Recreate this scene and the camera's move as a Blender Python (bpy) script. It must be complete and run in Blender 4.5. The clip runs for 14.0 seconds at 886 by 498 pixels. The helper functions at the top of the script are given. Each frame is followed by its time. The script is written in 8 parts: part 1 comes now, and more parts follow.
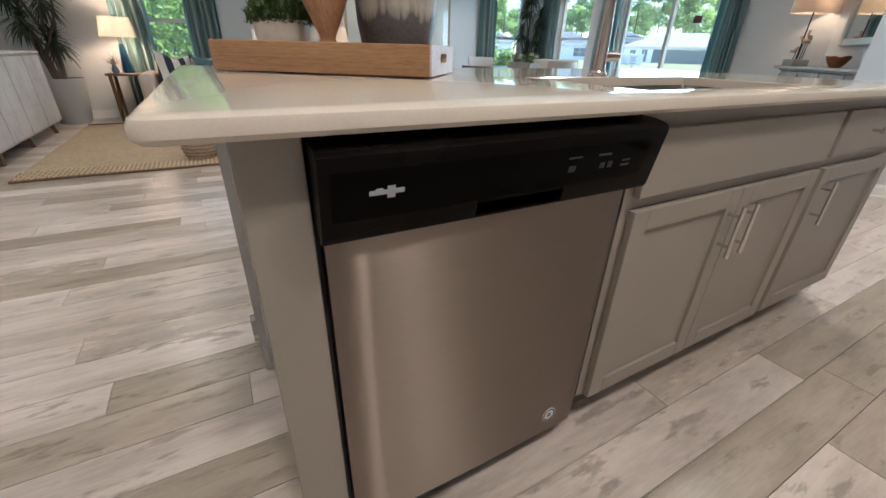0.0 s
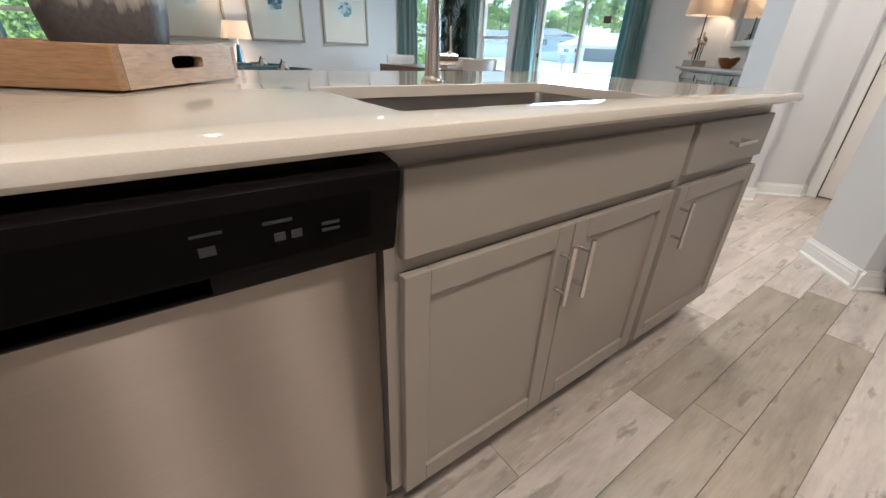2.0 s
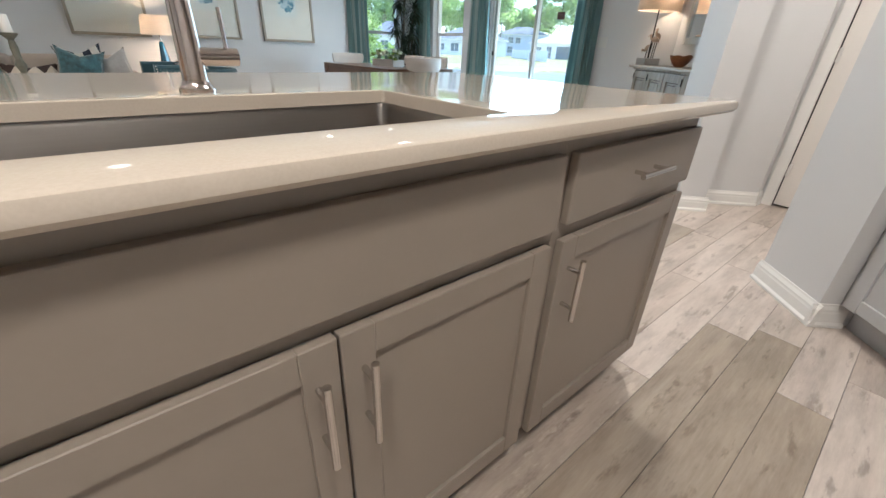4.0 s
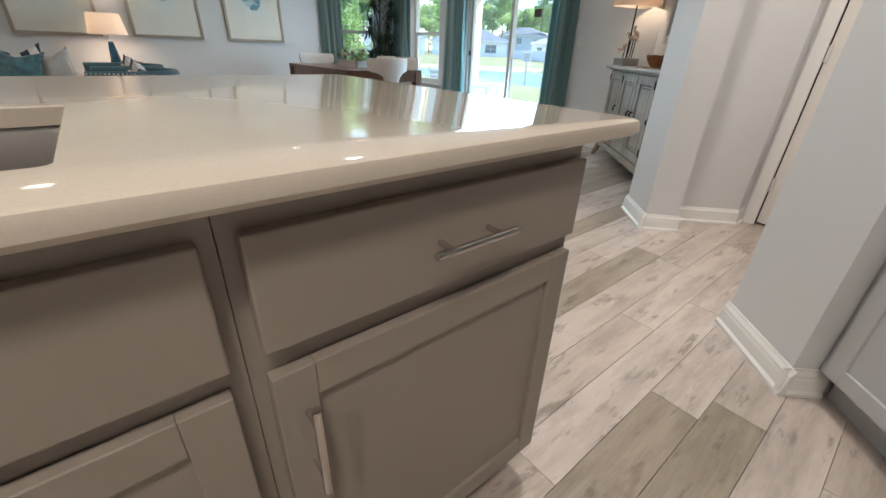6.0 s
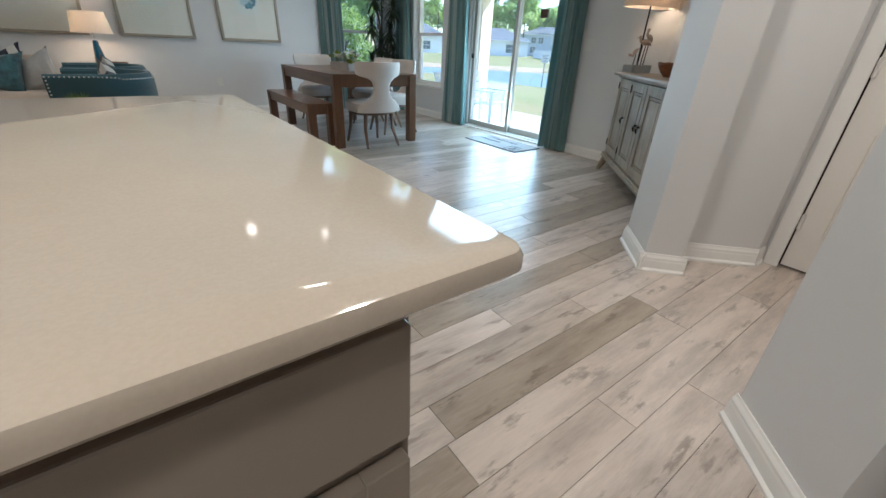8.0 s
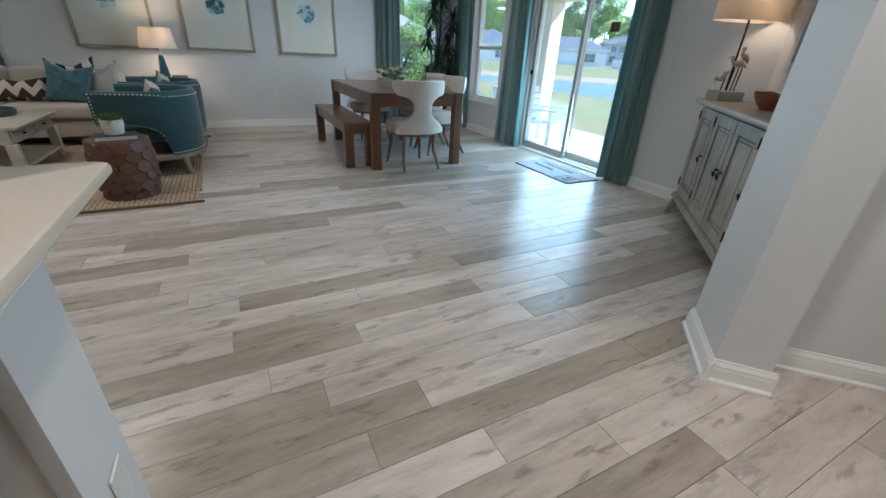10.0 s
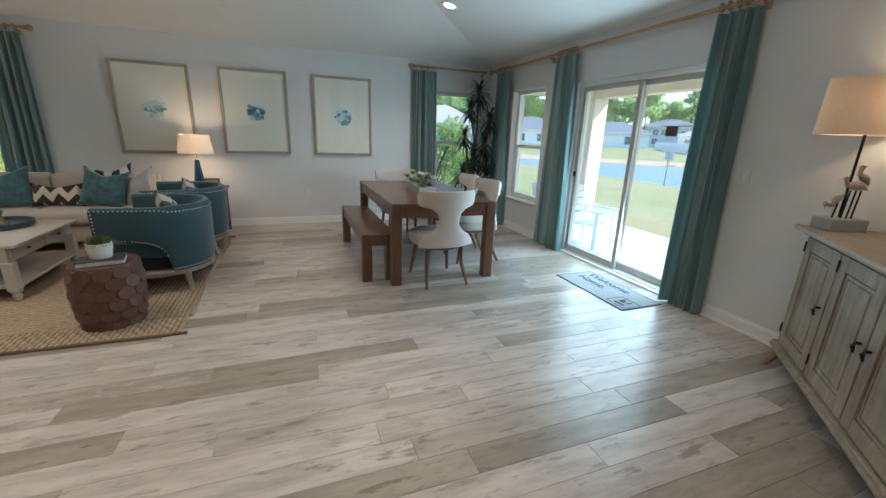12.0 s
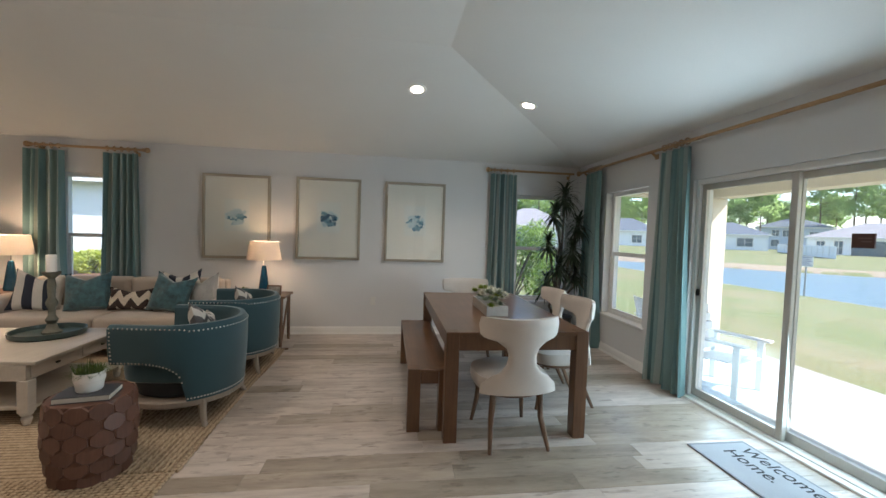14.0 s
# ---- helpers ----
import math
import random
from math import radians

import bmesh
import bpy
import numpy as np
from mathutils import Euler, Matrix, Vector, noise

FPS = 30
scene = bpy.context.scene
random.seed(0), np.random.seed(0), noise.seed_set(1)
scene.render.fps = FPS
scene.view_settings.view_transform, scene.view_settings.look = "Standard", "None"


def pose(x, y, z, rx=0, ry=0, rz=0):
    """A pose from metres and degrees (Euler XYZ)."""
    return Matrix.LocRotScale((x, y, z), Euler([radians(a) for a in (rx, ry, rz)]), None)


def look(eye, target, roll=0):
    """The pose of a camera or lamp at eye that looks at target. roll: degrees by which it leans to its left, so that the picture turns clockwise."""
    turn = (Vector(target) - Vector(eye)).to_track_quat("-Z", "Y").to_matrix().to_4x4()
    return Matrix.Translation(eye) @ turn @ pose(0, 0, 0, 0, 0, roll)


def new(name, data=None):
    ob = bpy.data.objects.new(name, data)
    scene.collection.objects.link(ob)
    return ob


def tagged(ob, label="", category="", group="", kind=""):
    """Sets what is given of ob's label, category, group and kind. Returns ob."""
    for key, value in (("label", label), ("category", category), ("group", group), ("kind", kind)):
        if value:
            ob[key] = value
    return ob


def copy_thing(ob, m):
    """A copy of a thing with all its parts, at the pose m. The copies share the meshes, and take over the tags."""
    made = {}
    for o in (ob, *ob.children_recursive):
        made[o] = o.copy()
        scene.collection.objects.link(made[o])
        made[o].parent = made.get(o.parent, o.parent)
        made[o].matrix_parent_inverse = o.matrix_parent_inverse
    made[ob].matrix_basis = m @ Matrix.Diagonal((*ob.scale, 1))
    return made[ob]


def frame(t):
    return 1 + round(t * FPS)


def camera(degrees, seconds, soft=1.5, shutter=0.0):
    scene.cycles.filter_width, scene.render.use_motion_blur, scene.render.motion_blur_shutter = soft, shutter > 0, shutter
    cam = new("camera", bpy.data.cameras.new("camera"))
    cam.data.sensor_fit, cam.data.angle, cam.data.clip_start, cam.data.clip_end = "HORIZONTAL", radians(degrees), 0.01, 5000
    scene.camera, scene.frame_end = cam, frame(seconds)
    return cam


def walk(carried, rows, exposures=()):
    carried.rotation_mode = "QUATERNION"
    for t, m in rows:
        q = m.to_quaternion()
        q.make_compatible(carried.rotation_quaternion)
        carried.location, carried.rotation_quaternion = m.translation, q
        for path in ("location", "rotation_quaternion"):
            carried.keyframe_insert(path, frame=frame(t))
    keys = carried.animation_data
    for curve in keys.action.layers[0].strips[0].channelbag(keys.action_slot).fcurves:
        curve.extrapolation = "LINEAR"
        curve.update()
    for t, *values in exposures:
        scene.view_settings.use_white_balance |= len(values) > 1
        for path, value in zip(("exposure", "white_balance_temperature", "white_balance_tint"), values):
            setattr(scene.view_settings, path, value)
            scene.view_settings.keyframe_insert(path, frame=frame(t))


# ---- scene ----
cam = camera(96.7, 14.0)
PATH = [
    (0, (0.161, 0.212, 0.976), (1.04, 1.769, 0.079), 1.7),
    (0.5, (0.28, 0.199, 0.992), (1.189, 1.737, 0.095), 1.8),
    (1, (0.395, 0.197, 1.0), (1.35, 1.708, 0.102), 2.0),
    (1.5, (0.515, 0.217, 0.987), (1.526, 1.689, 0.087), 2.0),
    (2, (0.645, 0.246, 0.999), (1.726, 1.667, 0.099), 2.3),
    (2.5, (0.778, 0.286, 1.009), (1.908, 1.669, 0.11), 2.3),
    (3, (0.925, 0.288, 1.007), (2.071, 1.656, 0.104), 2.2),
    (5.3, (1.565, 0.375, 1.001), (2.732, 1.727, 0.1), 2.4),
    (5.5, (1.624, 0.367, 0.997), (2.789, 1.719, 0.095), 2.3),
    (6, (1.786, 0.345, 1.008), (2.936, 1.711, 0.108), 2.2),
    (6.5, (1.927, 0.331, 1.012), (3.057, 1.715, 0.113), 2.3),
    (7, (2.042, 0.354, 1.005), (3.156, 1.75, 0.106), 2.4),
    (7.5, (2.173, 0.429, 1.014), (3.279, 1.83, 0.111), 2.4),
    (7.7, (2.21, 0.455, 1.032), (3.311, 1.858, 0.127), 2.5),
    (9.8, (2.726, 0.705, 1.146), (3.593, 2.267, 0.247), 3.3),
    (10, (2.769, 0.769, 1.156), (3.608, 2.351, 0.265), 3.0),
    (10.5, (2.831, 0.926, 1.226), (3.628, 2.542, 0.359), 2.8),
    (11, (2.94, 1.055, 1.278), (3.704, 2.713, 0.462), 2.6),
    (11.5, (3.082, 1.221, 1.318), (3.814, 2.944, 0.615), 2.3),
    (12, (3.202, 1.386, 1.375), (3.891, 3.179, 0.819), 2.1),
    (12.5, (3.284, 1.588, 1.428), (3.948, 3.445, 1.096), 1.8),
    (13, (3.379, 1.766, 1.461), (4.023, 3.656, 1.351), 1.6),
    (13.5, (3.535, 1.967, 1.464), (4.062, 3.895, 1.427), 1.7),
    (14, (3.597, 2.141, 1.443), (3.871, 4.121, 1.362), 1.9),
]
EXPOSURES = [(0.0, 1.90, 5450, 11), (1.5, 2.12, 5500, 11), (3.2, 2.14, 5500, 11), (5.5, 1.92, 5650, 11), (7.5, 1.64, 5600, 10), (10.0, 1.42, 5250, 8), (12.0, 1.52, 5750, 8), (14.0, 1.39, 6250, 15)]
PLANK_Y0 = -1.748
SKY, SUN, DAY, LAMP = 0.15, 4.2, 7.6, 0.64
walk(cam, [(t, look(eye, target, roll)) for t, eye, target, roll in PATH], EXPOSURES)


# ---- camera exposure, world and sun are set with the walk ----
W = bpy.data.worlds.new("sky")
scene.world = W
W.use_nodes = True
wn = W.node_tree.nodes
wn.clear()
sky = wn.new("ShaderNodeTexSky")
sky.sky_type = "NISHITA"
sky.sun_disc = False
sky.sun_elevation = radians(44.6)
sky.sun_rotation = radians(121)
sky.air_density, sky.dust_density, sky.ozone_density = 1.0, 0.5, 1.2
bgn = wn.new("ShaderNodeBackground")
bgn.inputs["Strength"].default_value = SKY
wout = wn.new("ShaderNodeOutputWorld")
W.node_tree.links.new(sky.outputs[0], bgn.inputs[0])
W.node_tree.links.new(bgn.outputs[0], wout.inputs[0])


def lamp(name, kind, m, energy, color, **kw):
    d = bpy.data.lights.new(name, kind)
    d.energy, d.color = energy, color
    for k, v in kw.items():
        if k == "size":
            d.size = v
        elif k == "size_y":
            d.shape = "RECTANGLE"
            d.size_y = v
        elif k == "angle":
            d.angle = v
        elif k == "radius":
            d.shadow_soft_size = v
        elif k == "spot":
            d.spot_size, d.spot_blend = radians(v), 0.6
    ob = new(name, d)
    ob.matrix_world = m
    return ob


# the sun stands to the east-south-east, over the patio
lamp("sun", "SUN", look((0, 0, 0), (-0.66, 0.40, -0.76)), SUN, (1.0, 0.95, 0.87), angle=radians(0.6))
SKYC = (0.64, 0.90, 1.0)
lamp("slider_daylight", "AREA", look((6.395, 4.50, 1.05), (5.4, 4.50, 0.95)), DAY * 2.6, SKYC, size=1.5, size_y=1.85)
WARM = (1.0, 0.85, 0.67)

# ---------------------------------------------------------------- materials
MATS = {}


def nodes_of(name):
    m = bpy.data.materials.new(name)
    m.use_nodes = True
    nt = m.node_tree
    nt.nodes.clear()
    b = nt.nodes.new("ShaderNodeBsdfPrincipled")
    o = nt.nodes.new("ShaderNodeOutputMaterial")
    nt.links.new(b.outputs[0], o.inputs[0])
    return m, nt, b


def coords(nt, scale=(1, 1, 1), rand=False):
    tc = nt.nodes.new("ShaderNodeTexCoord")
    mp = nt.nodes.new("ShaderNodeMapping")
    mp.inputs["Scale"].default_value = scale
    nt.links.new(tc.outputs["Object"], mp.inputs["Vector"])
    if rand:
        oi = nt.nodes.new("ShaderNodeObjectInfo")
        ml = nt.nodes.new("ShaderNodeMath")
        ml.operation = "MULTIPLY"
        ml.inputs[1].default_value = 37.0
        nt.links.new(oi.outputs["Random"], ml.inputs[0])
        nt.links.new(ml.outputs[0], mp.inputs["Location"])
    return mp.outputs[0]


def noise_tex(nt, vec, scale, detail=4.0, rough=0.55):
    n = nt.nodes.new("ShaderNodeTexNoise")
    n.inputs["Scale"].default_value = scale
    n.inputs["Detail"].default_value = detail
    n.inputs["Roughness"].default_value = rough
    nt.links.new(vec, n.inputs["Vector"])
    return n.outputs["Fac"]


def ramp(nt, fac, stops):
    r = nt.nodes.new("ShaderNodeValToRGB")
    e = r.color_ramp.elements
    while len(e) > 1:
        e.remove(e[-1])
    for i, (p, c) in enumerate(stops):
        el = e[0] if i == 0 else e.new(p)
        el.position = p
        el.color = (*c, 1)
    nt.links.new(fac, r.inputs[0])
    return r.outputs[0]


def mixc(nt, fac, a, b, mode="MIX"):
    m = nt.nodes.new("ShaderNodeMix")
    m.data_type, m.blend_type = "RGBA", mode
    for sock, v in ((m.inputs[0], fac), (m.inputs[6], a), (m.inputs[7], b)):
        if isinstance(v, (int, float)):
            sock.default_value = v
        elif isinstance(v, tuple):
            sock.default_value = (*v, 1)
        else:
            nt.links.new(v, sock)
    return m.outputs[2]


def bump(nt, b, height, strength, dist=0.002):
    bp = nt.nodes.new("ShaderNodeBump")
    bp.inputs["Strength"].default_value = strength
    bp.inputs["Distance"].default_value = dist
    nt.links.new(height, bp.inputs["Height"])
    nt.links.new(bp.outputs[0], b.inputs["Normal"])


def plain(name, col, rough=0.5, metal=0.0, var=0.10, grain=60.0, stain=3.0, bmp=0.15, dist=0.001, stretch=(1, 1, 1), coat=0.0, spec=0.5, rand=False, sheen=0.0):
    """A painted, woven or moulded surface: base colour with broad stains and fine grain, and a fine relief."""
    if name in MATS:
        return MATS[name]
    m, nt, b = nodes_of(name)
    v = coords(nt, stretch, rand)
    big, fine = noise_tex(nt, v, stain, 3), noise_tex(nt, v, grain, 5)
    dark = tuple(c * (1 - var) for c in col)
    lite = tuple(min(1, c * (1 + var)) for c in col)
    c1 = ramp(nt, big, [(0.3, dark), (0.7, lite)])
    c2 = mixc(nt, 0.35, c1, ramp(nt, fine, [(0.3, dark), (0.7, lite)]))
    nt.links.new(c2, b.inputs["Base Color"])
    b.inputs["Metallic"].default_value = metal
    b.inputs["Specular IOR Level"].default_value = spec
    rr = nt.nodes.new("ShaderNodeMapRange")
    rr.inputs[3].default_value, rr.inputs[4].default_value = max(0.02, rough - 0.06), min(1, rough + 0.06)
    nt.links.new(big, rr.inputs[0])
    nt.links.new(rr.outputs[0], b.inputs["Roughness"])
    b.inputs["Coat Weight"].default_value = coat
    b.inputs["Sheen Weight"].default_value = sheen
    if bmp:
        bump(nt, b, fine, bmp, dist)
    MATS[name] = m
    return m


def wood(name, a, c, rough=0.45, axis=0, scale=1.0, rand=False, bmp=0.25, coat=0.0):
    """Wood with long grain along one axis, darker streaks and a few knots."""
    if name in MATS:
        return MATS[name]
    m, nt, b = nodes_of(name)
    s = [14 * scale] * 3
    s[axis] = 0.9 * scale
    v = coords(nt, tuple(s), rand)
    v2 = coords(nt, (1, 1, 1), rand)
    g1, g2, g3 = noise_tex(nt, v, 2.0, 6, 0.6), noise_tex(nt, v, 9.0, 4), noise_tex(nt, v2, 2.5 * scale, 3)
    col = ramp(nt, g1, [(0.28, c), (0.5, tuple((x + y) / 2 for x, y in zip(a, c))), (0.72, a)])
    col = mixc(nt, 0.3, col, ramp(nt, g2, [(0.35, c), (0.65, a)]))
    col = mixc(nt, 0.35, col, ramp(nt, g3, [(0.35, tuple(x * 0.75 for x in c)), (0.6, a)]))
    nt.links.new(col, b.inputs["Base Color"])
    b.inputs["Roughness"].default_value = rough
    b.inputs["Coat Weight"].default_value = coat
    bump(nt, b, g1, bmp, 0.0015)
    MATS[name] = m
    return m


def plank_mat(name, island):
    m, nt, b = nodes_of(name)
    tc = nt.nodes.new("ShaderNodeTexCoord")
    if island:
        rnd = nt.nodes.new("ShaderNodeNewGeometry").outputs["Random Per Island"]
    else:
        rnd = nt.nodes.new("ShaderNodeObjectInfo").outputs["Random"]
    ml = nt.nodes.new("ShaderNodeMath")
    ml.operation = "MULTIPLY"
    ml.inputs[1].default_value = 91.0
    nt.links.new(rnd, ml.inputs[0])

    def vec(scale):
        mp = nt.nodes.new("ShaderNodeMapping")
        mp.inputs["Scale"].default_value = scale
        nt.links.new(tc.outputs["Object"], mp.inputs["Vector"])
        nt.links.new(ml.outputs[0], mp.inputs["Location"])
        return mp.outputs[0]
    g1 = noise_tex(nt, vec((1.0, 6, 4)), 2.2, 6, 0.6)
    g2 = noise_tex(nt, vec((5, 60, 8)), 3.0, 4, 0.6)
    g3 = noise_tex(nt, vec((1.8, 5, 2)), 2.0, 5, 0.65)
    knot = noise_tex(nt, vec((2.6, 10, 3)), 2.1, 4, 0.6)
    base = ramp(nt, rnd, [(0.0, (0.47, 0.405, 0.355)), (0.16, (0.56, 0.49, 0.44)), (0.34, (0.52, 0.455, 0.405)), (0.40, (0.43, 0.365, 0.31)), (0.44, (0.34, 0.283, 0.225)), (0.60, (0.305, 0.253, 0.197)), (0.66, (0.36, 0.30, 0.24)), (0.70, (0.58, 0.51, 0.46)), (0.84, (0.50, 0.435, 0.385)), (0.90, (0.34, 0.283, 0.225)), (0.95, (0.54, 0.475, 0.425)), (1.0, (0.49, 0.425, 0.375))])
    lo = mixc(nt, 1.0, base, (0.72, 0.70, 0.68), "MULTIPLY")
    hi = mixc(nt, 1.0, base, (1.08, 1.08, 1.07), "MULTIPLY")
    f1 = nt.nodes.new("ShaderNodeMapRange")
    f1.inputs[1].default_value, f1.inputs[2].default_value = 0.36, 0.60
    nt.links.new(g1, f1.inputs[0])
    col = mixc(nt, f1.outputs[0], lo, hi)
    f2 = nt.nodes.new("ShaderNodeMapRange")
    f2.inputs[1].default_value, f2.inputs[2].default_value, f2.inputs[3].default_value, f2.inputs[4].default_value = 0.575, 0.66, 0.0, 0.9
    nt.links.new(knot, f2.inputs[0])
    col = mixc(nt, f2.outputs[0], col, mixc(nt, 1.0, base, (0.48, 0.45, 0.42), "MULTIPLY"))
    f3 = nt.nodes.new("ShaderNodeMapRange")
    f3.inputs[1].default_value, f3.inputs[2].default_value, f3.inputs[4].default_value = 0.45, 0.75, 0.45
    nt.links.new(g3, f3.inputs[0])
    col = mixc(nt, f3.outputs[0], col, mixc(nt, 1.0, base, (1.25, 1.23, 1.22), "MULTIPLY"))
    blot = noise_tex(nt, vec((2.4, 6.5, 2)), 1.5, 5, 0.7)
    f4 = nt.nodes.new("ShaderNodeMapRange")
    f4.inputs[1].default_value, f4.inputs[2].default_value, f4.inputs[3].default_value, f4.inputs[4].default_value = 0.52, 0.68, 0.0, 0.5
    nt.links.new(blot, f4.inputs[0])
    col = mixc(nt, f4.outputs[0], col, mixc(nt, 1.0, base, (0.70, 0.69, 0.70), "MULTIPLY"))
    scr = noise_tex(nt, vec((4, 11, 3)), 3.0, 4, 0.6)
    few = nt.nodes.new("ShaderNodeMapRange")
    few.inputs[1].default_value, few.inputs[2].default_value, few.inputs[3].default_value, few.inputs[4].default_value = 0.56, 0.66, 0.0, 0.6
    nt.links.new(scr, few.inputs[0])
    sel = nt.nodes.new("ShaderNodeMath")
    sel.operation = "COMPARE"
    sel.inputs[1].default_value, sel.inputs[2].default_value = 0.40, 0.03
    nt.links.new(rnd, sel.inputs[0])
    both = nt.nodes.new("ShaderNodeMath")
    both.operation = "MULTIPLY"
    nt.links.new(few.outputs[0], both.inputs[0])
    nt.links.new(sel.outputs[0], both.inputs[1])
    col = mixc(nt, both.outputs[0], col, (0.60, 0.53, 0.45))
    col = mixc(nt, 0.10, col, ramp(nt, g2, [(0.35, (0.22, 0.19, 0.16)), (0.65, (0.58, 0.53, 0.48))]))
    nt.links.new(col, b.inputs["Base Color"])
    rr = nt.nodes.new("ShaderNodeMapRange")
    rr.inputs[3].default_value, rr.inputs[4].default_value = 0.24, 0.37
    nt.links.new(g1, rr.inputs[0])
    nt.links.new(rr.outputs[0], b.inputs["Roughness"])
    bump(nt, b, g2, 0.12, 0.0008)
    return m


def glass_mat(name="pane_glass", tint=(0.97, 0.99, 0.99), rough=0.0, haze_weight=0.034):
    m = bpy.data.materials.new(name)
    m.use_nodes = True
    nt = m.node_tree
    nt.nodes.clear()
    g, t = nt.nodes.new("ShaderNodeBsdfGlossy"), nt.nodes.new("ShaderNodeBsdfTransparent")
    g.inputs["Roughness"].default_value = rough
    t.inputs["Color"].default_value = (*tint, 1)
    fr = nt.nodes.new("ShaderNodeLayerWeight")
    fr.inputs["Blend"].default_value = 0.5
    pw = nt.nodes.new("ShaderNodeMath")
    pw.operation = "POWER"
    pw.inputs[1].default_value = 5.0
    nt.links.new(fr.outputs["Facing"], pw.inputs[0])
    mr = nt.nodes.new("ShaderNodeMapRange")
    mr.inputs[3].default_value, mr.inputs[4].default_value = 0.035, 0.8
    nt.links.new(pw.outputs[0], mr.inputs[0])
    mx, o = nt.nodes.new("ShaderNodeMixShader"), nt.nodes.new("ShaderNodeOutputMaterial")
    # a translucent share in the pane imitates glare haze over the outdoor view
    haze_mix, haze = nt.nodes.new("ShaderNodeMixShader"), nt.nodes.new("ShaderNodeBsdfTranslucent")
    haze.inputs["Color"].default_value = (0.86, 0.95, 0.95, 1)
    haze_mix.inputs[0].default_value = haze_weight
    nt.links.new(t.outputs[0], haze_mix.inputs[1])
    nt.links.new(haze.outputs[0], haze_mix.inputs[2])
    nt.links.new(mr.outputs[0], mx.inputs[0])
    nt.links.new(haze_mix.outputs[0], mx.inputs[1])
    nt.links.new(g.outputs[0], mx.inputs[2])
    nt.links.new(mx.outputs[0], o.inputs[0])
    return m


def glow_mat(name, col, strength):
    m, nt, b = nodes_of(name)
    b.inputs["Base Color"].default_value = (*col, 1)
    b.inputs["Emission Color"].default_value = (*col, 1)
    b.inputs["Emission Strength"].default_value = strength
    return m


def shade_mat(name, col, weight=0.55, glow=0.0):
    """Thin linen of a lampshade, lit from within by its bulb."""
    m = bpy.data.materials.new(name)
    m.use_nodes = True
    nt = m.node_tree
    nt.nodes.clear()
    d, t = nt.nodes.new("ShaderNodeBsdfDiffuse"), nt.nodes.new("ShaderNodeBsdfTranslucent")
    v = coords(nt, (1, 1, 1))
    n = noise_tex(nt, v, 140, 3)
    c = ramp(nt, n, [(0.3, tuple(x * 0.88 for x in col)), (0.7, col)])
    nt.links.new(c, d.inputs[0])
    nt.links.new(c, t.inputs[0])
    mx, o = nt.nodes.new("ShaderNodeMixShader"), nt.nodes.new("ShaderNodeOutputMaterial")
    mx.inputs[0].default_value = weight
    nt.links.new(d.outputs[0], mx.inputs[1])
    nt.links.new(t.outputs[0], mx.inputs[2])
    nt.links.new(mx.outputs[0], o.inputs[0])
    return m


def quartz_mat():
    m, nt, b = nodes_of("quartz")
    v = coords(nt)
    a, f = noise_tex(nt, v, 4, 4), noise_tex(nt, v, 260, 2)
    col = ramp(nt, a, [(0.3, (0.53, 0.462, 0.378)), (0.7, (0.57, 0.505, 0.42))])
    col = mixc(nt, 0.2, col, ramp(nt, f, [(0.35, (0.49, 0.43, 0.35)), (0.65, (0.61, 0.555, 0.475))]))
    nt.links.new(col, b.inputs["Base Color"])
    b.inputs["Roughness"].default_value = 0.075
    return m


def steel_mat(name, col, rough, axis=0, aniso=0.6):
    m, nt, b = nodes_of(name)
    s = [220, 220, 220]
    s[axis] = 1.5
    n = noise_tex(nt, coords(nt, tuple(s)), 1.0, 3)
    big = noise_tex(nt, coords(nt), 2.5, 2)
    c = ramp(nt, n, [(0.3, tuple(x * 0.96 for x in col)), (0.7, col)])
    nt.links.new(c, b.inputs["Base Color"])
    b.inputs["Metallic"].default_value = 1.0
    rr = nt.nodes.new("ShaderNodeMapRange")
    rr.inputs[3].default_value, rr.inputs[4].default_value = rough - 0.04, rough + 0.06
    nt.links.new(big, rr.inputs[0])
    nt.links.new(rr.outputs[0], b.inputs["Roughness"])
    b.inputs["Anisotropic"].default_value = aniso
    tg = nt.nodes.new("ShaderNodeTangent")
    tg.direction_type, tg.axis = "RADIAL", "Z"
    nt.links.new(tg.outputs[0], b.inputs["Tangent"])
    b.inputs["Anisotropic Rotation"].default_value = 0.25
    bump(nt, b, n, 0.012, 0.0003)
    return m


M_WALL = plain("wall_paint", (0.66, 0.655, 0.65), 0.62, var=0.025, grain=180, stain=1.2, bmp=0.12, dist=0.0006)
M_CEIL = plain("ceiling_paint", (0.74, 0.73, 0.70), 0.8, var=0.03, grain=90, stain=1.0, bmp=0.25, dist=0.001)
M_TRIM = plain("white_trim_paint", (0.79, 0.775, 0.74), 0.38, var=0.02, bmp=0.04)
M_DOORW = plain("white_door_paint", (0.77, 0.73, 0.68), 0.42, var=0.03, bmp=0.05)
M_CAB = plain("greige_cabinet_paint", (0.272, 0.232, 0.192), 0.36, var=0.03, grain=120, bmp=0.05, dist=0.0004)
M_CAB2 = plain("grey_cabinet_paint", (0.47, 0.475, 0.48), 0.4, var=0.03, grain=120, bmp=0.05, dist=0.0004)
M_DARK = plain("dark_gap", (0.03, 0.027, 0.025), 0.7, var=0.1)
M_QUARTZ = quartz_mat()
M_STEEL = steel_mat("brushed_steel", (0.31, 0.256, 0.215), 0.36, axis=0, aniso=1.0)
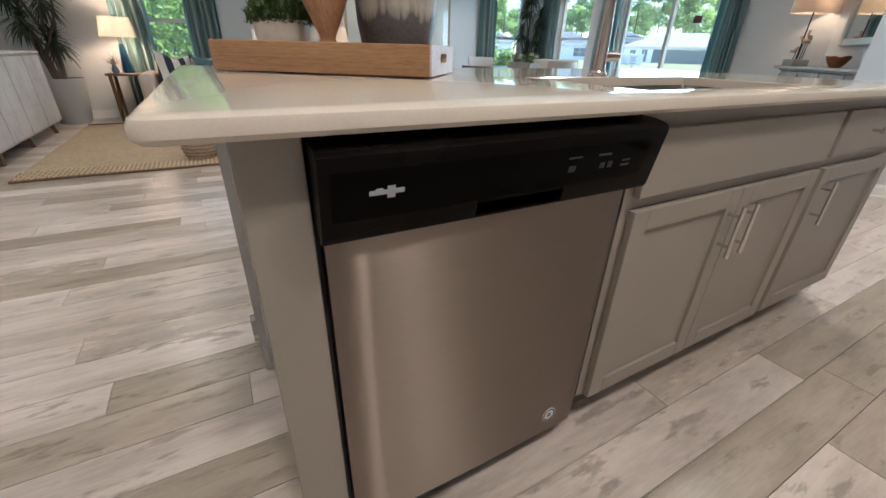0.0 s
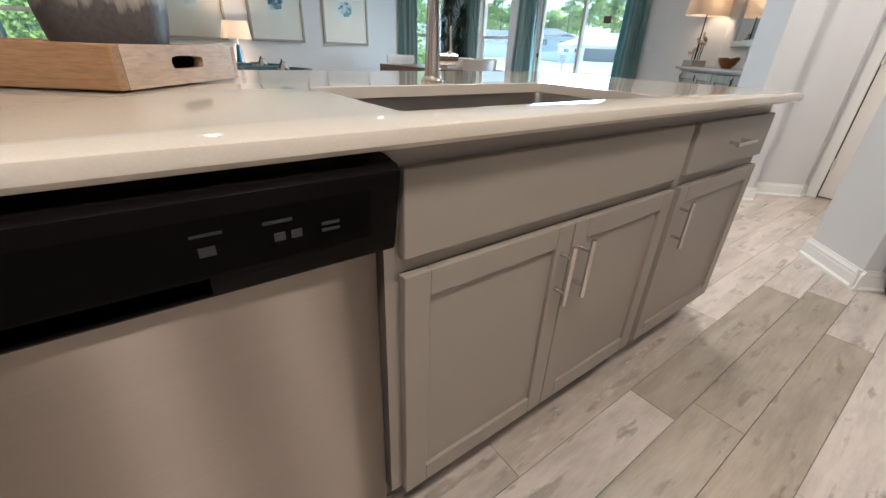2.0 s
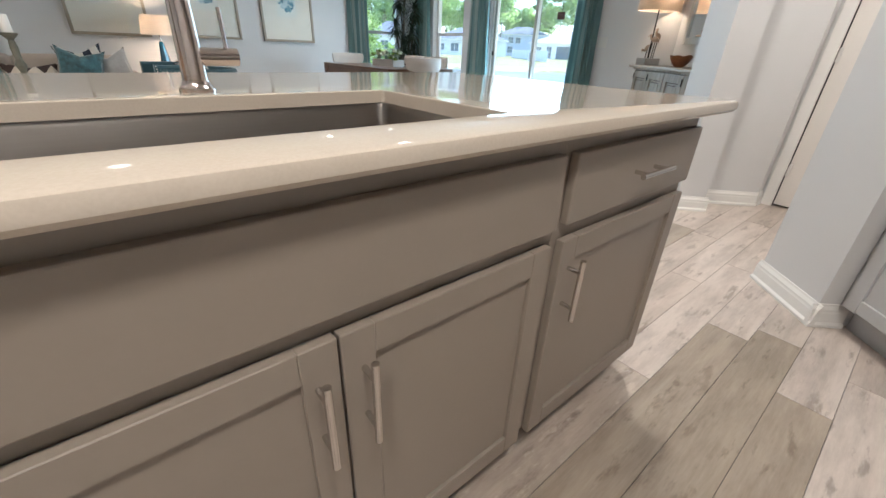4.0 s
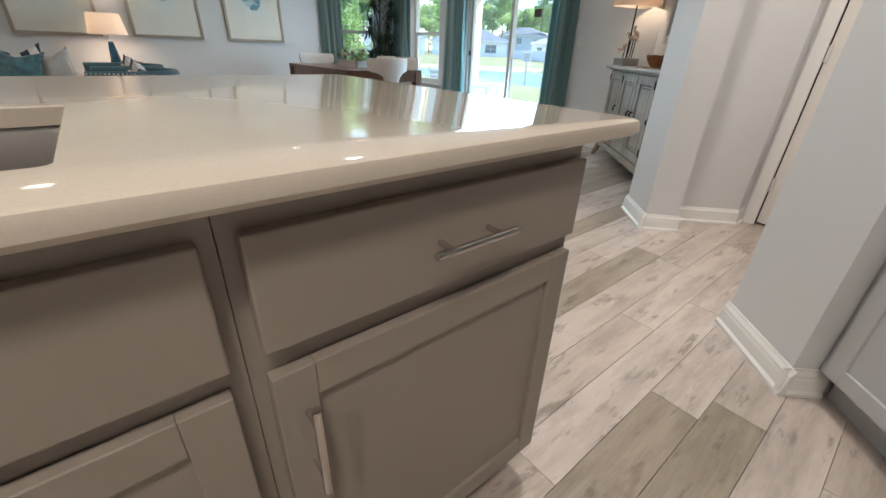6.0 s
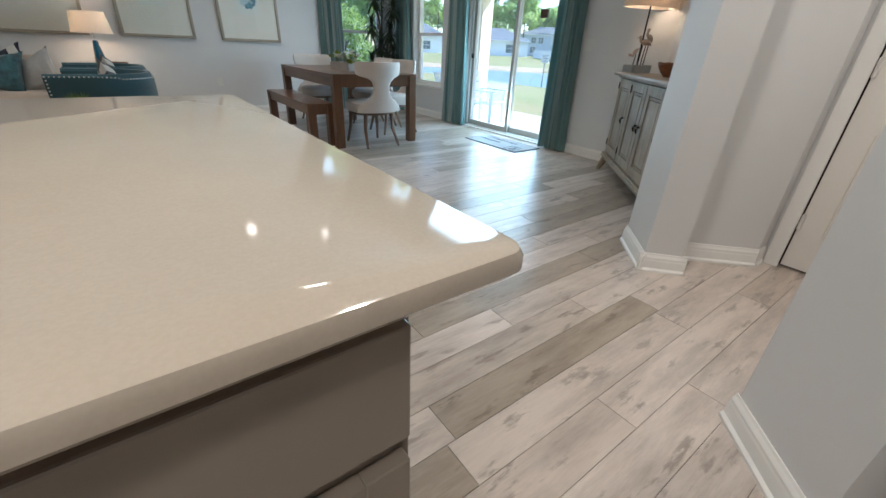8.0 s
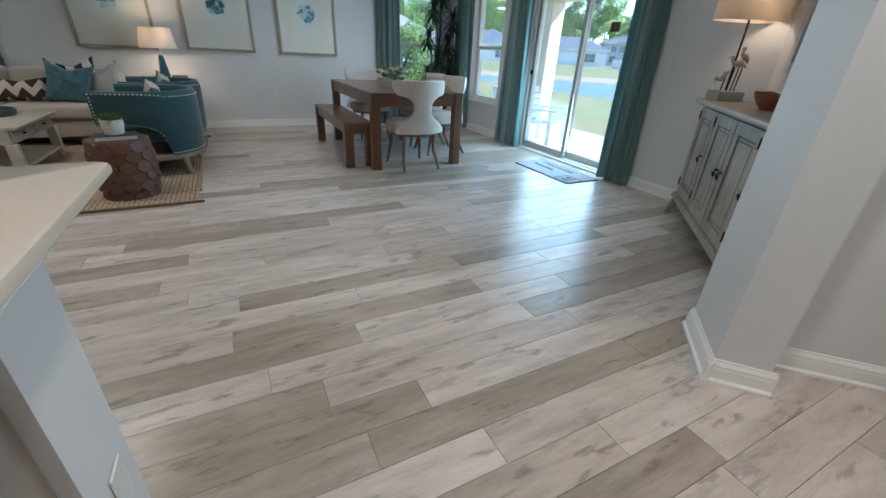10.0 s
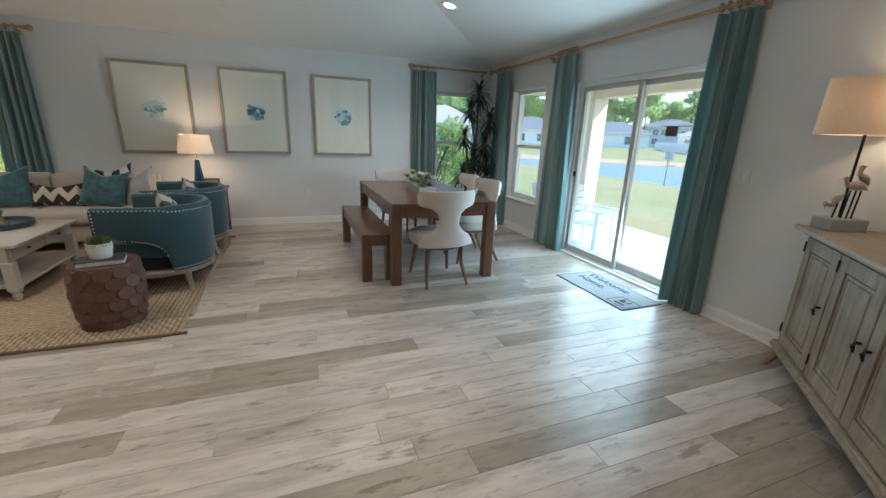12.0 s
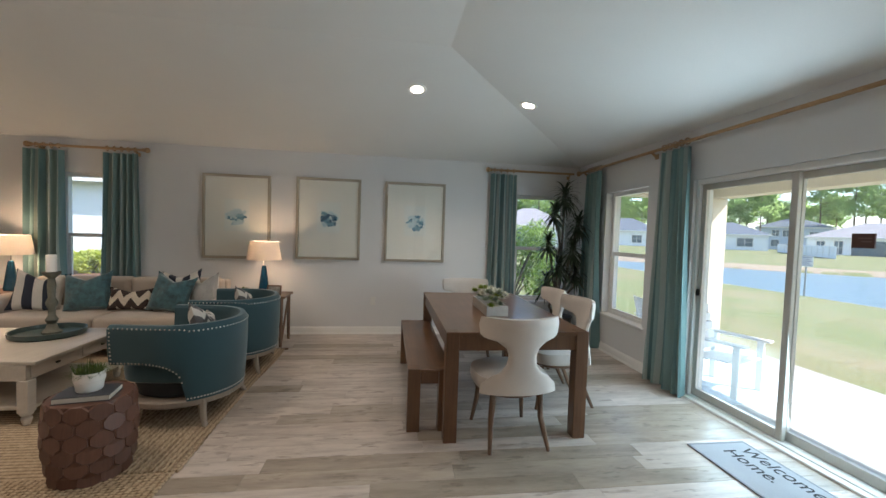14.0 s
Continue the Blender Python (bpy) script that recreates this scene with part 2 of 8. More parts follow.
M_SINK = steel_mat("sink_steel", (0.36, 0.335, 0.31), 0.30, axis=0)
M_NICKEL = steel_mat("satin_nickel", (0.66, 0.63, 0.60), 0.24, axis=2, aniso=0.0)
M_CHROME = steel_mat("polished_steel", (0.60, 0.53, 0.49), 0.16, axis=2, aniso=0.0)
M_BLACK = plain("black_gloss_plastic", (0.002, 0.002, 0.002), 0.05, var=0.1, bmp=0.0, spec=0.04)
M_BLACKM = plain("black_satin_plastic", (0.004, 0.0032, 0.0028), 0.26, var=0.1, bmp=0.03, spec=0.06)
M_GREYPRINT = plain("grey_print", (0.35, 0.36, 0.38), 0.5, var=0.02, bmp=0)
M_DIMPRINT = plain("dim_print", (0.022, 0.025, 0.026), 0.5, var=0.02, bmp=0)
M_WHITE = plain("white_plastic", (0.70, 0.685, 0.65), 0.4, var=0.02, bmp=0.02)
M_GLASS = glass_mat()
M_GLAZING = glass_mat("picture_glazing", haze_weight=0.0)
M_VINYL = plain("white_vinyl_frame", (0.76, 0.75, 0.72), 0.42, var=0.02, bmp=0.03)
M_ALU = plain("almond_aluminium", (0.50, 0.475, 0.43), 0.42, metal=0.25, var=0.04, bmp=0.03)
M_BULB = glow_mat("lamp_glow", (1.0, 0.80, 0.55), 9.0)
M_DOWN = glow_mat("downlight_glow", (1.0, 0.86, 0.68), 7.0)

# ---------------------------------------------------------------- builders


def bx(bm, x0, x1, y0, y1, z0, z1, r=0.0, seg=1):
    g = bmesh.ops.create_cube(bm, size=1.0)
    vs = g["verts"]
    for v in vs:
        v.co = Vector(((x0 + x1) / 2 + v.co.x * (x1 - x0), (y0 + y1) / 2 + v.co.y * (y1 - y0), (z0 + z1) / 2 + v.co.z * (z1 - z0)))
    if r > 0:
        es = list({e for v in vs for e in v.link_edges})
        bmesh.ops.bevel(bm, geom=es, offset=r, segments=seg, profile=0.5, affect="EDGES")
    return vs


def rod(bm, p, q, r0, r1=None, seg=12, cap=True):
    p, q = Vector(p), Vector(q)
    r1 = r0 if r1 is None else r1
    d = (q - p)
    rot = d.to_track_quat("Z", "Y").to_matrix().to_4x4()
    m = Matrix.Translation((p + q) / 2) @ rot
    bmesh.ops.create_cone(bm, cap_ends=cap, segments=seg, radius1=r0, radius2=r1, depth=d.length, matrix=m)


def lathe(bm, prof, seg=28, cx=0.0, cy=0.0, sx=1.0, sy=1.0, caps=True):
    rings = []
    for r, z in prof:
        rings.append([bm.verts.new((cx + sx * r * math.cos(2 * math.pi * i / seg), cy + sy * r * math.sin(2 * math.pi * i / seg), z)) for i in range(seg)])
    for a, b in zip(rings, rings[1:]):
        for i in range(seg):
            j = (i + 1) % seg
            bm.faces.new((a[i], a[j], b[j], b[i]))
    if caps and prof[0][0] > 1e-4:
        bm.faces.new(list(reversed(rings[0])))
    if caps and prof[-1][0] > 1e-4:
        bm.faces.new(rings[-1])


def tube(bm, pts, rad, seg=8):
    """A round tube along points; rad is a number or one per point."""
    pts = [Vector(p) for p in pts]
    rs = rad if isinstance(rad, (list, tuple)) else [rad] * len(pts)
    rings = []
    for i, p in enumerate(pts):
        d = (pts[min(i + 1, len(pts) - 1)] - pts[max(i - 1, 0)]).normalized()
        q = d.to_track_quat("Z", "Y")
        rings.append([bm.verts.new(p + q @ Vector((rs[i] * math.cos(2 * math.pi * k / seg), rs[i] * math.sin(2 * math.pi * k / seg), 0))) for k in range(seg)])
    for a, b in zip(rings, rings[1:]):
        for k in range(seg):
            bm.faces.new((a[k], a[(k + 1) % seg], b[(k + 1) % seg], b[k]))
    bm.faces.new(list(reversed(rings[0])))
    bm.faces.new(rings[-1])


def prism(bm, poly, z0, z1):
    """An upright prism over a plan outline, counter-clockwise."""
    a = [bm.verts.new((x, y, z0)) for x, y in poly]
    b = [bm.verts.new((x, y, z1)) for x, y in poly]
    n = len(poly)
    for i in range(n):
        bm.faces.new((a[i], a[(i + 1) % n], b[(i + 1) % n], b[i]))
    bm.faces.new(list(reversed(a)))
    bm.faces.new(b)


def mesh_of(name, bm, mat, smooth=False):
    bmesh.ops.recalc_face_normals(bm, faces=bm.faces)
    me = bpy.data.meshes.new(name)
    bm.to_mesh(me)
    bm.free()
    for mm in (mat if isinstance(mat, (list, tuple)) else [mat]):
        me.materials.append(mm)
    if smooth:
        me.shade_smooth()
        me.set_sharp_from_angle(angle=radians(38))
    return me


def part(name, bm, mat, parent, label="", smooth=True):
    """One mesh object under a thing or under a part."""
    ob = new(name, mesh_of(name, bm, mat, smooth))
    if parent is not None:
        ob.parent = parent
    if label:
        ob["label"] = label
    return ob


def thing(name, m, label, category, group=""):
    ob = new(name)
    ob.empty_display_size = 0.1
    ob.matrix_world = m
    return tagged(ob, label, category, group)


def single(name, bm, mat, label, category, m=None, group="", smooth=True, kind=""):
    ob = new(name, mesh_of(name, bm, mat, smooth))
    if m is not None:
        ob.matrix_world = m
    return tagged(ob, label, category, group, kind)


def struct(name, bm, mat, label="", smooth=False):
    return tagged(new(name, mesh_of(name, bm, mat, smooth)), label, "", "", "structure")


B = bmesh.new
XE, YN, XW, YS = 6.36, 7.69, -1.95, -1.75   # inner faces of the outer walls
EAVE, SLOPE, RUN = 2.47, 0.215, 2.30          # wall height, rise of the vault, its run
CZ = EAVE + SLOPE * RUN

# ---------------------------------------------------------------- structure


def wall_along_x(name, y0, y1, x0, x1, z1, holes, label):
    bm = B()
    x = x0
    for a, b, c, d in sorted(holes):
        bx(bm, x, a, y0, y1, 0, z1)
        if c > 0.02:
            bx(bm, a, b, y0, y1, 0, c)
        bx(bm, a, b, y0, y1, d, z1)
        x = b
    bx(bm, x, x1, y0, y1, 0, z1)
    return struct(name, bm, M_WALL, label)


def wall_along_y(name, x0, x1, y0, y1, z1, holes, label):
    bm = B()
    y = y0
    for a, b, c, d in sorted(holes):
        bx(bm, x0, x1, y, a, 0, z1)
        if c > 0.02:
            bx(bm, x0, x1, a, b, 0, c)
        bx(bm, x0, x1, a, b, d, z1)
        y = b
    bx(bm, x0, x1, y, y1, 0, z1)
    return struct(name, bm, M_WALL, label)


WIN_L, WIN_A = (-0.50, 0.14, 0.48, 2.05), (5.42, 6.18, 0.48, 2.03)
WIN_B, SLIDER = (6.075, 6.90, 0.48, 2.025), (3.70, 5.435, 0.0, 2.005)
wall_along_x("wall_north", YN, YN + 0.2, XW - 0.2, XE + 0.2, EAVE + 0.6, [WIN_L, WIN_A], "pale grey painted wall with two sash windows")
wall_along_y("wall_east", XE, XE + 0.2, 2.50, YN, EAVE + 0.6, [WIN_B, SLIDER], "pale grey painted wall with a patio door")
wall_along_y("wall_west", XW - 0.2, XW, YS, YN, EAVE + 0.6, [], "pale grey painted living room wall")
wall_along_x("wall_south", YS - 0.2, YS, XW - 0.2, 6.6, CZ + 0.1, [], "pale grey painted kitchen wall")
bm = B()
# the slanting wall behind the sideboard
prism(bm, [(6.36, 2.51), (5.039, 1.189), (5.19, 1.05), (6.56, 2.41), (6.56, 2.51)], 0, CZ + 0.1)
struct("wall_slanted", bm, M_WALL, "pale grey wall set at a slant behind a sideboard")
bm = B()
# the pier beside the hall, stepped at its back
prism(bm, [(4.345, 1.352), (4.474, 1.209), (4.624, 1.359), (4.97, 1.01), (5.09, 1.01), (5.16, 1.06), (5.037, 1.187), (4.615, 1.613)], 0, CZ + 0.1)
struct("wall_pier", bm, M_WALL, "pale grey painted wall pier with a bright end")
bm = B()
prism(bm, [(3.340, 0.362), (3.465, 0.245), (4.60, -0.89), (4.90, -0.66), (3.615, 0.628)], 0, CZ + 0.1)
struct("wall_stub", bm, M_WALL, "pale grey painted wall stub beside kitchen cabinets")
bm = B()
bx(bm, 5.09, 5.24, -1.75, 0.07, 0, CZ + 0.1)
bx(bm, 5.09, 5.24, 0.07, 0.93, 2.04, CZ + 0.1)
bx(bm, 5.09, 5.24, 0.93, 1.012, 0, CZ + 0.1)
struct("wall_hall", bm, M_WALL, "pale grey hall wall around a door")

# ceiling: flat in the middle, sloping down to the east and north walls
bm = B()
pts = [(XW - 0.2, YS - 0.2, CZ), (XE - RUN, YS - 0.2, CZ), (XE - RUN, YN - RUN, CZ), (XW - 0.2, YN - RUN, CZ),
       (XE + 0.25, YS - 0.2, EAVE - 0.25 * SLOPE), (XE + 0.25, YN + 0.25, EAVE - 0.25 * SLOPE), (XW - 0.2, YN + 0.25, EAVE - 0.25 * SLOPE)]
vv = [bm.verts.new(p) for p in pts]
up = [bm.verts.new((x, y, z + 0.15)) for x, y, z in pts]
for f in ((0, 1, 2, 3), (1, 4, 5, 2), (3, 2, 5, 6)):
    bm.faces.new([vv[i] for i in reversed(f)])
    bm.faces.new([up[i] for i in f])
for i, j in ((0, 1), (1, 4), (4, 5), (5, 6), (6, 3), (3, 0)):
    bm.faces.new((vv[i], vv[j], up[j], up[i]))
struct("ceiling", bm, M_CEIL, "off-white vaulted ceiling with sloping sides")

# floor slab under the planks
bm = B()
bx(bm, XW - 0.2, 6.56, YS - 0.2, YN + 0.2, -0.12, -0.006)
FLOOR = struct("floor", bm, plain("joint_brown", (0.10, 0.085, 0.07), 0.8), "greige wood-look plank floor")


def base_run(name, p, q, h=0.105):
    """A moulded skirting board from p to q, its wall on the right of the way."""
    p, q = Vector((*p, 0)), Vector((*q, 0))
    d = (q - p).normalized()
    n = Vector((-d.y, d.x, 0))
    prof = [(0.0, 0.0), (0.026, 0.0), (0.026, 0.012), (0.017, 0.022), (0.015, 0.064), (0.013, 0.072), (0.013, 0.082), (0.006, 0.096), (0.004, h), (0.0, h)]
    bm = B()
    a = [bm.verts.new(p + n * u + Vector((0, 0, w))) for u, w in prof]
    b = [bm.verts.new(q + n * u + Vector((0, 0, w))) for u, w in prof]
    k = len(prof)
    for i in range(k):
        bm.faces.new((a[i], a[(i + 1) % k], b[(i + 1) % k], b[i]))
    bm.faces.new(a)
    bm.faces.new(list(reversed(b)))
    return struct(name, bm, M_TRIM, "white moulded baseboard")


base_run("baseboard", (XE, 2.51), (XE, SLIDER[0] - 0.05))
base_run("baseboard", (XE, SLIDER[1] + 0.05), (XE, YN))
base_run("baseboard", (XE, YN), (XW, YN))
base_run("baseboard", (XW, YN), (XW, YS))
base_run("baseboard", (5.039, 1.189), (6.36, 2.51))
base_run("baseboard", (4.345 - 0.018, 1.352 - 0.018), (4.615 + 0.01, 1.613 + 0.01))
base_run("baseboard", (4.474 + 0.018, 1.209 - 0.018), (4.345 - 0.018, 1.352 + 0.018))
base_run("baseboard", (4.97, 1.01), (4.624, 1.359))
base_run("baseboard", (5.09, 1.01), (4.97, 1.01))
base_run("baseboard", (3.340 - 0.018, 0.362 - 0.018), (3.615 + 0.01, 0.628 + 0.01))
base_run("baseboard", (3.428, 0.280), (3.340 - 0.018, 0.362 + 0.018))
base_run("baseboard", (5.09, -1.75), (5.09, 0.0))

# ---------------------------------------------------------------- windows and doors


def sash_window(name, axis, a, b, z0, z1, at):
    """A single-hung sash window in an opening; axis: the way the wall runs; at: the wall's inner face."""
    root = tagged(new(name), "white vinyl single-hung sash window", "", "", "structure")

    def P(u0, u1, d0, d1, w0, w1, nm, mat, r=0.003, parent=root):
        bm = B()
        if axis == "x":
            bx(bm, u0, u1, at + d0, at + d1, w0, w1, r)
        else:
            bx(bm, at + d0, at + d1, u0, u1, w0, w1, r)
        return part(nm, bm, mat, parent, smooth=False)
    f = 0.042
    bm = B()
    for u0, u1, w0, w1 in ((a, a + f, z0, z1), (b - f, b, z0, z1), (a + f, b - f, z1 - f, z1), (a + f, b - f, z0, z0 + f)):
        if axis == "x":
            bx(bm, u0, u1, at + 0.09, at + 0.16, w0, w1)
        else:
            bx(bm, at + 0.09, at + 0.16, u0, u1, w0, w1)
    part("window_frame", bm, M_VINYL, root, smooth=False)
    mid = z0 + (z1 - z0) * 0.50
    P(a + f, b - f, 0.095, 0.135, mid - 0.024, mid + 0.024, "meeting_rail", M_VINYL)
    bm = B()
    s = 0.028
    for u0, u1, w0, w1 in ((a + f, a + f + s, z0 + f, mid - 0.024), (b - f - s, b - f, z0 + f, mid - 0.024), (a + f + s, b - f - s, z0 + f, z0 + f + s)):
        if axis == "x":
            bx(bm, u0, u1, at + 0.10, at + 0.13, w0, w1)
        else:
            bx(bm, at + 0.10, at + 0.13, u0, u1, w0, w1)
    part("sash", bm, M_VINYL, root, smooth=False)
    for w0, w1 in ((z0 + f, mid - 0.024), (mid + 0.024, z1 - f)):
        g = P(a + f, b - f, 0.116, 0.120, w0, w1, "pane", M_GLASS, 0)
        g.visible_shadow = False
    P(a - 0.03, b + 0.03, -0.028, 0.10, z0 - 0.022, z0 + 0.004, "window_sill", M_TRIM, 0.006)
    return root


sash_window("window_1", "x", *WIN_L, YN)
sash_window("window_2", "x", *WIN_A, YN)
sash_window("window_3", "y", *WIN_B, XE)


def slider():
    root = tagged(new("door_1"), "sliding glass patio door in a pale metal frame", "", "", "structure")
    y0, y1, _, z1 = SLIDER
    bm = B()
    for u0, u1, w0, w1 in ((y0, y0 + 0.04, 0.0, z1), (y1 - 0.04, y1, 0.0, z1), (y0 + 0.04, y1 - 0.04, z1 - 0.045, z1), (y0 + 0.04, y1 - 0.04, -0.004, 0.03)):
        bx(bm, XE + 0.03, XE + 0.17, u0, u1, w0, w1, 0.003)
    part("door_frame", bm, M_VINYL, root, smooth=False)
    mid = 4.572
    for k, (a, b, d) in enumerate(((mid - 0.03, y1 - 0.04, 0.055), (y0 + 0.04, mid + 0.03, 0.105))):
        bm = B()
        s = 0.05
        for u0, u1, w0, w1 in ((a, a + s, 0.032, z1 - 0.047), (b - s, b, 0.032, z1 - 0.047), (a + s, b - s, z1 - 0.047 - s, z1 - 0.047), (a + s, b - s, 0.032, 0.032 + s + 0.02)):
            bx(bm, XE + d, XE + d + 0.035, u0, u1, w0, w1, 0.003)
        leaf = part("door_panel", bm, M_ALU, root, smooth=False)
        bm = B()
        bx(bm, XE + d + 0.015, XE + d + 0.019, a + s, b - s, 0.032 + s + 0.02, z1 - 0.047 - s)
        g = part("pane", bm, M_GLASS, leaf, smooth=False)
        g.visible_shadow = False
        if k == 0:
            bm = B()
            bx(bm, XE + 0.025, XE + 0.056, y1 - 0.076, y1 - 0.062, 0.95, 1.01, 0.006, 2)
            part("door_handle", bm, M_BLACKM, leaf, "slim black pull handle")
        else:
            bm = B()
            bx(bm, XE + d + 0.004, XE + d + 0.0135, 4.12, 4.24, 1.435, 1.525)
            part("sticker", bm, plain("brown_sticker", (0.10, 0.045, 0.035), 0.5, var=0.1), leaf, "small brown notice stuck to the glass", smooth=False)
            for i in range(2):
                bm = B()
                bx(bm, XE + d + 0.001, XE + d + 0.0035, 4.135, 4.205 - 0.02 * i, 1.492 - 0.02 * i, 1.500 - 0.02 * i)
                part("print_bar", bm, plain("faded_print", (0.17, 0.10, 0.085), 0.5, var=0.05), leaf, smooth=False)
    bm = B()
    bx(bm, XE - 0.02, XE + 0.05, y0 - 0.0, y1 + 0.0, -0.004, 0.018, 0.005)
    part("threshold", bm, M_TRIM, root, smooth=False)
    return root


slider()


def hall_door():
    root = tagged(new("door_2"), "closed off-white panelled door with white casing", "", "", "structure")
    x, y0, y1, h = 5.09, 0.07, 0.93, 2.04
    bm = B()
    bx(bm, x + 0.020, x + 0.055, y0 + 0.012, y1 - 0.015, 0.014, h - 0.012)
    leaf = part("door_panel", bm, M_DOORW, root, smooth=False)
    for a, b in ((y0 + 0.13, y0 + 0.40), (y0 + 0.47, y1 - 0.13)):
        for c, d in ((0.22, 0.78), (0.98, 1.58), (1.70, 1.90)):
            bm = B()
            bx(bm, x + 0.012, x + 0.021, a, b, c, d, 0.008, 2)
            part("raised_panel", bm, M_DOORW, leaf, smooth=False)
    for z in (0.24, 1.02, 1.80):
        bm = B()
        bx(bm, x - 0.001, x + 0.021, y1 - 0.030, y1 - 0.012, z, z + 0.09, 0.004)
        part("hinge", bm, M_WHITE, leaf, smooth=False)
    bm = B()
    for a, b, c, d in ((y0 - 0.06, y0 + 0.01, 0, h + 0.05), (y1 - 0.01, y1 + 0.06, 0, h + 0.05), (y0 + 0.01, y1 - 0.01, h - 0.01, h + 0.05)):
        bx(bm, x - 0.018, x + 0.004, a, b, c, d, 0.005, 2)
    part("casing", bm, M_TRIM, root, smooth=False)
    # dark sheet closing the opening, added as the shade in the gap round the leaf
    bm = B()
    bx(bm, x + 0.056, x + 0.12, y0, y1, 0.0, h)
    part("gap_shade_sheet", bm, M_DARK, root, smooth=False)


hall_door()

# ---------------------------------------------------------------- kitchen island
FY = 0.712      # face of the island's doors
CT = 0.914      # worktop height


def rrect(x0, x1, y0, y1, r, n=6):
    out = []
    for cx, cy, a0 in ((x1 - r, y1 - r, 0), (x0 + r, y1 - r, 90), (x0 + r, y0 + r, 180), (x1 - r, y0 + r, 270)):
        for i in range(n + 1):
            a = radians(a0 + 90 * i / n)
            out.append((cx + r * math.cos(a), cy + r * math.sin(a)))
    return out


def worktop():
    x0, x1, y0, y1, z0, z1 = 0.082, 2.516, 0.674, 1.852, 0.886, CT
    sx0, sx1, sy0, sy1 = 0.969, 1.740, 0.788, 1.196
    prof = [(0.006, z0), (0.0, z0 + 0.007), (0.0, z1 - 0.010), (0.003, z1 - 0.003), (0.010, z1)]
    bm = B()
    rings = []
    for d, z in prof:
        rings.append([bm.verts.new((x, y, z)) for x, y in rrect(x0 + d, x1 - d, y0 + d, y1 - d, 0.022)])
    n = len(rings[0])
    for a, b in zip(rings, rings[1:]):
        for i in range(n):
            bm.faces.new((a[i], a[(i + 1) % n], b[(i + 1) % n], b[i]))
    hole = [[bm.verts.new((x, y, z)) for x, y in rrect(sx0, sx1, sy0, sy1, 0.012, 6)] for z in (z0, z1 - 0.002)]
    hole.append([bm.verts.new((x, y, z1)) for x, y in rrect(sx0 - 0.002, sx1 + 0.002, sy0 - 0.002, sy1 + 0.002, 0.014, 6)])
    for a, b in zip(hole, hole[1:]):
        for i in range(n):
            bm.faces.new((a[(i + 1) % n], a[i], b[i], b[(i + 1) % n]))
    for outer, inner in ((rings[-1], hole[-1]), (rings[0], hole[0])):
        for i in range(n):
            bm.faces.new((outer[i], outer[(i + 1) % n], inner[(i + 1) % n], inner[i]))
    single("kitchen_worktop", bm, M_QUARTZ, "glossy cream quartz worktop with rounded edges on the island", "countertop")


worktop()


def sink():
    root = thing("kitchen_sink", pose(1.3545, 0.992, 0.884), "undermount brushed steel single-bowl kitchen sink", "sink")
    a, b, d = 0.392, 0.210, 0.21
    bm = B()
    loops = [[bm.verts.new((x, y, z)) for x, y in rrect(-a + k, a - k, -b + k, b - k, max(0.012, 0.03 - k), 5)] for k, z in ((-0.012, 0.0), (0.0, 0.0), (0.004, -0.012), (0.010, -d + 0.02), (0.030, -d))]
    n = len(loops[0])
    for p, q in zip(loops, loops[1:]):
        for i in range(n):
            bm.faces.new((p[i], p[(i + 1) % n], q[(i + 1) % n], q[i]))
    bm.faces.new(loops[-1])
    part("bowl", bm, M_SINK, root)
    bm = B()
    lathe(bm, [(0.045, -d + 0.0005), (0.045, -d + 0.004), (0.036, -d + 0.004), (0.030, -d + 0.001), (0.0, -d + 0.001)], 24)
    part("drain", bm, M_CHROME, root)


sink()


def faucet():
    root = thing("kitchen_faucet", pose(1.366, 1.280, CT), "tall polished steel kitchen faucet with side lever", "faucet")
    bm = B()
    lathe(bm, [(0.032, 0.0), (0.032, 0.006), (0.026, 0.012), (0.024, 0.02)], 24)
    part("base", bm, M_CHROME, root)
    bm = B()
    pts = [(0, 0, 0.01), (0, 0, 0.12), (0, 0, 0.24), (0, 0, 0.33)]
    for i in range(1, 11):
        a = math.pi * i / 10
        pts.append((0, -0.095 + 0.095 * math.cos(a), 0.33 + 0.095 * math.sin(a)))
    tube(bm, pts, [0.0225, 0.0205, 0.0175] + [0.0145] * (len(pts) - 3), 16)
    part("spout", bm, M_CHROME, root)
    bm = B()
    rod(bm, (0, -0.19, 0.335), (0, -0.19, 0.22), 0.017, 0.020, 16)
    part("spray_head", bm, M_CHROME, root)
    bm = B()
    rod(bm, (0.012, 0, 0.062), (0.085, 0.004, 0.062), 0.0165, 0.0165, 18)
    hub = part("valve_hub", bm, M_CHROME, root)
    bm = B()
    rod(bm, (0.066, 0.0, 0.062), (0.066, 0.006, 0.148), 0.0042, 0.0042, 10)
    part("lever", bm, M_CHROME, hub)


faucet()


def bar_pull(parent, u, z, length, vertical):
    bm = B()
    h = length / 2
    ends = ((u, FY - 0.032, z - h), (u, FY - 0.032, z + h)) if vertical else ((u - h, FY - 0.032, z), (u + h, FY - 0.032, z))
    rod(bm, ends[0], ends[1], 0.006, 0.006, 14)
    k = 0.30 * length
    for s in (-1, 1):
        p = (u, FY, z + s * k) if vertical else (u + s * k, FY, z)
        rod(bm, p, (p[0], FY - 0.030, p[2]), 0.0048, 0.0048, 10)
    return part("handle", bm, M_NICKEL, parent, "satin nickel bar pull")


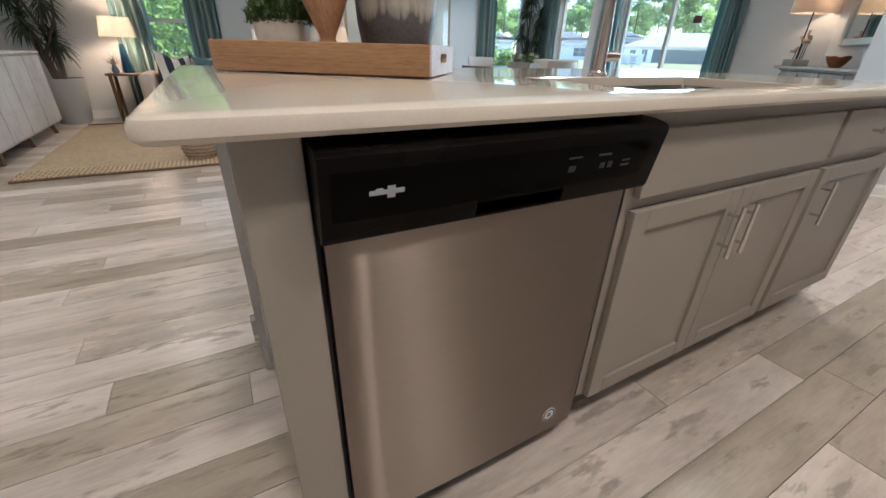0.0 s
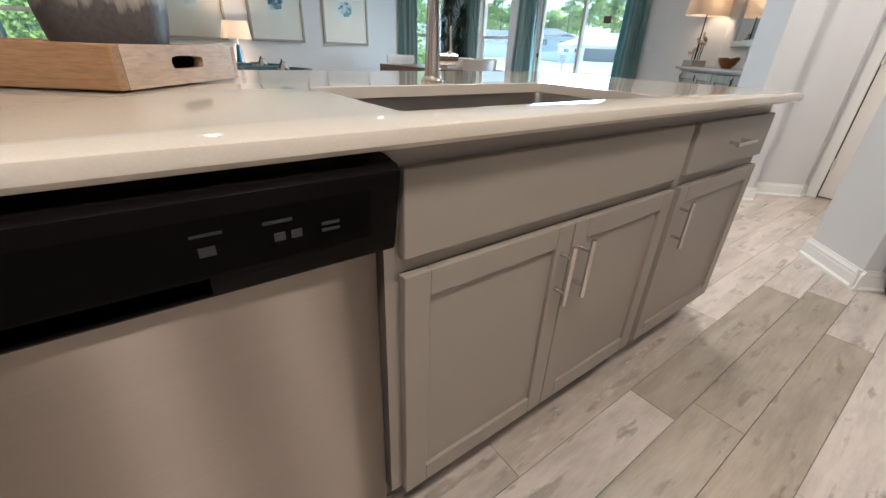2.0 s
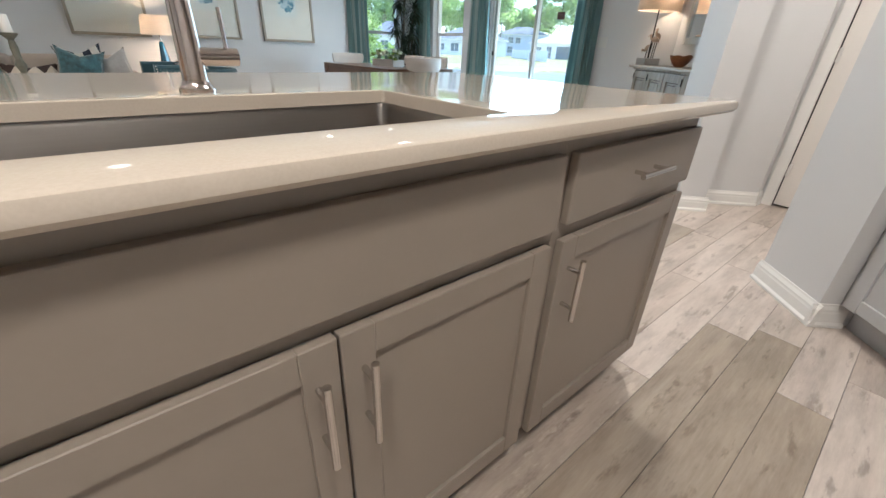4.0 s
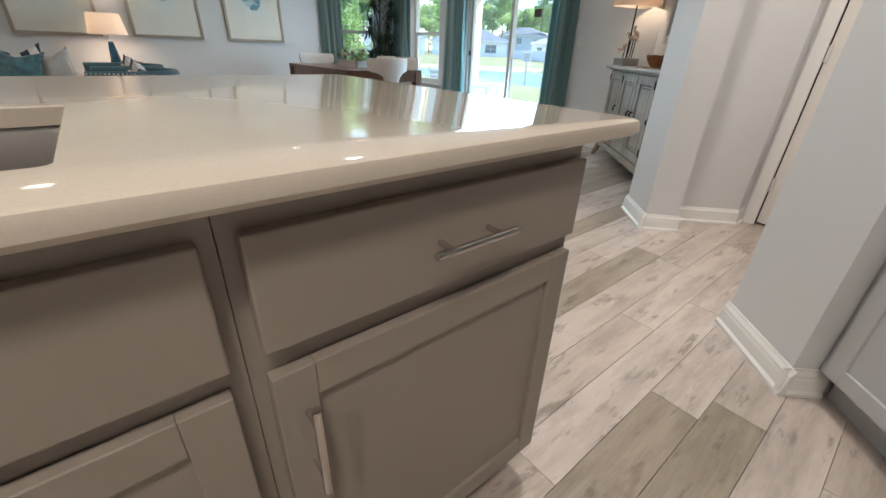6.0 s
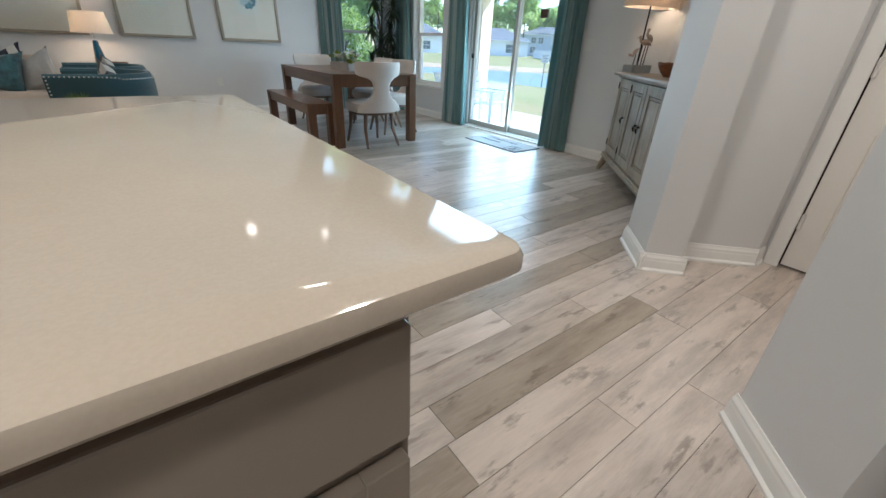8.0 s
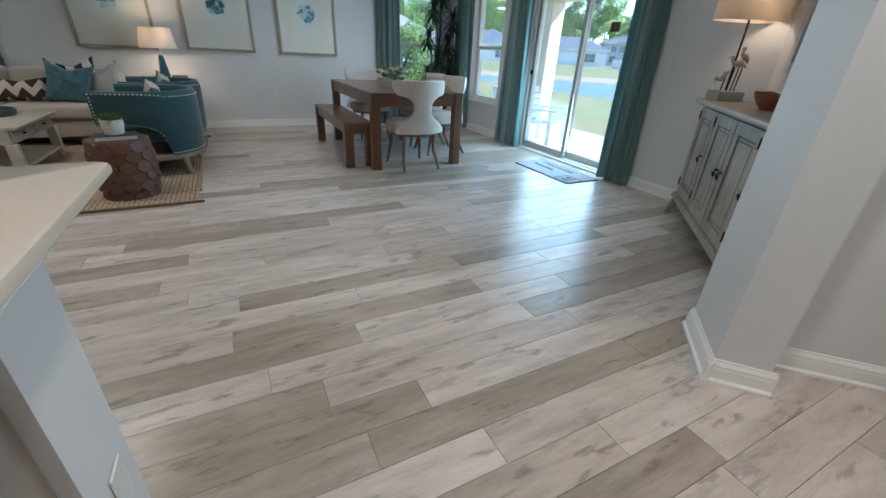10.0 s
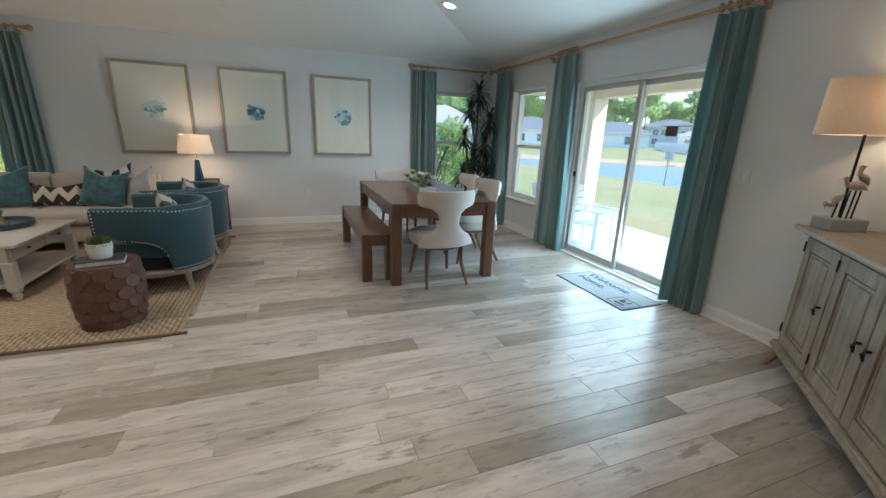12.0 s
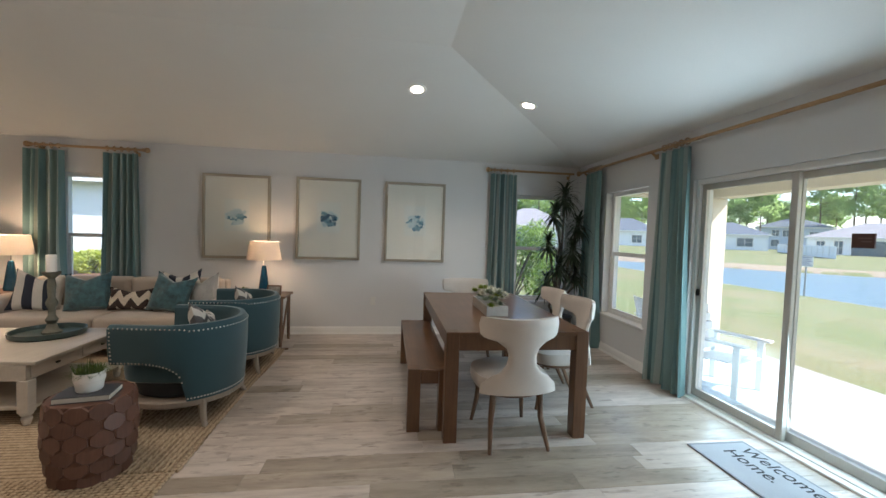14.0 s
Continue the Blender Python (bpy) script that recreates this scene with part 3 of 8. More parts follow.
def framed_door(parent, x0, x1, z0, z1, y, w, mat):
    """A door leaf: a recessed panel with two stiles and two rails planted round it."""
    bm = B()
    bx(bm, x0 + w - 0.004, x1 - w + 0.004, y + 0.009, y + 0.017, z0 + w - 0.004, z1 - w + 0.004)
    d = part("door", bm, mat, parent, smooth=False)
    for nm, a, b, c, e in (("stile", x0, x0 + w, z0, z1), ("stile", x1 - w, x1, z0, z1), ("rail", x0 + w, x1 - w, z1 - w, z1), ("rail", x0 + w, x1 - w, z0, z0 + w)):
        bm = B()
        bx(bm, a, b, y, y + 0.019, c, e, 0.0015)
        part(nm, bm, mat, d, smooth=False)
    return d


def shaker(parent, x0, x1, z0, z1):
    return framed_door(parent, x0, x1, z0, z1, FY, 0.052, M_CAB)


def slab(parent, x0, x1, z0, z1, name):
    bm = B()
    bx(bm, x0, x1, FY, FY + 0.019, z0, z1, 0.003, 2)
    return part(name, bm, M_CAB, parent, smooth=False)


def cabinet_body(root, x0, x1):
    bm = B()
    bx(bm, x0, x1, FY + 0.020, 1.365, 0.115, 0.8845)
    part("body", bm, M_CAB, root, smooth=False)
    bm = B()
    bx(bm, x0, x1, FY + 0.085, 1.365, 0.0, 0.1145)
    part("plinth", bm, M_CAB, root, smooth=False)


ISL = Matrix()
sinkcab = thing("sink_cabinet", ISL, "greige painted sink base cabinet with two shaker doors", "cabinet", "island cabinets")
for nm, q in (("side_panel", (0.899, 0.92, FY + 0.020, 1.365, 0.115, 0.8845)), ("side_panel", (1.79, 1.8335, FY + 0.020, 1.365, 0.115, 0.8845)),
              ("face_board", (0.92, 1.79, FY + 0.020, FY + 0.04, 0.115, 0.8845)), ("back_panel", (0.92, 1.79, 1.345, 1.365, 0.115, 0.8845)),
              ("bottom_board", (0.92, 1.79, FY + 0.04, 1.345, 0.115, 0.135)), ("plinth", (0.899, 1.8335, FY + 0.085, 1.365, 0.0, 0.1145))):
    bm = B()
    bx(bm, *q)
    part(nm, bm, M_CAB, sinkcab, smooth=False)
slab(sinkcab, 0.925, 1.817, 0.702, 0.849, "false_front")
da = shaker(sinkcab, 0.925, 1.3635, 0.112, 0.671)
bar_pull(da, 1.331, 0.557, 0.150, True)
db = shaker(sinkcab, 1.3675, 1.813, 0.112, 0.671)
bar_pull(db, 1.399, 0.557, 0.150, True)
drawcab = thing("drawer_cabinet", ISL, "greige painted base cabinet with one drawer over a door", "cabinet", "island cabinets")
cabinet_body(drawcab, 1.8345, 2.425)
dr = slab(drawcab, 1.851, 2.416, 0.706, 0.849, "drawer_front")
bar_pull(dr, 2.134, 0.778, 0.150, False)
dc = shaker(drawcab, 1.851, 2.416, 0.112, 0.671)
bar_pull(dc, 1.886, 0.556, 0.150, True)
endp = thing("filler_cabinet", ISL, "greige painted narrow end cabinet beside the dishwasher", "cabinet", "island cabinets")
bm = B()
bx(bm, 0.165, 0.2475, FY + 0.012, FY + 0.033, 0.0, 0.8845, 0.002)
part("front_stile", bm, M_CAB, endp, smooth=False)
bm = B()
bx(bm, 0.168, 0.2465, FY + 0.0335, 1.365, 0.0, 0.8845)
part("side_panel", bm, M_CAB, endp, smooth=False)

# half wall behind the cabinets
bm = B()
bx(bm, 0.145, 2.450, 1.367, 1.565, 0, 0.882)
struct("half_wall", bm, M_WALL, "pale painted half wall carrying the worktop")
bm = B()
bx(bm, 0.128, 2.469, 1.366, 1.582, 0.832, 0.8855, 0.008, 2)
struct("trim", bm, M_TRIM, "white moulding under the worktop")
base_run("baseboard", (2.450, 1.366), (2.450, 1.585))
base_run("baseboard", (2.470, 1.565), (0.125, 1.565))
base_run("baseboard", (0.145, 1.585), (0.145, 1.366))
bm = B()
bx(bm, 2.4505, 2.456, 1.44, 1.512, 0.30, 0.415, 0.003)
part("cover_plate", bm, M_WHITE, tagged(new("wall_outlet"), "white wall outlet on the half wall", "outlet"), smooth=False)


def dishwasher():
    root = thing("dishwasher", Matrix(), "stainless steel dishwasher with a black control panel", "dishwasher")
    x0, x1 = 0.253, 0.889
    bm = B()
    bx(bm, x0, x1, FY + 0.045, 1.34, 0.10, 0.878)
    part("tub", bm, M_DARK, root, smooth=False)
    bm = B()
    bx(bm, x0 + 0.02, x1 - 0.02, FY + 0.10, 1.34, 0.0, 0.0995)
    part("toe_kick", bm, M_DARK, root, smooth=False)
    # door: a gently bowed steel sheet with rounded sides
    bm = B()
    n = 18
    row = []
    for i in range(n + 1):
        u = i / n
        x = x0 + 0.006 + (x1 - x0 - 0.012) * u
        e = min(u, 1 - u)
        y = FY - 0.006 + 0.020 * max(0, 1 - e / 0.045) ** 2 - 0.004 * math.sin(math.pi * u)
        row.append((x, y))
    lo = [bm.verts.new((x, y, 0.080)) for x, y in row] + [bm.verts.new((row[-1][0], FY + 0.044, 0.080)), bm.verts.new((row[0][0], FY + 0.044, 0.080))]
    hi = [bm.verts.new((v.co.x, v.co.y, 0.739)) for v in lo]
    k = len(lo)
    for i in range(k):
        bm.faces.new((lo[i], lo[(i + 1) % k], hi[(i + 1) % k], hi[i]))
    bm.faces.new(list(reversed(lo)))
    bm.faces.new(hi)
    door = part("door", bm, M_STEEL, root, "brushed stainless steel door")
    # control panel: a slanting black fascia with a rounded top edge
    def wedge(bm, xa, xb, pr):
        a = [bm.verts.new((xa, y, z)) for y, z in pr]
        b = [bm.verts.new((xb, y, z)) for y, z in pr]
        m = len(pr)
        for i in range(m):
            bm.faces.new((a[i], a[(i + 1) % m], b[(i + 1) % m], b[i]))
        bm.faces.new(a)
        bm.faces.new(list(reversed(b)))
    prof = [(FY + 0.044, 0.742), (FY - 0.019, 0.742), (FY - 0.0235, 0.748), (FY - 0.0413, 0.855), (FY - 0.0405, 0.862), (FY - 0.034, 0.868), (FY - 0.004, 0.874), (FY + 0.044, 0.876)]
    bm = B()
    wedge(bm, x0 - 0.003, 0.486, prof)
    fascia = part("control_panel", bm, M_BLACKM, root, "black control panel with a pocket handle")
    bm = B()
    wedge(bm, 0.664, x1 + 0.006, prof)
    part("panel_end", bm, M_BLACKM, fascia)
    bm = B()
    wedge(bm, 0.486, 0.664, [(FY + 0.044, 0.770), (FY - 0.0272, 0.770), (FY - 0.0413, 0.855), (FY - 0.0405, 0.862), (FY - 0.034, 0.868), (FY - 0.004, 0.874), (FY + 0.044, 0.876)])
    part("panel_bridge", bm, M_BLACKM, fascia)
    bm = B()
    wedge(bm, 0.486, 0.664, [(FY + 0.044, 0.742), (FY - 0.019, 0.742), (FY - 0.0225, 0.746), (FY + 0.02, 0.747), (FY + 0.02, 0.7695), (FY + 0.044, 0.7695)])
    part("pocket_handle", bm, M_BLACKM, fascia)

    def face(u0, u1, s0, s1, lift):
        # a strip lying on the slanting face; s from 0 at the lower edge to 1 at the upper
        p0, p1 = Vector((0, FY - 0.0272, 0.770)), Vector((0, FY - 0.0405, 0.850))
        nrm = Vector((0, -0.986, -0.164))
        bm = B()
        q = [bm.verts.new(Vector((u, 0, 0)) + p0.lerp(p1, s) + nrm * lift) for u, s in ((u0, s0), (u1, s0), (u1, s1), (u0, s1))]
        q2 = [bm.verts.new(v.co - nrm * 0.002) for v in q]
        bm.faces.new(q)
        for i in range(4):
            bm.faces.new((q[i], q2[i], q2[(i + 1) % 4], q[(i + 1) % 4]))
        return bm
    part("display_glass", face(x0 + 0.012, x1 - 0.035, 0.06, 0.90, 0.0008), M_BLACK, fascia, "glossy black strip", smooth=False)
    for u0, u1, s0, s1 in ((0.313, 0.362, 0.47, 0.55), (0.338, 0.349, 0.40, 0.61), (0.322, 0.332, 0.55, 0.58)):
        part("maker_mark", face(u0, u1, s0, s1, 0.0016), M_GREYPRINT, fascia, smooth=False)
    for u, w, s, h in ((0.655, 0.030, 0.66, 0.04), (0.660, 0.016, 0.36, 0.14), (0.724, 0.032, 0.65, 0.05), (0.735, 0.012, 0.36, 0.13), (0.754, 0.012, 0.36, 0.13), (0.790, 0.022, 0.35, 0.05), (0.790, 0.022, 0.46, 0.05)):
        part("print_bar", face(u, u + w, s, s + h, 0.0016), M_DIMPRINT, fascia, smooth=False)
    bm = B()
    yb = FY - 0.0085
    for r0, r1, y, m_ in ((0.0, 0.021, yb, 0),):
        lathe(bm, [(0.0, 0.0), (r1, 0.0), (r1, 0.0015), (0.0, 0.0015)], 28)
    st = part("energy_sticker", bm, M_WHITE, door, "round white sticker")
    st.matrix_local = pose(0.768, yb + 0.0005, 0.140, 90, 0, 0)
    bm = B()
    lathe(bm, [(0.0155, 0.0016), (0.019, 0.0016), (0.019, 0.0019), (0.0155, 0.0019), (0.0155, 0.0016)], 28, caps=False)
    for k, w in ((-0.004, 0.010), (0.001, 0.012), (0.006, 0.008)):
        bx(bm, -w / 2, w / 2, k - 0.0014, k + 0.0014, 0.0014, 0.0020)
    part("sticker_print", bm, plain("navy_print", (0.03, 0.05, 0.12), 0.5), st)
    return root


dishwasher()

# grey cabinet run beside the wall stub
gc = thing("kitchen_cabinet", pose(3.384, 0.322, 0, 0, 0, 225), "pale grey kitchen base cabinet with shaker doors", "cabinet")
bm = B()
bx(bm, 0.006, 2.1, 0.02, 0.60, 0.11, 0.877)
bx(bm, 0.012, 2.1, 0.085, 0.60, 0.0, 0.11)
part("body", bm, M_CAB2, gc, smooth=False)
for x0, x1 in ((0.035, 0.50), (0.51, 0.98), (0.99, 1.50), (1.51, 2.05)):
    framed_door(gc, x0, x1, 0.125, 0.69, 0.0, 0.055, M_CAB2)
    bm = B()
    bx(bm, x0, x1, 0.0, 0.019, 0.71, 0.85, 0.003, 2)
    part("drawer_front", bm, M_CAB2, gc, smooth=False)
bm = B()
bx(bm, 0.004, 2.12, -0.025, 0.62, 0.879, CT, 0.006, 2)
single("kitchen_worktop", bm, M_QUARTZ, "cream quartz worktop on the grey kitchen cabinets", "countertop", pose(3.384, 0.322, 0, 0, 0, 225), smooth=False)

# recessed ceiling lights: two real ones over the dining end, others added as fill


def downlight(x, y, power, group="recessed ceiling lights"):
    h = min(XE - x, YN - y, RUN)
    z = EAVE + SLOPE * h
    if h >= RUN - 1e-6:
        tilt = Matrix()
    elif YN - y < XE - x:
        tilt = pose(0, 0, 0, -math.degrees(math.atan(SLOPE)), 0, 0)
    else:
        tilt = pose(0, 0, 0, 0, math.degrees(math.atan(SLOPE)), 0)
    root = thing("recessed_light", Matrix.Translation((x, y, z)) @ tilt, "round white recessed ceiling light, switched on, most added unseen as fill", "ceiling light", group)
    bm = B()
    lathe(bm, [(0.062, -0.004), (0.090, -0.010), (0.094, -0.001), (0.062, -0.001), (0.062, -0.004)], 32, caps=False)
    part("trim_ring", bm, M_TRIM, root)
    bm = B()
    lathe(bm, [(0.0, -0.005), (0.062, -0.004), (0.062, -0.001), (0.0, -0.001)], 28)
    part("lens", bm, M_DOWN, root, "glowing frosted lens")
    lamp("downlight", "SPOT", Matrix.Translation((x, y, z - 0.03)), power * LAMP, WARM, radius=0.085, spot=130)


# the first two are real; the other eight are unseen, added to brighten the rooms
for x, y, p in ((3.83, 6.03, 25), (4.97, 6.06, 23), (1.2, 4.6, 50), (-0.6, 5.3, 46), (0.30, -0.35, 56), (1.25, -0.20, 46), (-0.9, 2.2, 60), (3.15, 1.15, 60), (3.5, 3.1, 12), (4.55, 0.45, 36)):
    downlight(x, y, p)

# ---------------------------------------------------------------- outside
M_CONC = plain("patio_concrete", (0.40, 0.39, 0.365), 0.8, var=0.08, grain=120, bmp=0.3)
M_STUCCO = plain("cream_stucco", (0.72, 0.63, 0.50), 0.85, var=0.04, grain=150, bmp=0.4)
M_SIDING = plain("white_siding", (0.78, 0.80, 0.82), 0.7, var=0.04, grain=40)
M_SIDING2 = plain("blue_grey_siding", (0.52, 0.57, 0.64), 0.7, var=0.05, grain=40)
M_ROOF = plain("grey_shingles", (0.12, 0.14, 0.17), 0.9, var=0.18, grain=25, bmp=0.3)
M_ROOF2 = plain("brown_grey_shingles", (0.27, 0.26, 0.27), 0.9, var=0.15, grain=25, bmp=0.3)
M_FAR_GLASS = plain("far_window_glass", (0.10, 0.13, 0.16), 0.1, var=0.1, bmp=0)
M_BARK = plain("bark", (0.13, 0.10, 0.075), 0.9, var=0.25, grain=30, bmp=0.6, dist=0.01)


def ground_mat():
    m, nt, b = nodes_of("lawn")
    v = coords(nt)
    a, f, c = noise_tex(nt, v, 0.22, 4), noise_tex(nt, v, 30, 4), noise_tex(nt, v, 1.1, 5)
    col = ramp(nt, a, [(0.32, (0.115, 0.165, 0.045)), (0.52, (0.185, 0.19, 0.08)), (0.68, (0.29, 0.215, 0.145))])
    col = mixc(nt, 0.4, col, ramp(nt, c, [(0.3, (0.11, 0.16, 0.045)), (0.7, (0.29, 0.22, 0.145))]))
    col = mixc(nt, 0.3, col, ramp(nt, f, [(0.3, (0.075, 0.11, 0.022)), (0.7, (0.23, 0.25, 0.09))]))
    nt.links.new(col, b.inputs["Base Color"])
    b.inputs["Roughness"].default_value = 0.95
    bump(nt, b, f, 0.7, 0.02)
    return m


def leaf_mat(name, a, c, rough=0.55, thin=0.45):
    m, nt, b = nodes_of(name)
    r = nt.nodes.new("ShaderNodeNewGeometry").outputs["Random Per Island"]
    n = noise_tex(nt, coords(nt), 1.5, 3)
    col = mixc(nt, 0.4, ramp(nt, r, [(0.0, a), (1.0, c)]), ramp(nt, n, [(0.3, a), (0.7, c)]))
    nt.links.new(col, b.inputs["Base Color"])
    b.inputs["Roughness"].default_value = rough
    tr = nt.nodes.new("ShaderNodeBsdfTranslucent")
    mx = nt.nodes.new("ShaderNodeMixShader")
    mx.inputs[0].default_value = thin
    nt.links.new(mixc(nt, 1.0, col, (1.6, 1.7, 1.1), "MULTIPLY"), tr.inputs[0])
    nt.links.new(b.outputs[0], mx.inputs[1])
    nt.links.new(tr.outputs[0], mx.inputs[2])
    nt.links.new(mx.outputs[0], [n_ for n_ in nt.nodes if n_.type == "OUTPUT_MATERIAL"][0].inputs[0])
    return m


M_LAWN = ground_mat()
me = bpy.data.meshes.new("ground")
# a gently falling lawn, a pond basin, a rising far bank
gx = [-400, -120, -40, -10, 0] + list(range(6, 56)) + [60, 66, 74, 84, 100, 130, 200, 400, 900]
gy = [-400, -120, -60, -30, -15, -8] + list(range(-4, 56)) + [60, 66, 74, 84, 100, 130, 200, 400, 900]


def ground_z(x, y):
    near = x - 20.4 - 0.25 * math.sin(y * 0.5)      # past the near shore of the pond
    far = 0.723 * x + 0.69 * y - 44.7               # past its far shore
    lawn = -0.12 - 0.46 * min(1.0, max(0.0, (x - 9.5) / 10.5))
    bank = -0.36 + 0.50 * min(1.0, max(0.0, far / 50))
    if far > 0:
        return max(bank - 0.5 * max(0.0, 1 - far / 0.9), -1.07)
    dip = min(1.0, max(0.0, (near + 0.3) / 1.6)) * min(1.0, max(0.0, -far / 1.5))
    return lawn - dip * 0.6


gv = [(x, y, ground_z(x, y)) for x in gx for y in gy]
ny = len(gy)
gf = [(i * ny + j, (i + 1) * ny + j, (i + 1) * ny + j + 1, i * ny + j + 1) for i in range(len(gx) - 1) for j in range(ny - 1)]
me.from_pydata(gv, [], gf)
me.materials.append(M_LAWN)
me.shade_smooth()
tagged(new("ground", me), "mown lawn with dry patches running down to a pond", "", "", "structure")

mw, nt, b = nodes_of("pond_water")
b.inputs["Base Color"].default_value = (0.13, 0.20, 0.235, 1)
b.inputs["Roughness"].default_value = 0.28
wv = noise_tex(nt, coords(nt, (1, 2.2, 1)), 2.2, 4)
bump(nt, b, wv, 1.0, 0.14)
bm = B()
q = [bm.verts.new(p) for p in ((19.0, -90, -0.68), (160, -90, -0.68), (30, 45, -0.68), (19.0, 45, -0.68))]
bm.faces.new(q)
struct("water", bm, mw, "rippled blue-grey pond water")

# sandy rim along the far bank
bm = B()
d = Vector((-0.69, 0.723, 0)).normalized()
n = Vector((0.723, 0.69, 0)).normalized()
for k in range(-20, 26):
    for s0, s1, z0, z1 in ((44.6, 45.9, -0.67, -0.36),):
        p, q_ = n * s0 + d * k * 3, n * s1 + d * k * 3
        w = d * 3
        w1 = 0.25 * math.sin(k * 1.7)
        vs = [bm.verts.new((*(p + n * w1).xy, z0)), bm.verts.new((*(p + w + n * w1).xy, z0)), bm.verts.new((*(q_ + w).xy, z1 + 0.06)), bm.verts.new((*q_.xy, z1 + 0.06))]
        bm.faces.new(vs)
single("shore_sand", bm, plain("sand", (0.33, 0.265, 0.19), 0.95, var=0.15, grain=8), "pale sandy rim of the pond", "shore", kind="stuff")

bm = B()
bx(bm, 6.56, 8.62, 2.2, 8.0, -0.20, -0.045, 0.006)
struct("pavement", bm, M_CONC, "pale concrete patio slab")
porch = tagged(new("porch_roof"), "cream stucco porch ceiling and beam over the patio", "porch", "", "structure")
bm = B()
bx(bm, 6.56, 8.62, 1.9, 7.83, 2.36, 2.50)
part("porch_ceiling", bm, M_STUCCO, porch, smooth=False)
bm = B()
bx(bm, 8.40, 8.66, 1.9, 7.83, 2.10, 2.36)
part("beam", bm, M_STUCCO, porch, smooth=False)
bm = B()
bx(bm, 6.56, 8.40, 7.57, 7.83, 2.10, 2.36)
part("side_beam", bm, M_STUCCO, porch, smooth=False)
bm = B()
bx(bm, 8.38, 8.68, 7.50, 7.86, -0.05, 2.10, 0.01)
part("post", bm, M_STUCCO, porch, smooth=False)
bm = B()
bx(bm, 6.2, 9.1, 1.5, 8.3, 2.52, 2.62)
bx(bm, -2.6, 6.2, 8.05, 8.45, 2.55, 2.65)
part("roof_edge", bm, M_ROOF, porch, smooth=False)

# patio armchair


def patio_chair(m):
    root = thing("patio_chair", m, "white slatted wooden armchair on the patio", "armchair", "patio chairs")
    mat = plain("white_wood_paint", (0.78, 0.79, 0.79), 0.5, var=0.03)
    for sx in (-1, 1):
        bm = B()
        bx(bm, sx * 0.30 - 0.02, sx * 0.30 + 0.02, 0.22, 0.29, 0, 0.62, 0.004)
        part("leg", bm, mat, root, smooth=False)
        bm = B()
        v = bx(bm, sx * 0.30 - 0.02, sx * 0.30 + 0.02, -0.30, -0.23, 0, 0.62, 0.004)
        part("leg", bm, mat, root, smooth=False)
        bm = B()
        bx(bm, sx * 0.31 - 0.055, sx * 0.31 + 0.055, -0.30, 0.36, 0.62, 0.645, 0.006)
        part("armrest", bm, mat, root, smooth=False)
    for i in range(5):
        bm = B()
        bx(bm, -0.28, 0.28, -0.24 + i * 0.105, -0.15 + i * 0.105, 0.37 + 0.008 * i, 0.392 + 0.008 * i, 0.004)
        part("seat_slat", bm, mat, root, smooth=False)
    for i in range(5):
        z = 0.44 + i * 0.11
        y = -0.24 - (z - 0.44) * 0.28
        bm = B()
        bx(bm, -0.29, 0.29, y - 0.012, y + 0.012, z, z + 0.098, 0.004)
        part("back_slat", bm, mat, root, smooth=False)
    for sx in (-1, 1):
        bm = B()
        rod(bm, (sx * 0.27, -0.235, 0.38), (sx * 0.27, -0.41, 1.00), 0.02, 0.018, 8)
        part("back_post", bm, mat, root)
    return root


pc = patio_chair(pose(7.02, 5.68, -0.045, 0, 0, -158) @ Matrix.Scale(0.82, 4))
copy_thing(pc, pose(7.30, 7.0, -0.045, 0, 0, -80) @ Matrix.Scale(0.87, 4))
bm = B()
bx(bm, 6.75, 8.0, 5.3, 7.2, -0.046, -0.036, 0.002)
single("outdoor_rug", bm, plain("blue_white_weave", (0.55, 0.64, 0.70), 0.9, var=0.25, grain=14, stain=9), "blue and white woven outdoor rug on the patio", "rug", smooth=False)


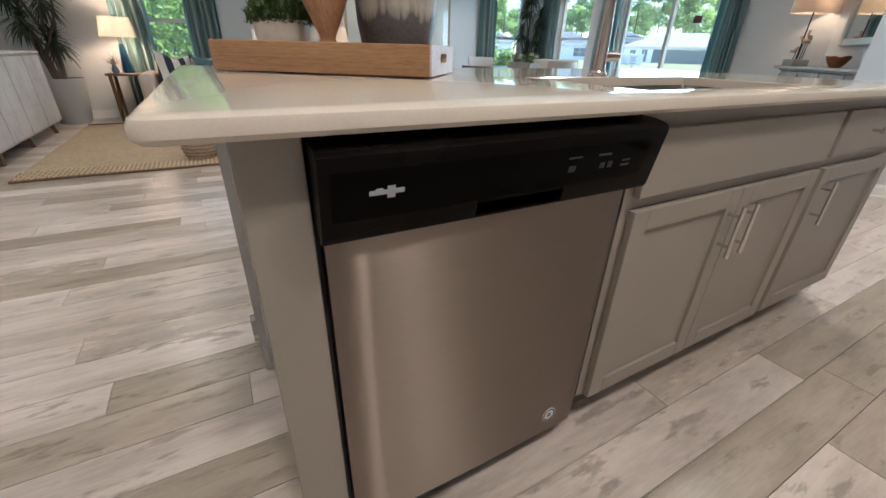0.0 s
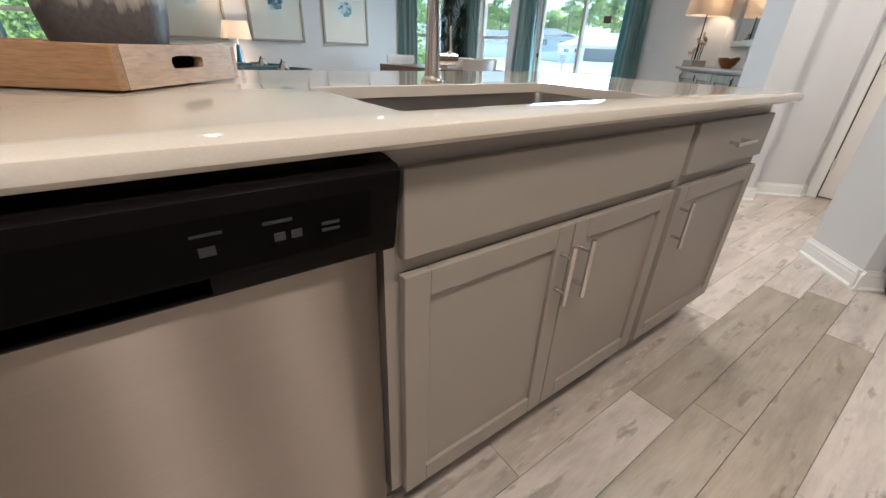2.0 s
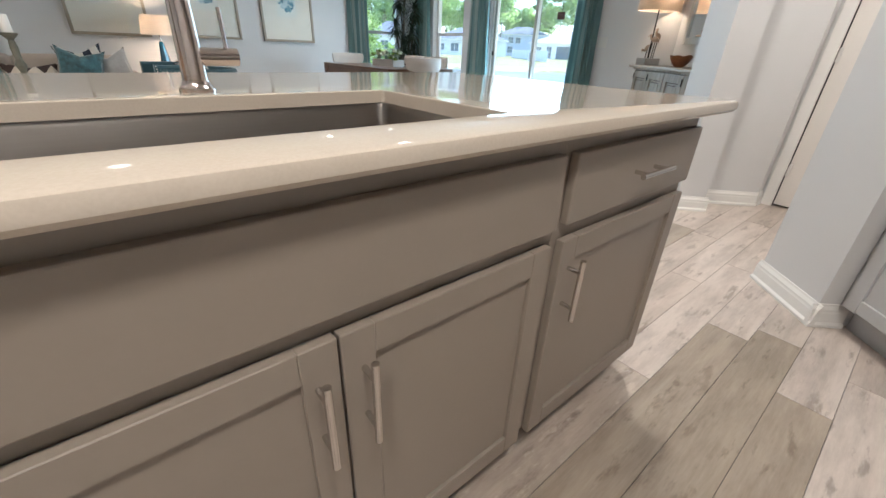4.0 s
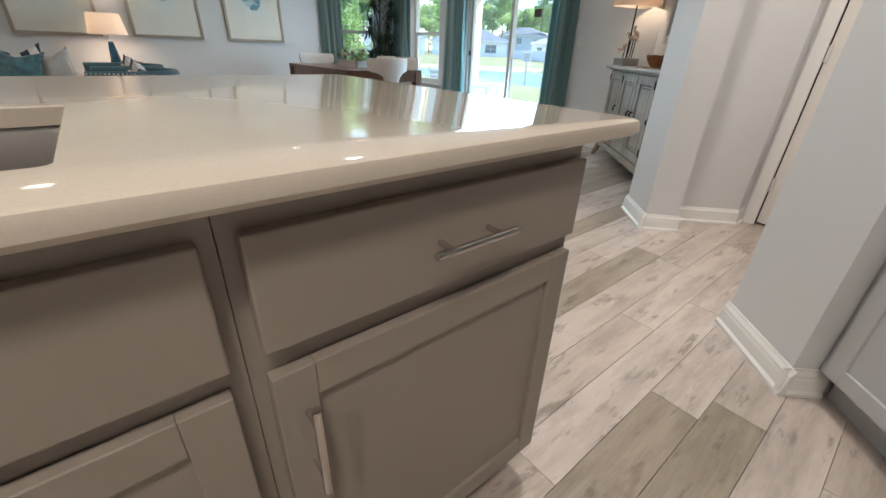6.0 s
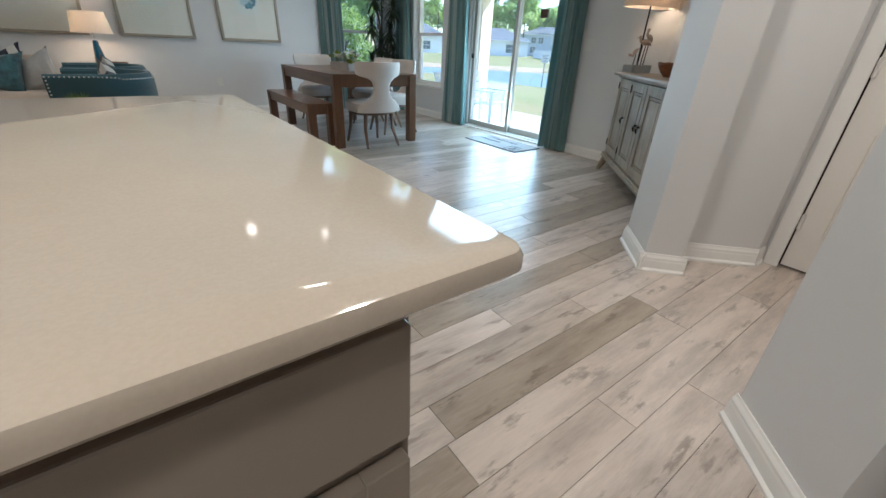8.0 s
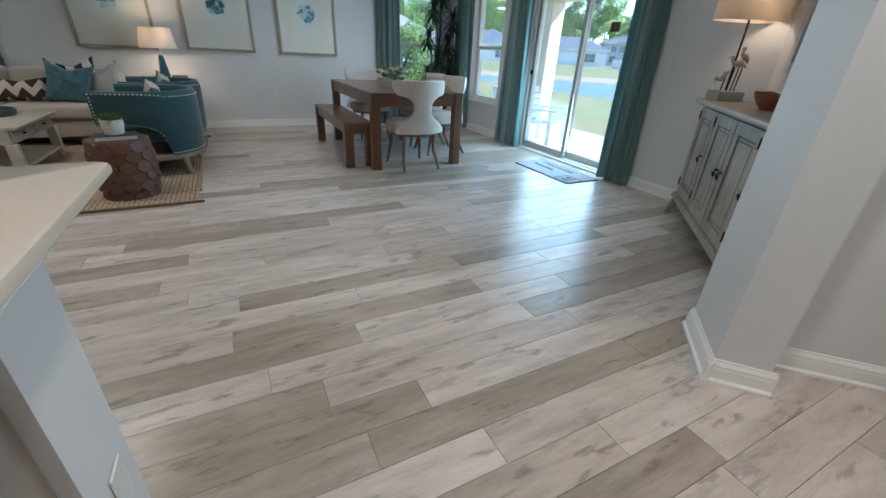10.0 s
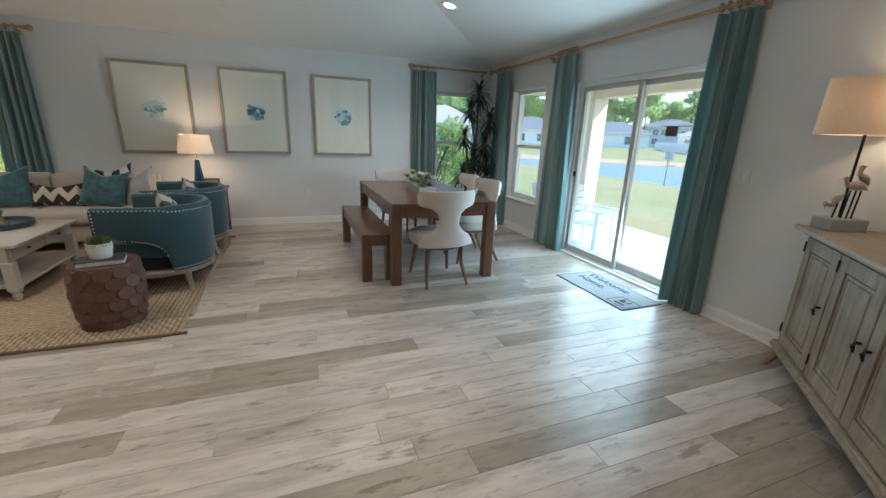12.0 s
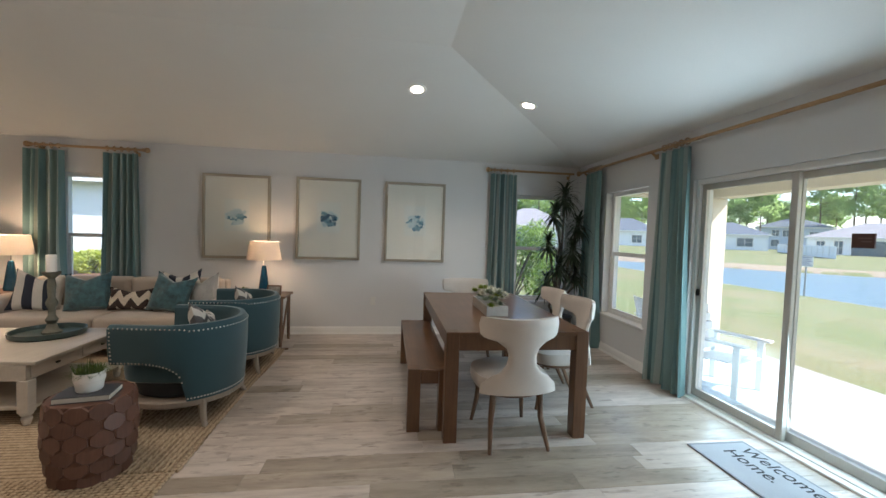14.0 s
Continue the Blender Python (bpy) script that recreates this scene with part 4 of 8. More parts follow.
def house(name, m, w, d, h, rise, wallm, roofm, label, wins, storeys=1, porch_w=0.0):
    root = thing(name, m, label, "house", "houses across the pond")
    bm = B()
    bx(bm, -w / 2, w / 2, 0, d, -0.5, h)
    part("wall", bm, wallm, root, smooth=False)
    bm = B()
    o = 0.5
    lo = [bm.verts.new(p) for p in ((-w / 2 - o, -o, h - 0.05), (w / 2 + o, -o, h - 0.05), (w / 2 + o, d + o, h - 0.05), (-w / 2 - o, d + o, h - 0.05))]
    fa = [bm.verts.new(v.co + Vector((0, 0, 0.22))) for v in lo]
    r0, r1 = bm.verts.new((-w / 2 + d / 2, d / 2, h + rise)), bm.verts.new((w / 2 - d / 2, d / 2, h + rise))
    bm.faces.new(list(reversed(lo)))
    for i in range(4):
        bm.faces.new((lo[i], lo[(i + 1) % 4], fa[(i + 1) % 4], fa[i]))
    bm.faces.new((fa[0], fa[1], r1, r0))
    bm.faces.new((fa[1], fa[2], r1))
    bm.faces.new((fa[2], fa[3], r0, r1))
    bm.faces.new((fa[3], fa[0], r0))
    part("roof", bm, roofm, root, smooth=False)
    bm = B()
    bx(bm, -w / 2 - o - 0.02, w / 2 + o + 0.02, -o - 0.05, -o + 0.02, h - 0.08, h + 0.18)
    part("fascia", bm, M_WHITE, root, smooth=False)
    for x, z, ww, hh in wins:
        bm = B()
        for a, b_, c, e in ((x - ww / 2 - 0.1, x + ww / 2 + 0.1, z - 0.1, z), (x - ww / 2 - 0.1, x + ww / 2 + 0.1, z + hh, z + hh + 0.1), (x - ww / 2 - 0.1, x - ww / 2, z, z + hh), (x + ww / 2, x + ww / 2 + 0.1, z, z + hh), (x - 0.04, x + 0.04, z, z + hh), (x - ww / 2, x + ww / 2, z + hh / 2 - 0.03, z + hh / 2 + 0.03)):
            bx(bm, a, b_, -0.06, 0.02, c, e)
        wi = part("window", bm, M_WHITE, root, smooth=False)
        bm = B()
        bx(bm, x - ww / 2, x + ww / 2, -0.02, 0.01, z, z + hh)
        part("pane", bm, M_FAR_GLASS, wi, smooth=False)
    if porch_w:
        bm = B()
        bx(bm, w / 2 - porch_w, w / 2 - 0.3, -0.04, 0.02, 0.0, h - 0.35)
        part("screen", bm, M_FAR_GLASS, root, "dark screened porch opening", smooth=False)
    return root


def away(ang, dist, z):
    return 3.6 + dist * math.cos(radians(ang)), 2.14 + dist * math.sin(radians(ang)), z


house("house", pose(*away(47.6, 92, 0.12), 0, 0, 47.6 - 90 - 3), 16, 11, 2.75, 2.6, M_SIDING, M_ROOF, "white single-storey house with a grey-blue hipped roof", [(-3.0, 0.7, 1.6, 1.5), (4.6, 0.7, 2.3, 1.5), (-5.8, 0.9, 1.0, 1.2)])
house("house", pose(*away(40.6, 124, 0.15), 0, 0, 40.6 - 90), 13.5, 10, 5.2, 2.3, M_SIDING2, M_ROOF, "two-storey blue-grey house with a hipped roof", [(-3.2, 3.2, 1.3, 1.4), (-1.2, 3.2, 1.3, 1.4), (3.6, 3.3, 1.5, 1.0), (-3.2, 0.8, 1.4, 1.5)])
house("house", pose(*away(32.8, 86, -0.1), 0, 0, 33 - 90 + 4), 20, 13, 2.75, 2.6, M_SIDING, M_ROOF2, "pale single-storey house with a screened porch", [(-8.4, 0.7, 0.9, 1.5), (-6.4, 0.3, 0.9, 2.0), (5.0, 0.7, 2.0, 1.5)], porch_w=15.0)
house("house", pose(*away(57.5, 92, 0.1), 0, 0, 57 - 90), 13, 10, 3.0, 3.0, M_SIDING, M_ROOF, "white single-storey house far over the lawn", [(-2.0, 0.7, 1.6, 1.5), (2.4, 0.7, 1.8, 1.5)])
house("house", pose(*away(70.0, 62, 0.0), 0, 0, 70 - 90), 12, 10, 3.0, 3.0, M_SIDING, M_ROOF2, "white house behind the garden shrubs", [(-2.0, 0.7, 1.6, 1.5), (2.4, 0.7, 1.8, 1.5)])
house("house", pose(-6.5, 16.2, 0.0, 0, 0, 0), 17, 11, 2.75, 3.2, M_SIDING, M_ROOF, "white neighbouring house with a dark hipped roof", [(-1.5, 0.8, 1.2, 1.4), (6.0, 0.8, 1.2, 1.4)])

# white fence between the far houses
fx0, fy0, _ = away(41.8, 88, 0)
fx1, fy1, _ = away(37.2, 66, 0)
flen = math.hypot(fx1 - fx0, fy1 - fy0)
fence = thing("fence", pose(fx0, fy0, -0.08, 0, 0, math.degrees(math.atan2(fy1 - fy0, fx1 - fx0))), "white solid vinyl fence by the far houses", "fence")
bays = int(flen / 1.85)
for i in range(bays):
    x = i * flen / bays
    bm = B()
    bx(bm, x + 0.1, x + flen / bays - 0.002, -0.03, 0.03, -0.2, 1.5)
    part("panel", bm, M_SIDING, fence, smooth=False)
    bm = B()
    bx(bm, x - 0.03, x + 0.1, -0.065, 0.065, -0.25, 1.6, 0.01)
    part("post", bm, M_WHITE, fence, smooth=False)

sx, sy, _ = away(39.4, 21.0, 0)
sign = thing("pond_sign", pose(sx, sy, -0.60, 0, 0, 39.4 - 90), "small white notice on a metal post by the pond", "sign")
bm = B()
rod(bm, (0, 0, -0.3), (0, 0, 1.62), 0.03, 0.03, 8)
part("post", bm, plain("galvanised", (0.25, 0.27, 0.28), 0.5, metal=0.6), sign)
bm = B()
bx(bm, -0.20, 0.20, -0.045, -0.03, 1.20, 1.62)
part("plate", bm, M_WHITE, sign, smooth=False)
for i in range(5):
    bm = B()
    bx(bm, -0.16, 0.16 - 0.05 * (i % 2), -0.048, -0.044, 1.55 - i * 0.075, 1.58 - i * 0.075)
    part("print_bar", bm, plain("blue_print", (0.05, 0.10, 0.25), 0.6), sign, smooth=False)

# far foliage is paler than real leaves: bright haze put into its colour
M_LEAF_FAR = leaf_mat("hazed_pine_foliage", (0.16, 0.23, 0.12), (0.30, 0.37, 0.21), 0.8, 0.75)
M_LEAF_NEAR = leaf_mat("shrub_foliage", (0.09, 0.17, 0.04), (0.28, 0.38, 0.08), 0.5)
M_LEAF_YEL = leaf_mat("yellow_shrub_foliage", (0.22, 0.27, 0.05), (0.45, 0.46, 0.10), 0.5)


def leaf_cloud(verts, faces, rng, c, rad, count, size, flat=1.0):
    for _ in range(count):
        while True:
            p = Vector((rng.uniform(-1, 1), rng.uniform(-1, 1), rng.uniform(-1, 1)))
            if p.length < 1:
                break
        p = Vector((p.x * rad, p.y * rad, p.z * rad * flat)) + c
        a = Vector((rng.gauss(0, 1), rng.gauss(0, 1), rng.gauss(0, 1))).normalized()
        b_ = a.orthogonal().normalized()
        s = size * rng.uniform(0.6, 1.4)
        k = len(verts)
        verts += [tuple(p - a * s), tuple(p + b_ * s * 0.45), tuple(p + a * s), tuple(p - b_ * s * 0.45)]
        faces.append((k, k + 1, k + 2, k + 3))


def tree(m, hgt, rng, label, crowns, leaf, count, size, rad):
    root = thing("tree", m, label, "tree", "trees")
    bm = B()
    lean = rng.uniform(-0.4, 0.4)
    tube(bm, [(0, 0, -0.5), (lean * 0.3, 0, hgt * 0.35), (lean * 0.7, 0.1, hgt * 0.7), (lean, 0, hgt * 0.96)], [0.24, 0.19, 0.13, 0.05], 8)
    spots = []
    for i in range(crowns):
        z = hgt * (0.52 + 0.46 * i / crowns)
        a = rng.uniform(0, 6.28)
        r = rad * rng.uniform(0.5, 1.25) * (1.15 - 0.6 * i / crowns)
        p = Vector((lean * z / hgt + r * math.cos(a), r * math.sin(a), z + rng.uniform(0.2, 1.0)))
        tube(bm, [(lean * z / hgt, 0, z - 0.4), (p.x * 0.6, p.y * 0.6, z + 0.1), tuple(p)], [0.07, 0.05, 0.02], 5)
        spots.append(p)
    part("trunk", bm, M_BARK, root)
    vs, fs = [], []
    for p in spots:
        leaf_cloud(vs, fs, rng, p, rng.uniform(0.55, 1.0) * rad * 0.75, count, size, 0.6)
    me = bpy.data.meshes.new("crown")
    me.from_pydata(vs, [], fs)
    me.materials.append(leaf)
    c = new("crown", me)
    c.parent = root
    return root


rng = random.Random(11)
protos = []
for k in range(5):
    x, y, z = away(30 + k * 8.5, 128 + 6 * (k % 2), 0.2)
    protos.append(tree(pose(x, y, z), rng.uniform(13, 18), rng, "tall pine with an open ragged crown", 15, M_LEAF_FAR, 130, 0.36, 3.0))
for k in range(60):
    a = 22 + k * 0.95 + rng.uniform(-0.5, 0.5)
    x, y, z = away(a, rng.uniform(118, 158), 0.2)
    s = rng.uniform(0.75, 1.05)
    c = copy_thing(protos[k % 5], pose(x, y, z, 0, 0, rng.uniform(0, 360)))
    c.scale = (s, s, s)
# low woods that close the horizon
vs, fs = [], []
for k in range(420):
    x, y, z = away(rng.uniform(-30, 140), rng.uniform(160, 190), 0)
    leaf_cloud(vs, fs, rng, Vector((x, y, rng.uniform(1.5, 13.0))), rng.uniform(2.6, 4.4), 46, 0.95, 0.9)
me = bpy.data.meshes.new("far_woods")
me.from_pydata(vs, [], fs)
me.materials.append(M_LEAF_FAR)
tagged(new("far_woods", me), "distant belt of green woods behind the houses", "woods", "", "stuff")


def shrub(m, rad, hgt, n, leaf, label, size=0.045, seed=1):
    root = thing("shrub", m, label, "shrub", "garden shrubs")
    rng2 = random.Random(seed)
    bm = B()
    spots = []
    for i in range(16):
        a, r, z = rng2.uniform(0, 6.28), rad * rng2.uniform(0.15, 0.8), hgt * rng2.uniform(0.25, 0.92)
        p = Vector((r * math.cos(a), r * math.sin(a), z))
        tube(bm, [(0, 0, 0), (p.x * 0.5, p.y * 0.5, z * 0.6), tuple(p)], [0.025, 0.016, 0.006], 5)
        spots.append(p)
    part("stem", bm, M_BARK, root)
    vs, fs = [], []
    for p in spots:
        leaf_cloud(vs, fs, rng2, p, rad * 0.42, n, size, 1.0)
    me = bpy.data.meshes.new("crown")
    me.from_pydata(vs, [], fs)
    me.materials.append(leaf)
    c = new("crown", me)
    c.parent = root
    return root


shrub(pose(6.05, 9.9, -0.12), 0.85, 2.0, 330, M_LEAF_NEAR, "leafy green shrub outside the window", seed=2)
shrub(pose(5.6, 10.6, -0.12), 0.8, 2.6, 330, M_LEAF_NEAR, "tall light green shrub outside the window", seed=3)
shrub(pose(7.2, 10.3, -0.12), 0.7, 1.2, 260, M_LEAF_NEAR, "low leafy green shrub outside the window", seed=4)
for k in range(9):
    shrub(pose(-8.6 + k * 1.15, 15.2, -0.12), 0.60, 0.62, 150, M_LEAF_YEL, "yellow-green foundation shrub along the neighbouring house", 0.06, 20 + k)
shrub(pose(-0.75, 12.6, -0.12), 1.3, 3.4, 420, M_LEAF_NEAR, "tall light green bush between the houses", 0.06, 41)
shrub(pose(0.7, 12.2, -0.12), 1.1, 3.0, 420, M_LEAF_NEAR, "tall light green bush between the houses", 0.06, 42)
bm = B()
bx(bm, -10, 3, 14.2, 16.1, -0.16, -0.09, 0.02)
single("mulch_bed", bm, plain("mulch", (0.16, 0.085, 0.055), 0.95, var=0.3, grain=30), "reddish mulch bed along the neighbouring house", "garden bed", kind="stuff")

# ---------------------------------------------------------------- soft and shaped forms


def solid(bm, f, nu, nv, thick, wrap=False):
    """A closed shell of even thickness over a surface f(u, v), u and v from 0 to 1; thick may be a function of u, v."""
    P_ = [[Vector(f(i / nu, j / nv)) for j in range(nv + 1)] for i in range(nu + 1)]
    N_ = []
    for i in range(nu + 1):
        row_ = []
        for j in range(nv + 1):
            du = P_[min(i + 1, nu)][j] - P_[max(i - 1, 0)][j]
            dv = P_[i][min(j + 1, nv)] - P_[i][max(j - 1, 0)]
            n_ = du.cross(dv)
            row_.append(n_.normalized() if n_.length > 1e-9 else Vector((0, 0, 1)))
        N_.append(row_)
    th = thick if callable(thick) else (lambda u, v: thick)
    A = [[bm.verts.new(P_[i][j] + N_[i][j] * th(i / nu, j / nv) / 2) for j in range(nv + 1)] for i in range(nu + 1)]
    C = [[bm.verts.new(P_[i][j] - N_[i][j] * th(i / nu, j / nv) / 2) for j in range(nv + 1)] for i in range(nu + 1)]
    for i in range(nu):
        for j in range(nv):
            bm.faces.new((A[i][j], A[i + 1][j], A[i + 1][j + 1], A[i][j + 1]))
            bm.faces.new((C[i][j], C[i][j + 1], C[i + 1][j + 1], C[i + 1][j]))
    for i in range(nu):
        bm.faces.new((A[i][0], C[i][0], C[i + 1][0], A[i + 1][0]))
        bm.faces.new((A[i][nv], A[i + 1][nv], C[i + 1][nv], C[i][nv]))
    for j in range(nv):
        bm.faces.new((A[0][j], A[0][j + 1], C[0][j + 1], C[0][j]))
        bm.faces.new((A[nu][j], C[nu][j], C[nu][j + 1], A[nu][j + 1]))


def puff(bm, w, h, d, pinch=0.12, n=14, seed=0, crease=0.015):
    """A stuffed cushion, w wide, h high, d thick, with pulled-out corners; centre at the origin, its face along -y."""
    rg = random.Random(seed)
    ph = rg.uniform(0, 6)
    for side in (-1, 1):
        g = []
        for i in range(n + 1):
            r_ = []
            for j in range(n + 1):
                a, b_ = 2 * i / n - 1, 2 * j / n - 1
                x = a * w / 2 * (1 - pinch * (1 - abs(b_) ** 2.2) * abs(a) ** 3)
                z = b_ * h / 2 * (1 - pinch * (1 - abs(a) ** 2.2) * abs(b_) ** 3)
                t = ((1 - a * a) * (1 - b_ * b_)) ** 0.42
                y = side * (d / 2 * t + crease * math.sin(5 * a + ph) * math.sin(4 * b_ + ph) * t)
                if b_ > 0:
                    z -= h * 0.19 * b_ ** 2 * (1 - abs(a)) ** 1.3
                r_.append(bm.verts.new((x, y, z)))
            g.append(r_)
        for i in range(n):
            for j in range(n):
                q_ = (g[i][j], g[i + 1][j], g[i + 1][j + 1], g[i][j + 1])
                bm.faces.new(q_ if side < 0 else tuple(reversed(q_)))
    bmesh.ops.remove_doubles(bm, verts=bm.verts, dist=0.0008)


def fabric(name, col, var=0.10, rough=0.9, grain=260, bmp=0.4, sheen=0.3):
    return plain(name, col, rough, var=var, grain=grain, stain=5, bmp=bmp, dist=0.0012, sheen=sheen, spec=0.2)


def stripe_mat(name, cols, k, rough=0.85):
    m, nt, b = nodes_of(name)
    uv = nt.nodes.new("ShaderNodeTexCoord")
    sp = nt.nodes.new("ShaderNodeSeparateXYZ")
    nt.links.new(uv.outputs["UV"], sp.inputs[0])
    ml, fr = nt.nodes.new("ShaderNodeMath"), nt.nodes.new("ShaderNodeMath")
    ml.operation, fr.operation = "MULTIPLY", "FRACT"
    ml.inputs[1].default_value = k
    nt.links.new(sp.outputs[0], ml.inputs[0])
    nt.links.new(ml.outputs[0], fr.inputs[0])
    r = nt.nodes.new("ShaderNodeValToRGB")
    r.color_ramp.interpolation = "CONSTANT"
    e = r.color_ramp.elements
    while len(e) > 1:
        e.remove(e[-1])
    for i, (p, c) in enumerate(cols):
        el = e[0] if i == 0 else e.new(p)
        el.position, el.color = p, (*c, 1)
    nt.links.new(fr.outputs[0], r.inputs[0])
    w = noise_tex(nt, coords(nt, (1, 1, 0.25)), 300, 3)
    col = mixc(nt, 1.0, r.outputs[0], ramp(nt, w, [(0.3, (0.82, 0.82, 0.82)), (0.7, (1.08, 1.08, 1.08))]), "MULTIPLY")
    nt.links.new(col, b.inputs["Base Color"])
    b.inputs["Roughness"].default_value = rough
    b.inputs["Sheen Weight"].default_value = 0.25
    b.inputs["Specular IOR Level"].default_value = 0.2
    bump(nt, b, w, 0.3, 0.001)
    tr, mx = nt.nodes.new("ShaderNodeBsdfTranslucent"), nt.nodes.new("ShaderNodeMixShader")
    mx.inputs[0].default_value = 0.28
    nt.links.new(col, tr.inputs[0])
    nt.links.new(b.outputs[0], mx.inputs[1])
    nt.links.new(tr.outputs[0], mx.inputs[2])
    nt.links.new(mx.outputs[0], [n_ for n_ in nt.nodes if n_.type == "OUTPUT_MATERIAL"][0].inputs[0])
    return m


M_CURTAIN = stripe_mat("sea_green_striped_linen", [(0.0, (0.20, 0.325, 0.32)), (0.30, (0.45, 0.53, 0.50)), (0.40, (0.24, 0.37, 0.36)), (0.64, (0.49, 0.56, 0.525)), (0.78, (0.30, 0.42, 0.405))], 2.6)
M_RODWOOD = wood("pale_rod_wood", (0.52, 0.34, 0.18), (0.36, 0.21, 0.10), 0.45, axis=0)
ROD_Z = 2.362


def curtain(P0, P1, spread, depth_n, folds, seed, label):
    """A pleated panel hung between two plan points just inside a wall; spread widens its hem."""
    rg = random.Random(seed)
    p0, p1 = Vector((*P0, 0)), Vector((*P1, 0))
    d = (p1 - p0)
    wid = d.length
    d.normalize()
    n_ = Vector((*depth_n, 0))
    root = thing("curtain", Matrix.Translation(p0), label, "curtain", "sea-green curtains")
    ph = [rg.uniform(-0.5, 0.5) for _ in range(folds + 2)]
    nu, nv = folds * 8, 14
    z0, z1 = 0.012, ROD_Z - 0.055

    def f(u, v):
        h = v
        wv = u * folds + 0.30 * math.sin(4.1 * u + 1.9 * seed) + 0.22 * (1 - h) * math.sin(7.3 * u + 1.1 * seed + 1.5 * h)
        i = int(wv)
        amp = 0.034 + 0.026 * (1 - h) + 0.020 * ph[max(0, min(i, folds))] * (0.4 + 0.6 * (1 - h))
        off = amp * math.sin(2 * math.pi * wv + 0.0) + 0.012 * math.sin(3.1 * u + 2.2 * h + seed) + 0.006 * math.sin(11 * u - 5 * h + seed)
        wdt = wid * (1 + spread * (1 - h))
        s = (u - 0.5) * wdt + wid / 2 + 0.012 * math.sin(9 * u + 3 * (1 - h)) * (1 - h)
        return d * s + n_ * (0.055 + off) + Vector((0, 0, z0 + (z1 - z0) * h))
    bm = B()
    solid(bm, f, nu, nv, 0.003)
    uvl = bm.loops.layers.uv.new("UVMap")
    for fc in bm.faces:
        for lp in fc.loops:
            lp[uvl].uv = ((lp.vert.co.dot(d) - wid / 2) / (wid * (1 + spread * (1 - lp.vert.co.z / z1))) + 0.5, lp.vert.co.z)
    part("cloth", bm, M_CURTAIN, root)
    for i in range(folds):
        bm = B()
        c = d * (wid * (i + 0.5) / folds) + n_ * 0.06 + Vector((0, 0, ROD_Z - 0.006))
        pts_ = [c + n_ * 0.027 * math.cos(2 * math.pi * k / 14) + Vector((0, 0, 0.027 * math.sin(2 * math.pi * k / 14))) for k in range(15)]
        tube(bm, pts_, 0.0065, 6)
        part("ring", bm, M_RODWOOD, root, "wooden curtain ring")
    return root


def curtain_rod(P0, P1, depth_n, label, ends=(True, True), brackets=(0.06, 0.94)):
    p0, p1, n_ = Vector((*P0, 0)), Vector((*P1, 0)), Vector((*depth_n, 0))
    root = thing("curtain_rod", Matrix.Translation(p0), label, "curtain rod", "wooden curtain rods")
    d = p1 - p0
    up_ = Vector((0, 0, ROD_Z))
    bm = B()
    rod(bm, n_ * 0.06 + up_, d + n_ * 0.06 + up_, 0.0155, 0.0155, 16)
    part("pole", bm, M_RODWOOD, root)
    dn = d.normalized()
    for on, c, s in ((ends[0], Vector(), -1), (ends[1], d, 1)):
        if on:
            bm = B()
            prof = [(0.0155, 0.0), (0.024, 0.006), (0.024, 0.016), (0.015, 0.022), (0.030, 0.038), (0.036, 0.056), (0.030, 0.074), (0.014, 0.086), (0.0, 0.088)]
            lathe(bm, prof, 18)
            fin = part("finial", bm, M_RODWOOD, root)
            fin.matrix_local = Matrix.Translation(c + n_ * 0.06 + up_) @ (dn * s).to_track_quat("Z", "Y").to_matrix().to_4x4()
    for t in brackets:
        bm = B()
        c = d * t
        tube(bm, [c + up_ + Vector((0, 0, -0.06)), c + n_ * 0.03 + up_ + Vector((0, 0, -0.04)), c + n_ * 0.06 + up_ + Vector((0, 0, -0.014))], [0.016, 0.012, 0.015], 8)
        a_ = c + up_ + Vector((0, 0, -0.075))
        rod(bm, a_, a_ + n_ * 0.008 + Vector((0, 0, 0.05)), 0.022, 0.022, 10)
        part("bracket", bm, M_RODWOOD, root)
    return root


W1, W2 = (-1, 0), (0, -1)
curtain_rod((XE, 3.45), (XE, 7.52), W1, "long pale wooden curtain rod with turned finials", (True, True), (0.012, 0.617, 0.97))
curtain_rod((5.025, YN), (6.25, YN), W2, "pale wooden curtain rod over a corner window", (True, False), (0.95,))
curtain_rod((-0.74, YN), (0.49, YN), W2, "pale wooden curtain rod over the sofa window", (True, True), (0.06, 0.94))
curtain((XE - 0.02, 3.50), (XE - 0.02, 3.815), 0.32, W1, 5, 3, "long sea-green striped curtain drawn back at the patio door")
curtain((XE - 0.02, 5.41), (XE - 0.02, 5.79), 0.36, W1, 5, 4, "long sea-green striped curtain between window and patio door")
curtain((XE - 0.02, 6.90), (XE - 0.02, 7.27), 0.10, W1, 4, 5, "long sea-green striped curtain in the room corner")
curtain((5.01, YN - 0.02), (5.385, YN - 0.02), 0.10, W2, 4, 6, "long sea-green striped curtain beside the corner window")
curtain((-0.80, YN - 0.02), (-0.40, YN - 0.02), 0.05, W2, 5, 7, "long sea-green striped curtain behind the sofa")
curtain((0.06, YN - 0.02), (0.46, YN - 0.02), 0.12, W2, 5, 8, "long sea-green striped curtain behind the sofa")

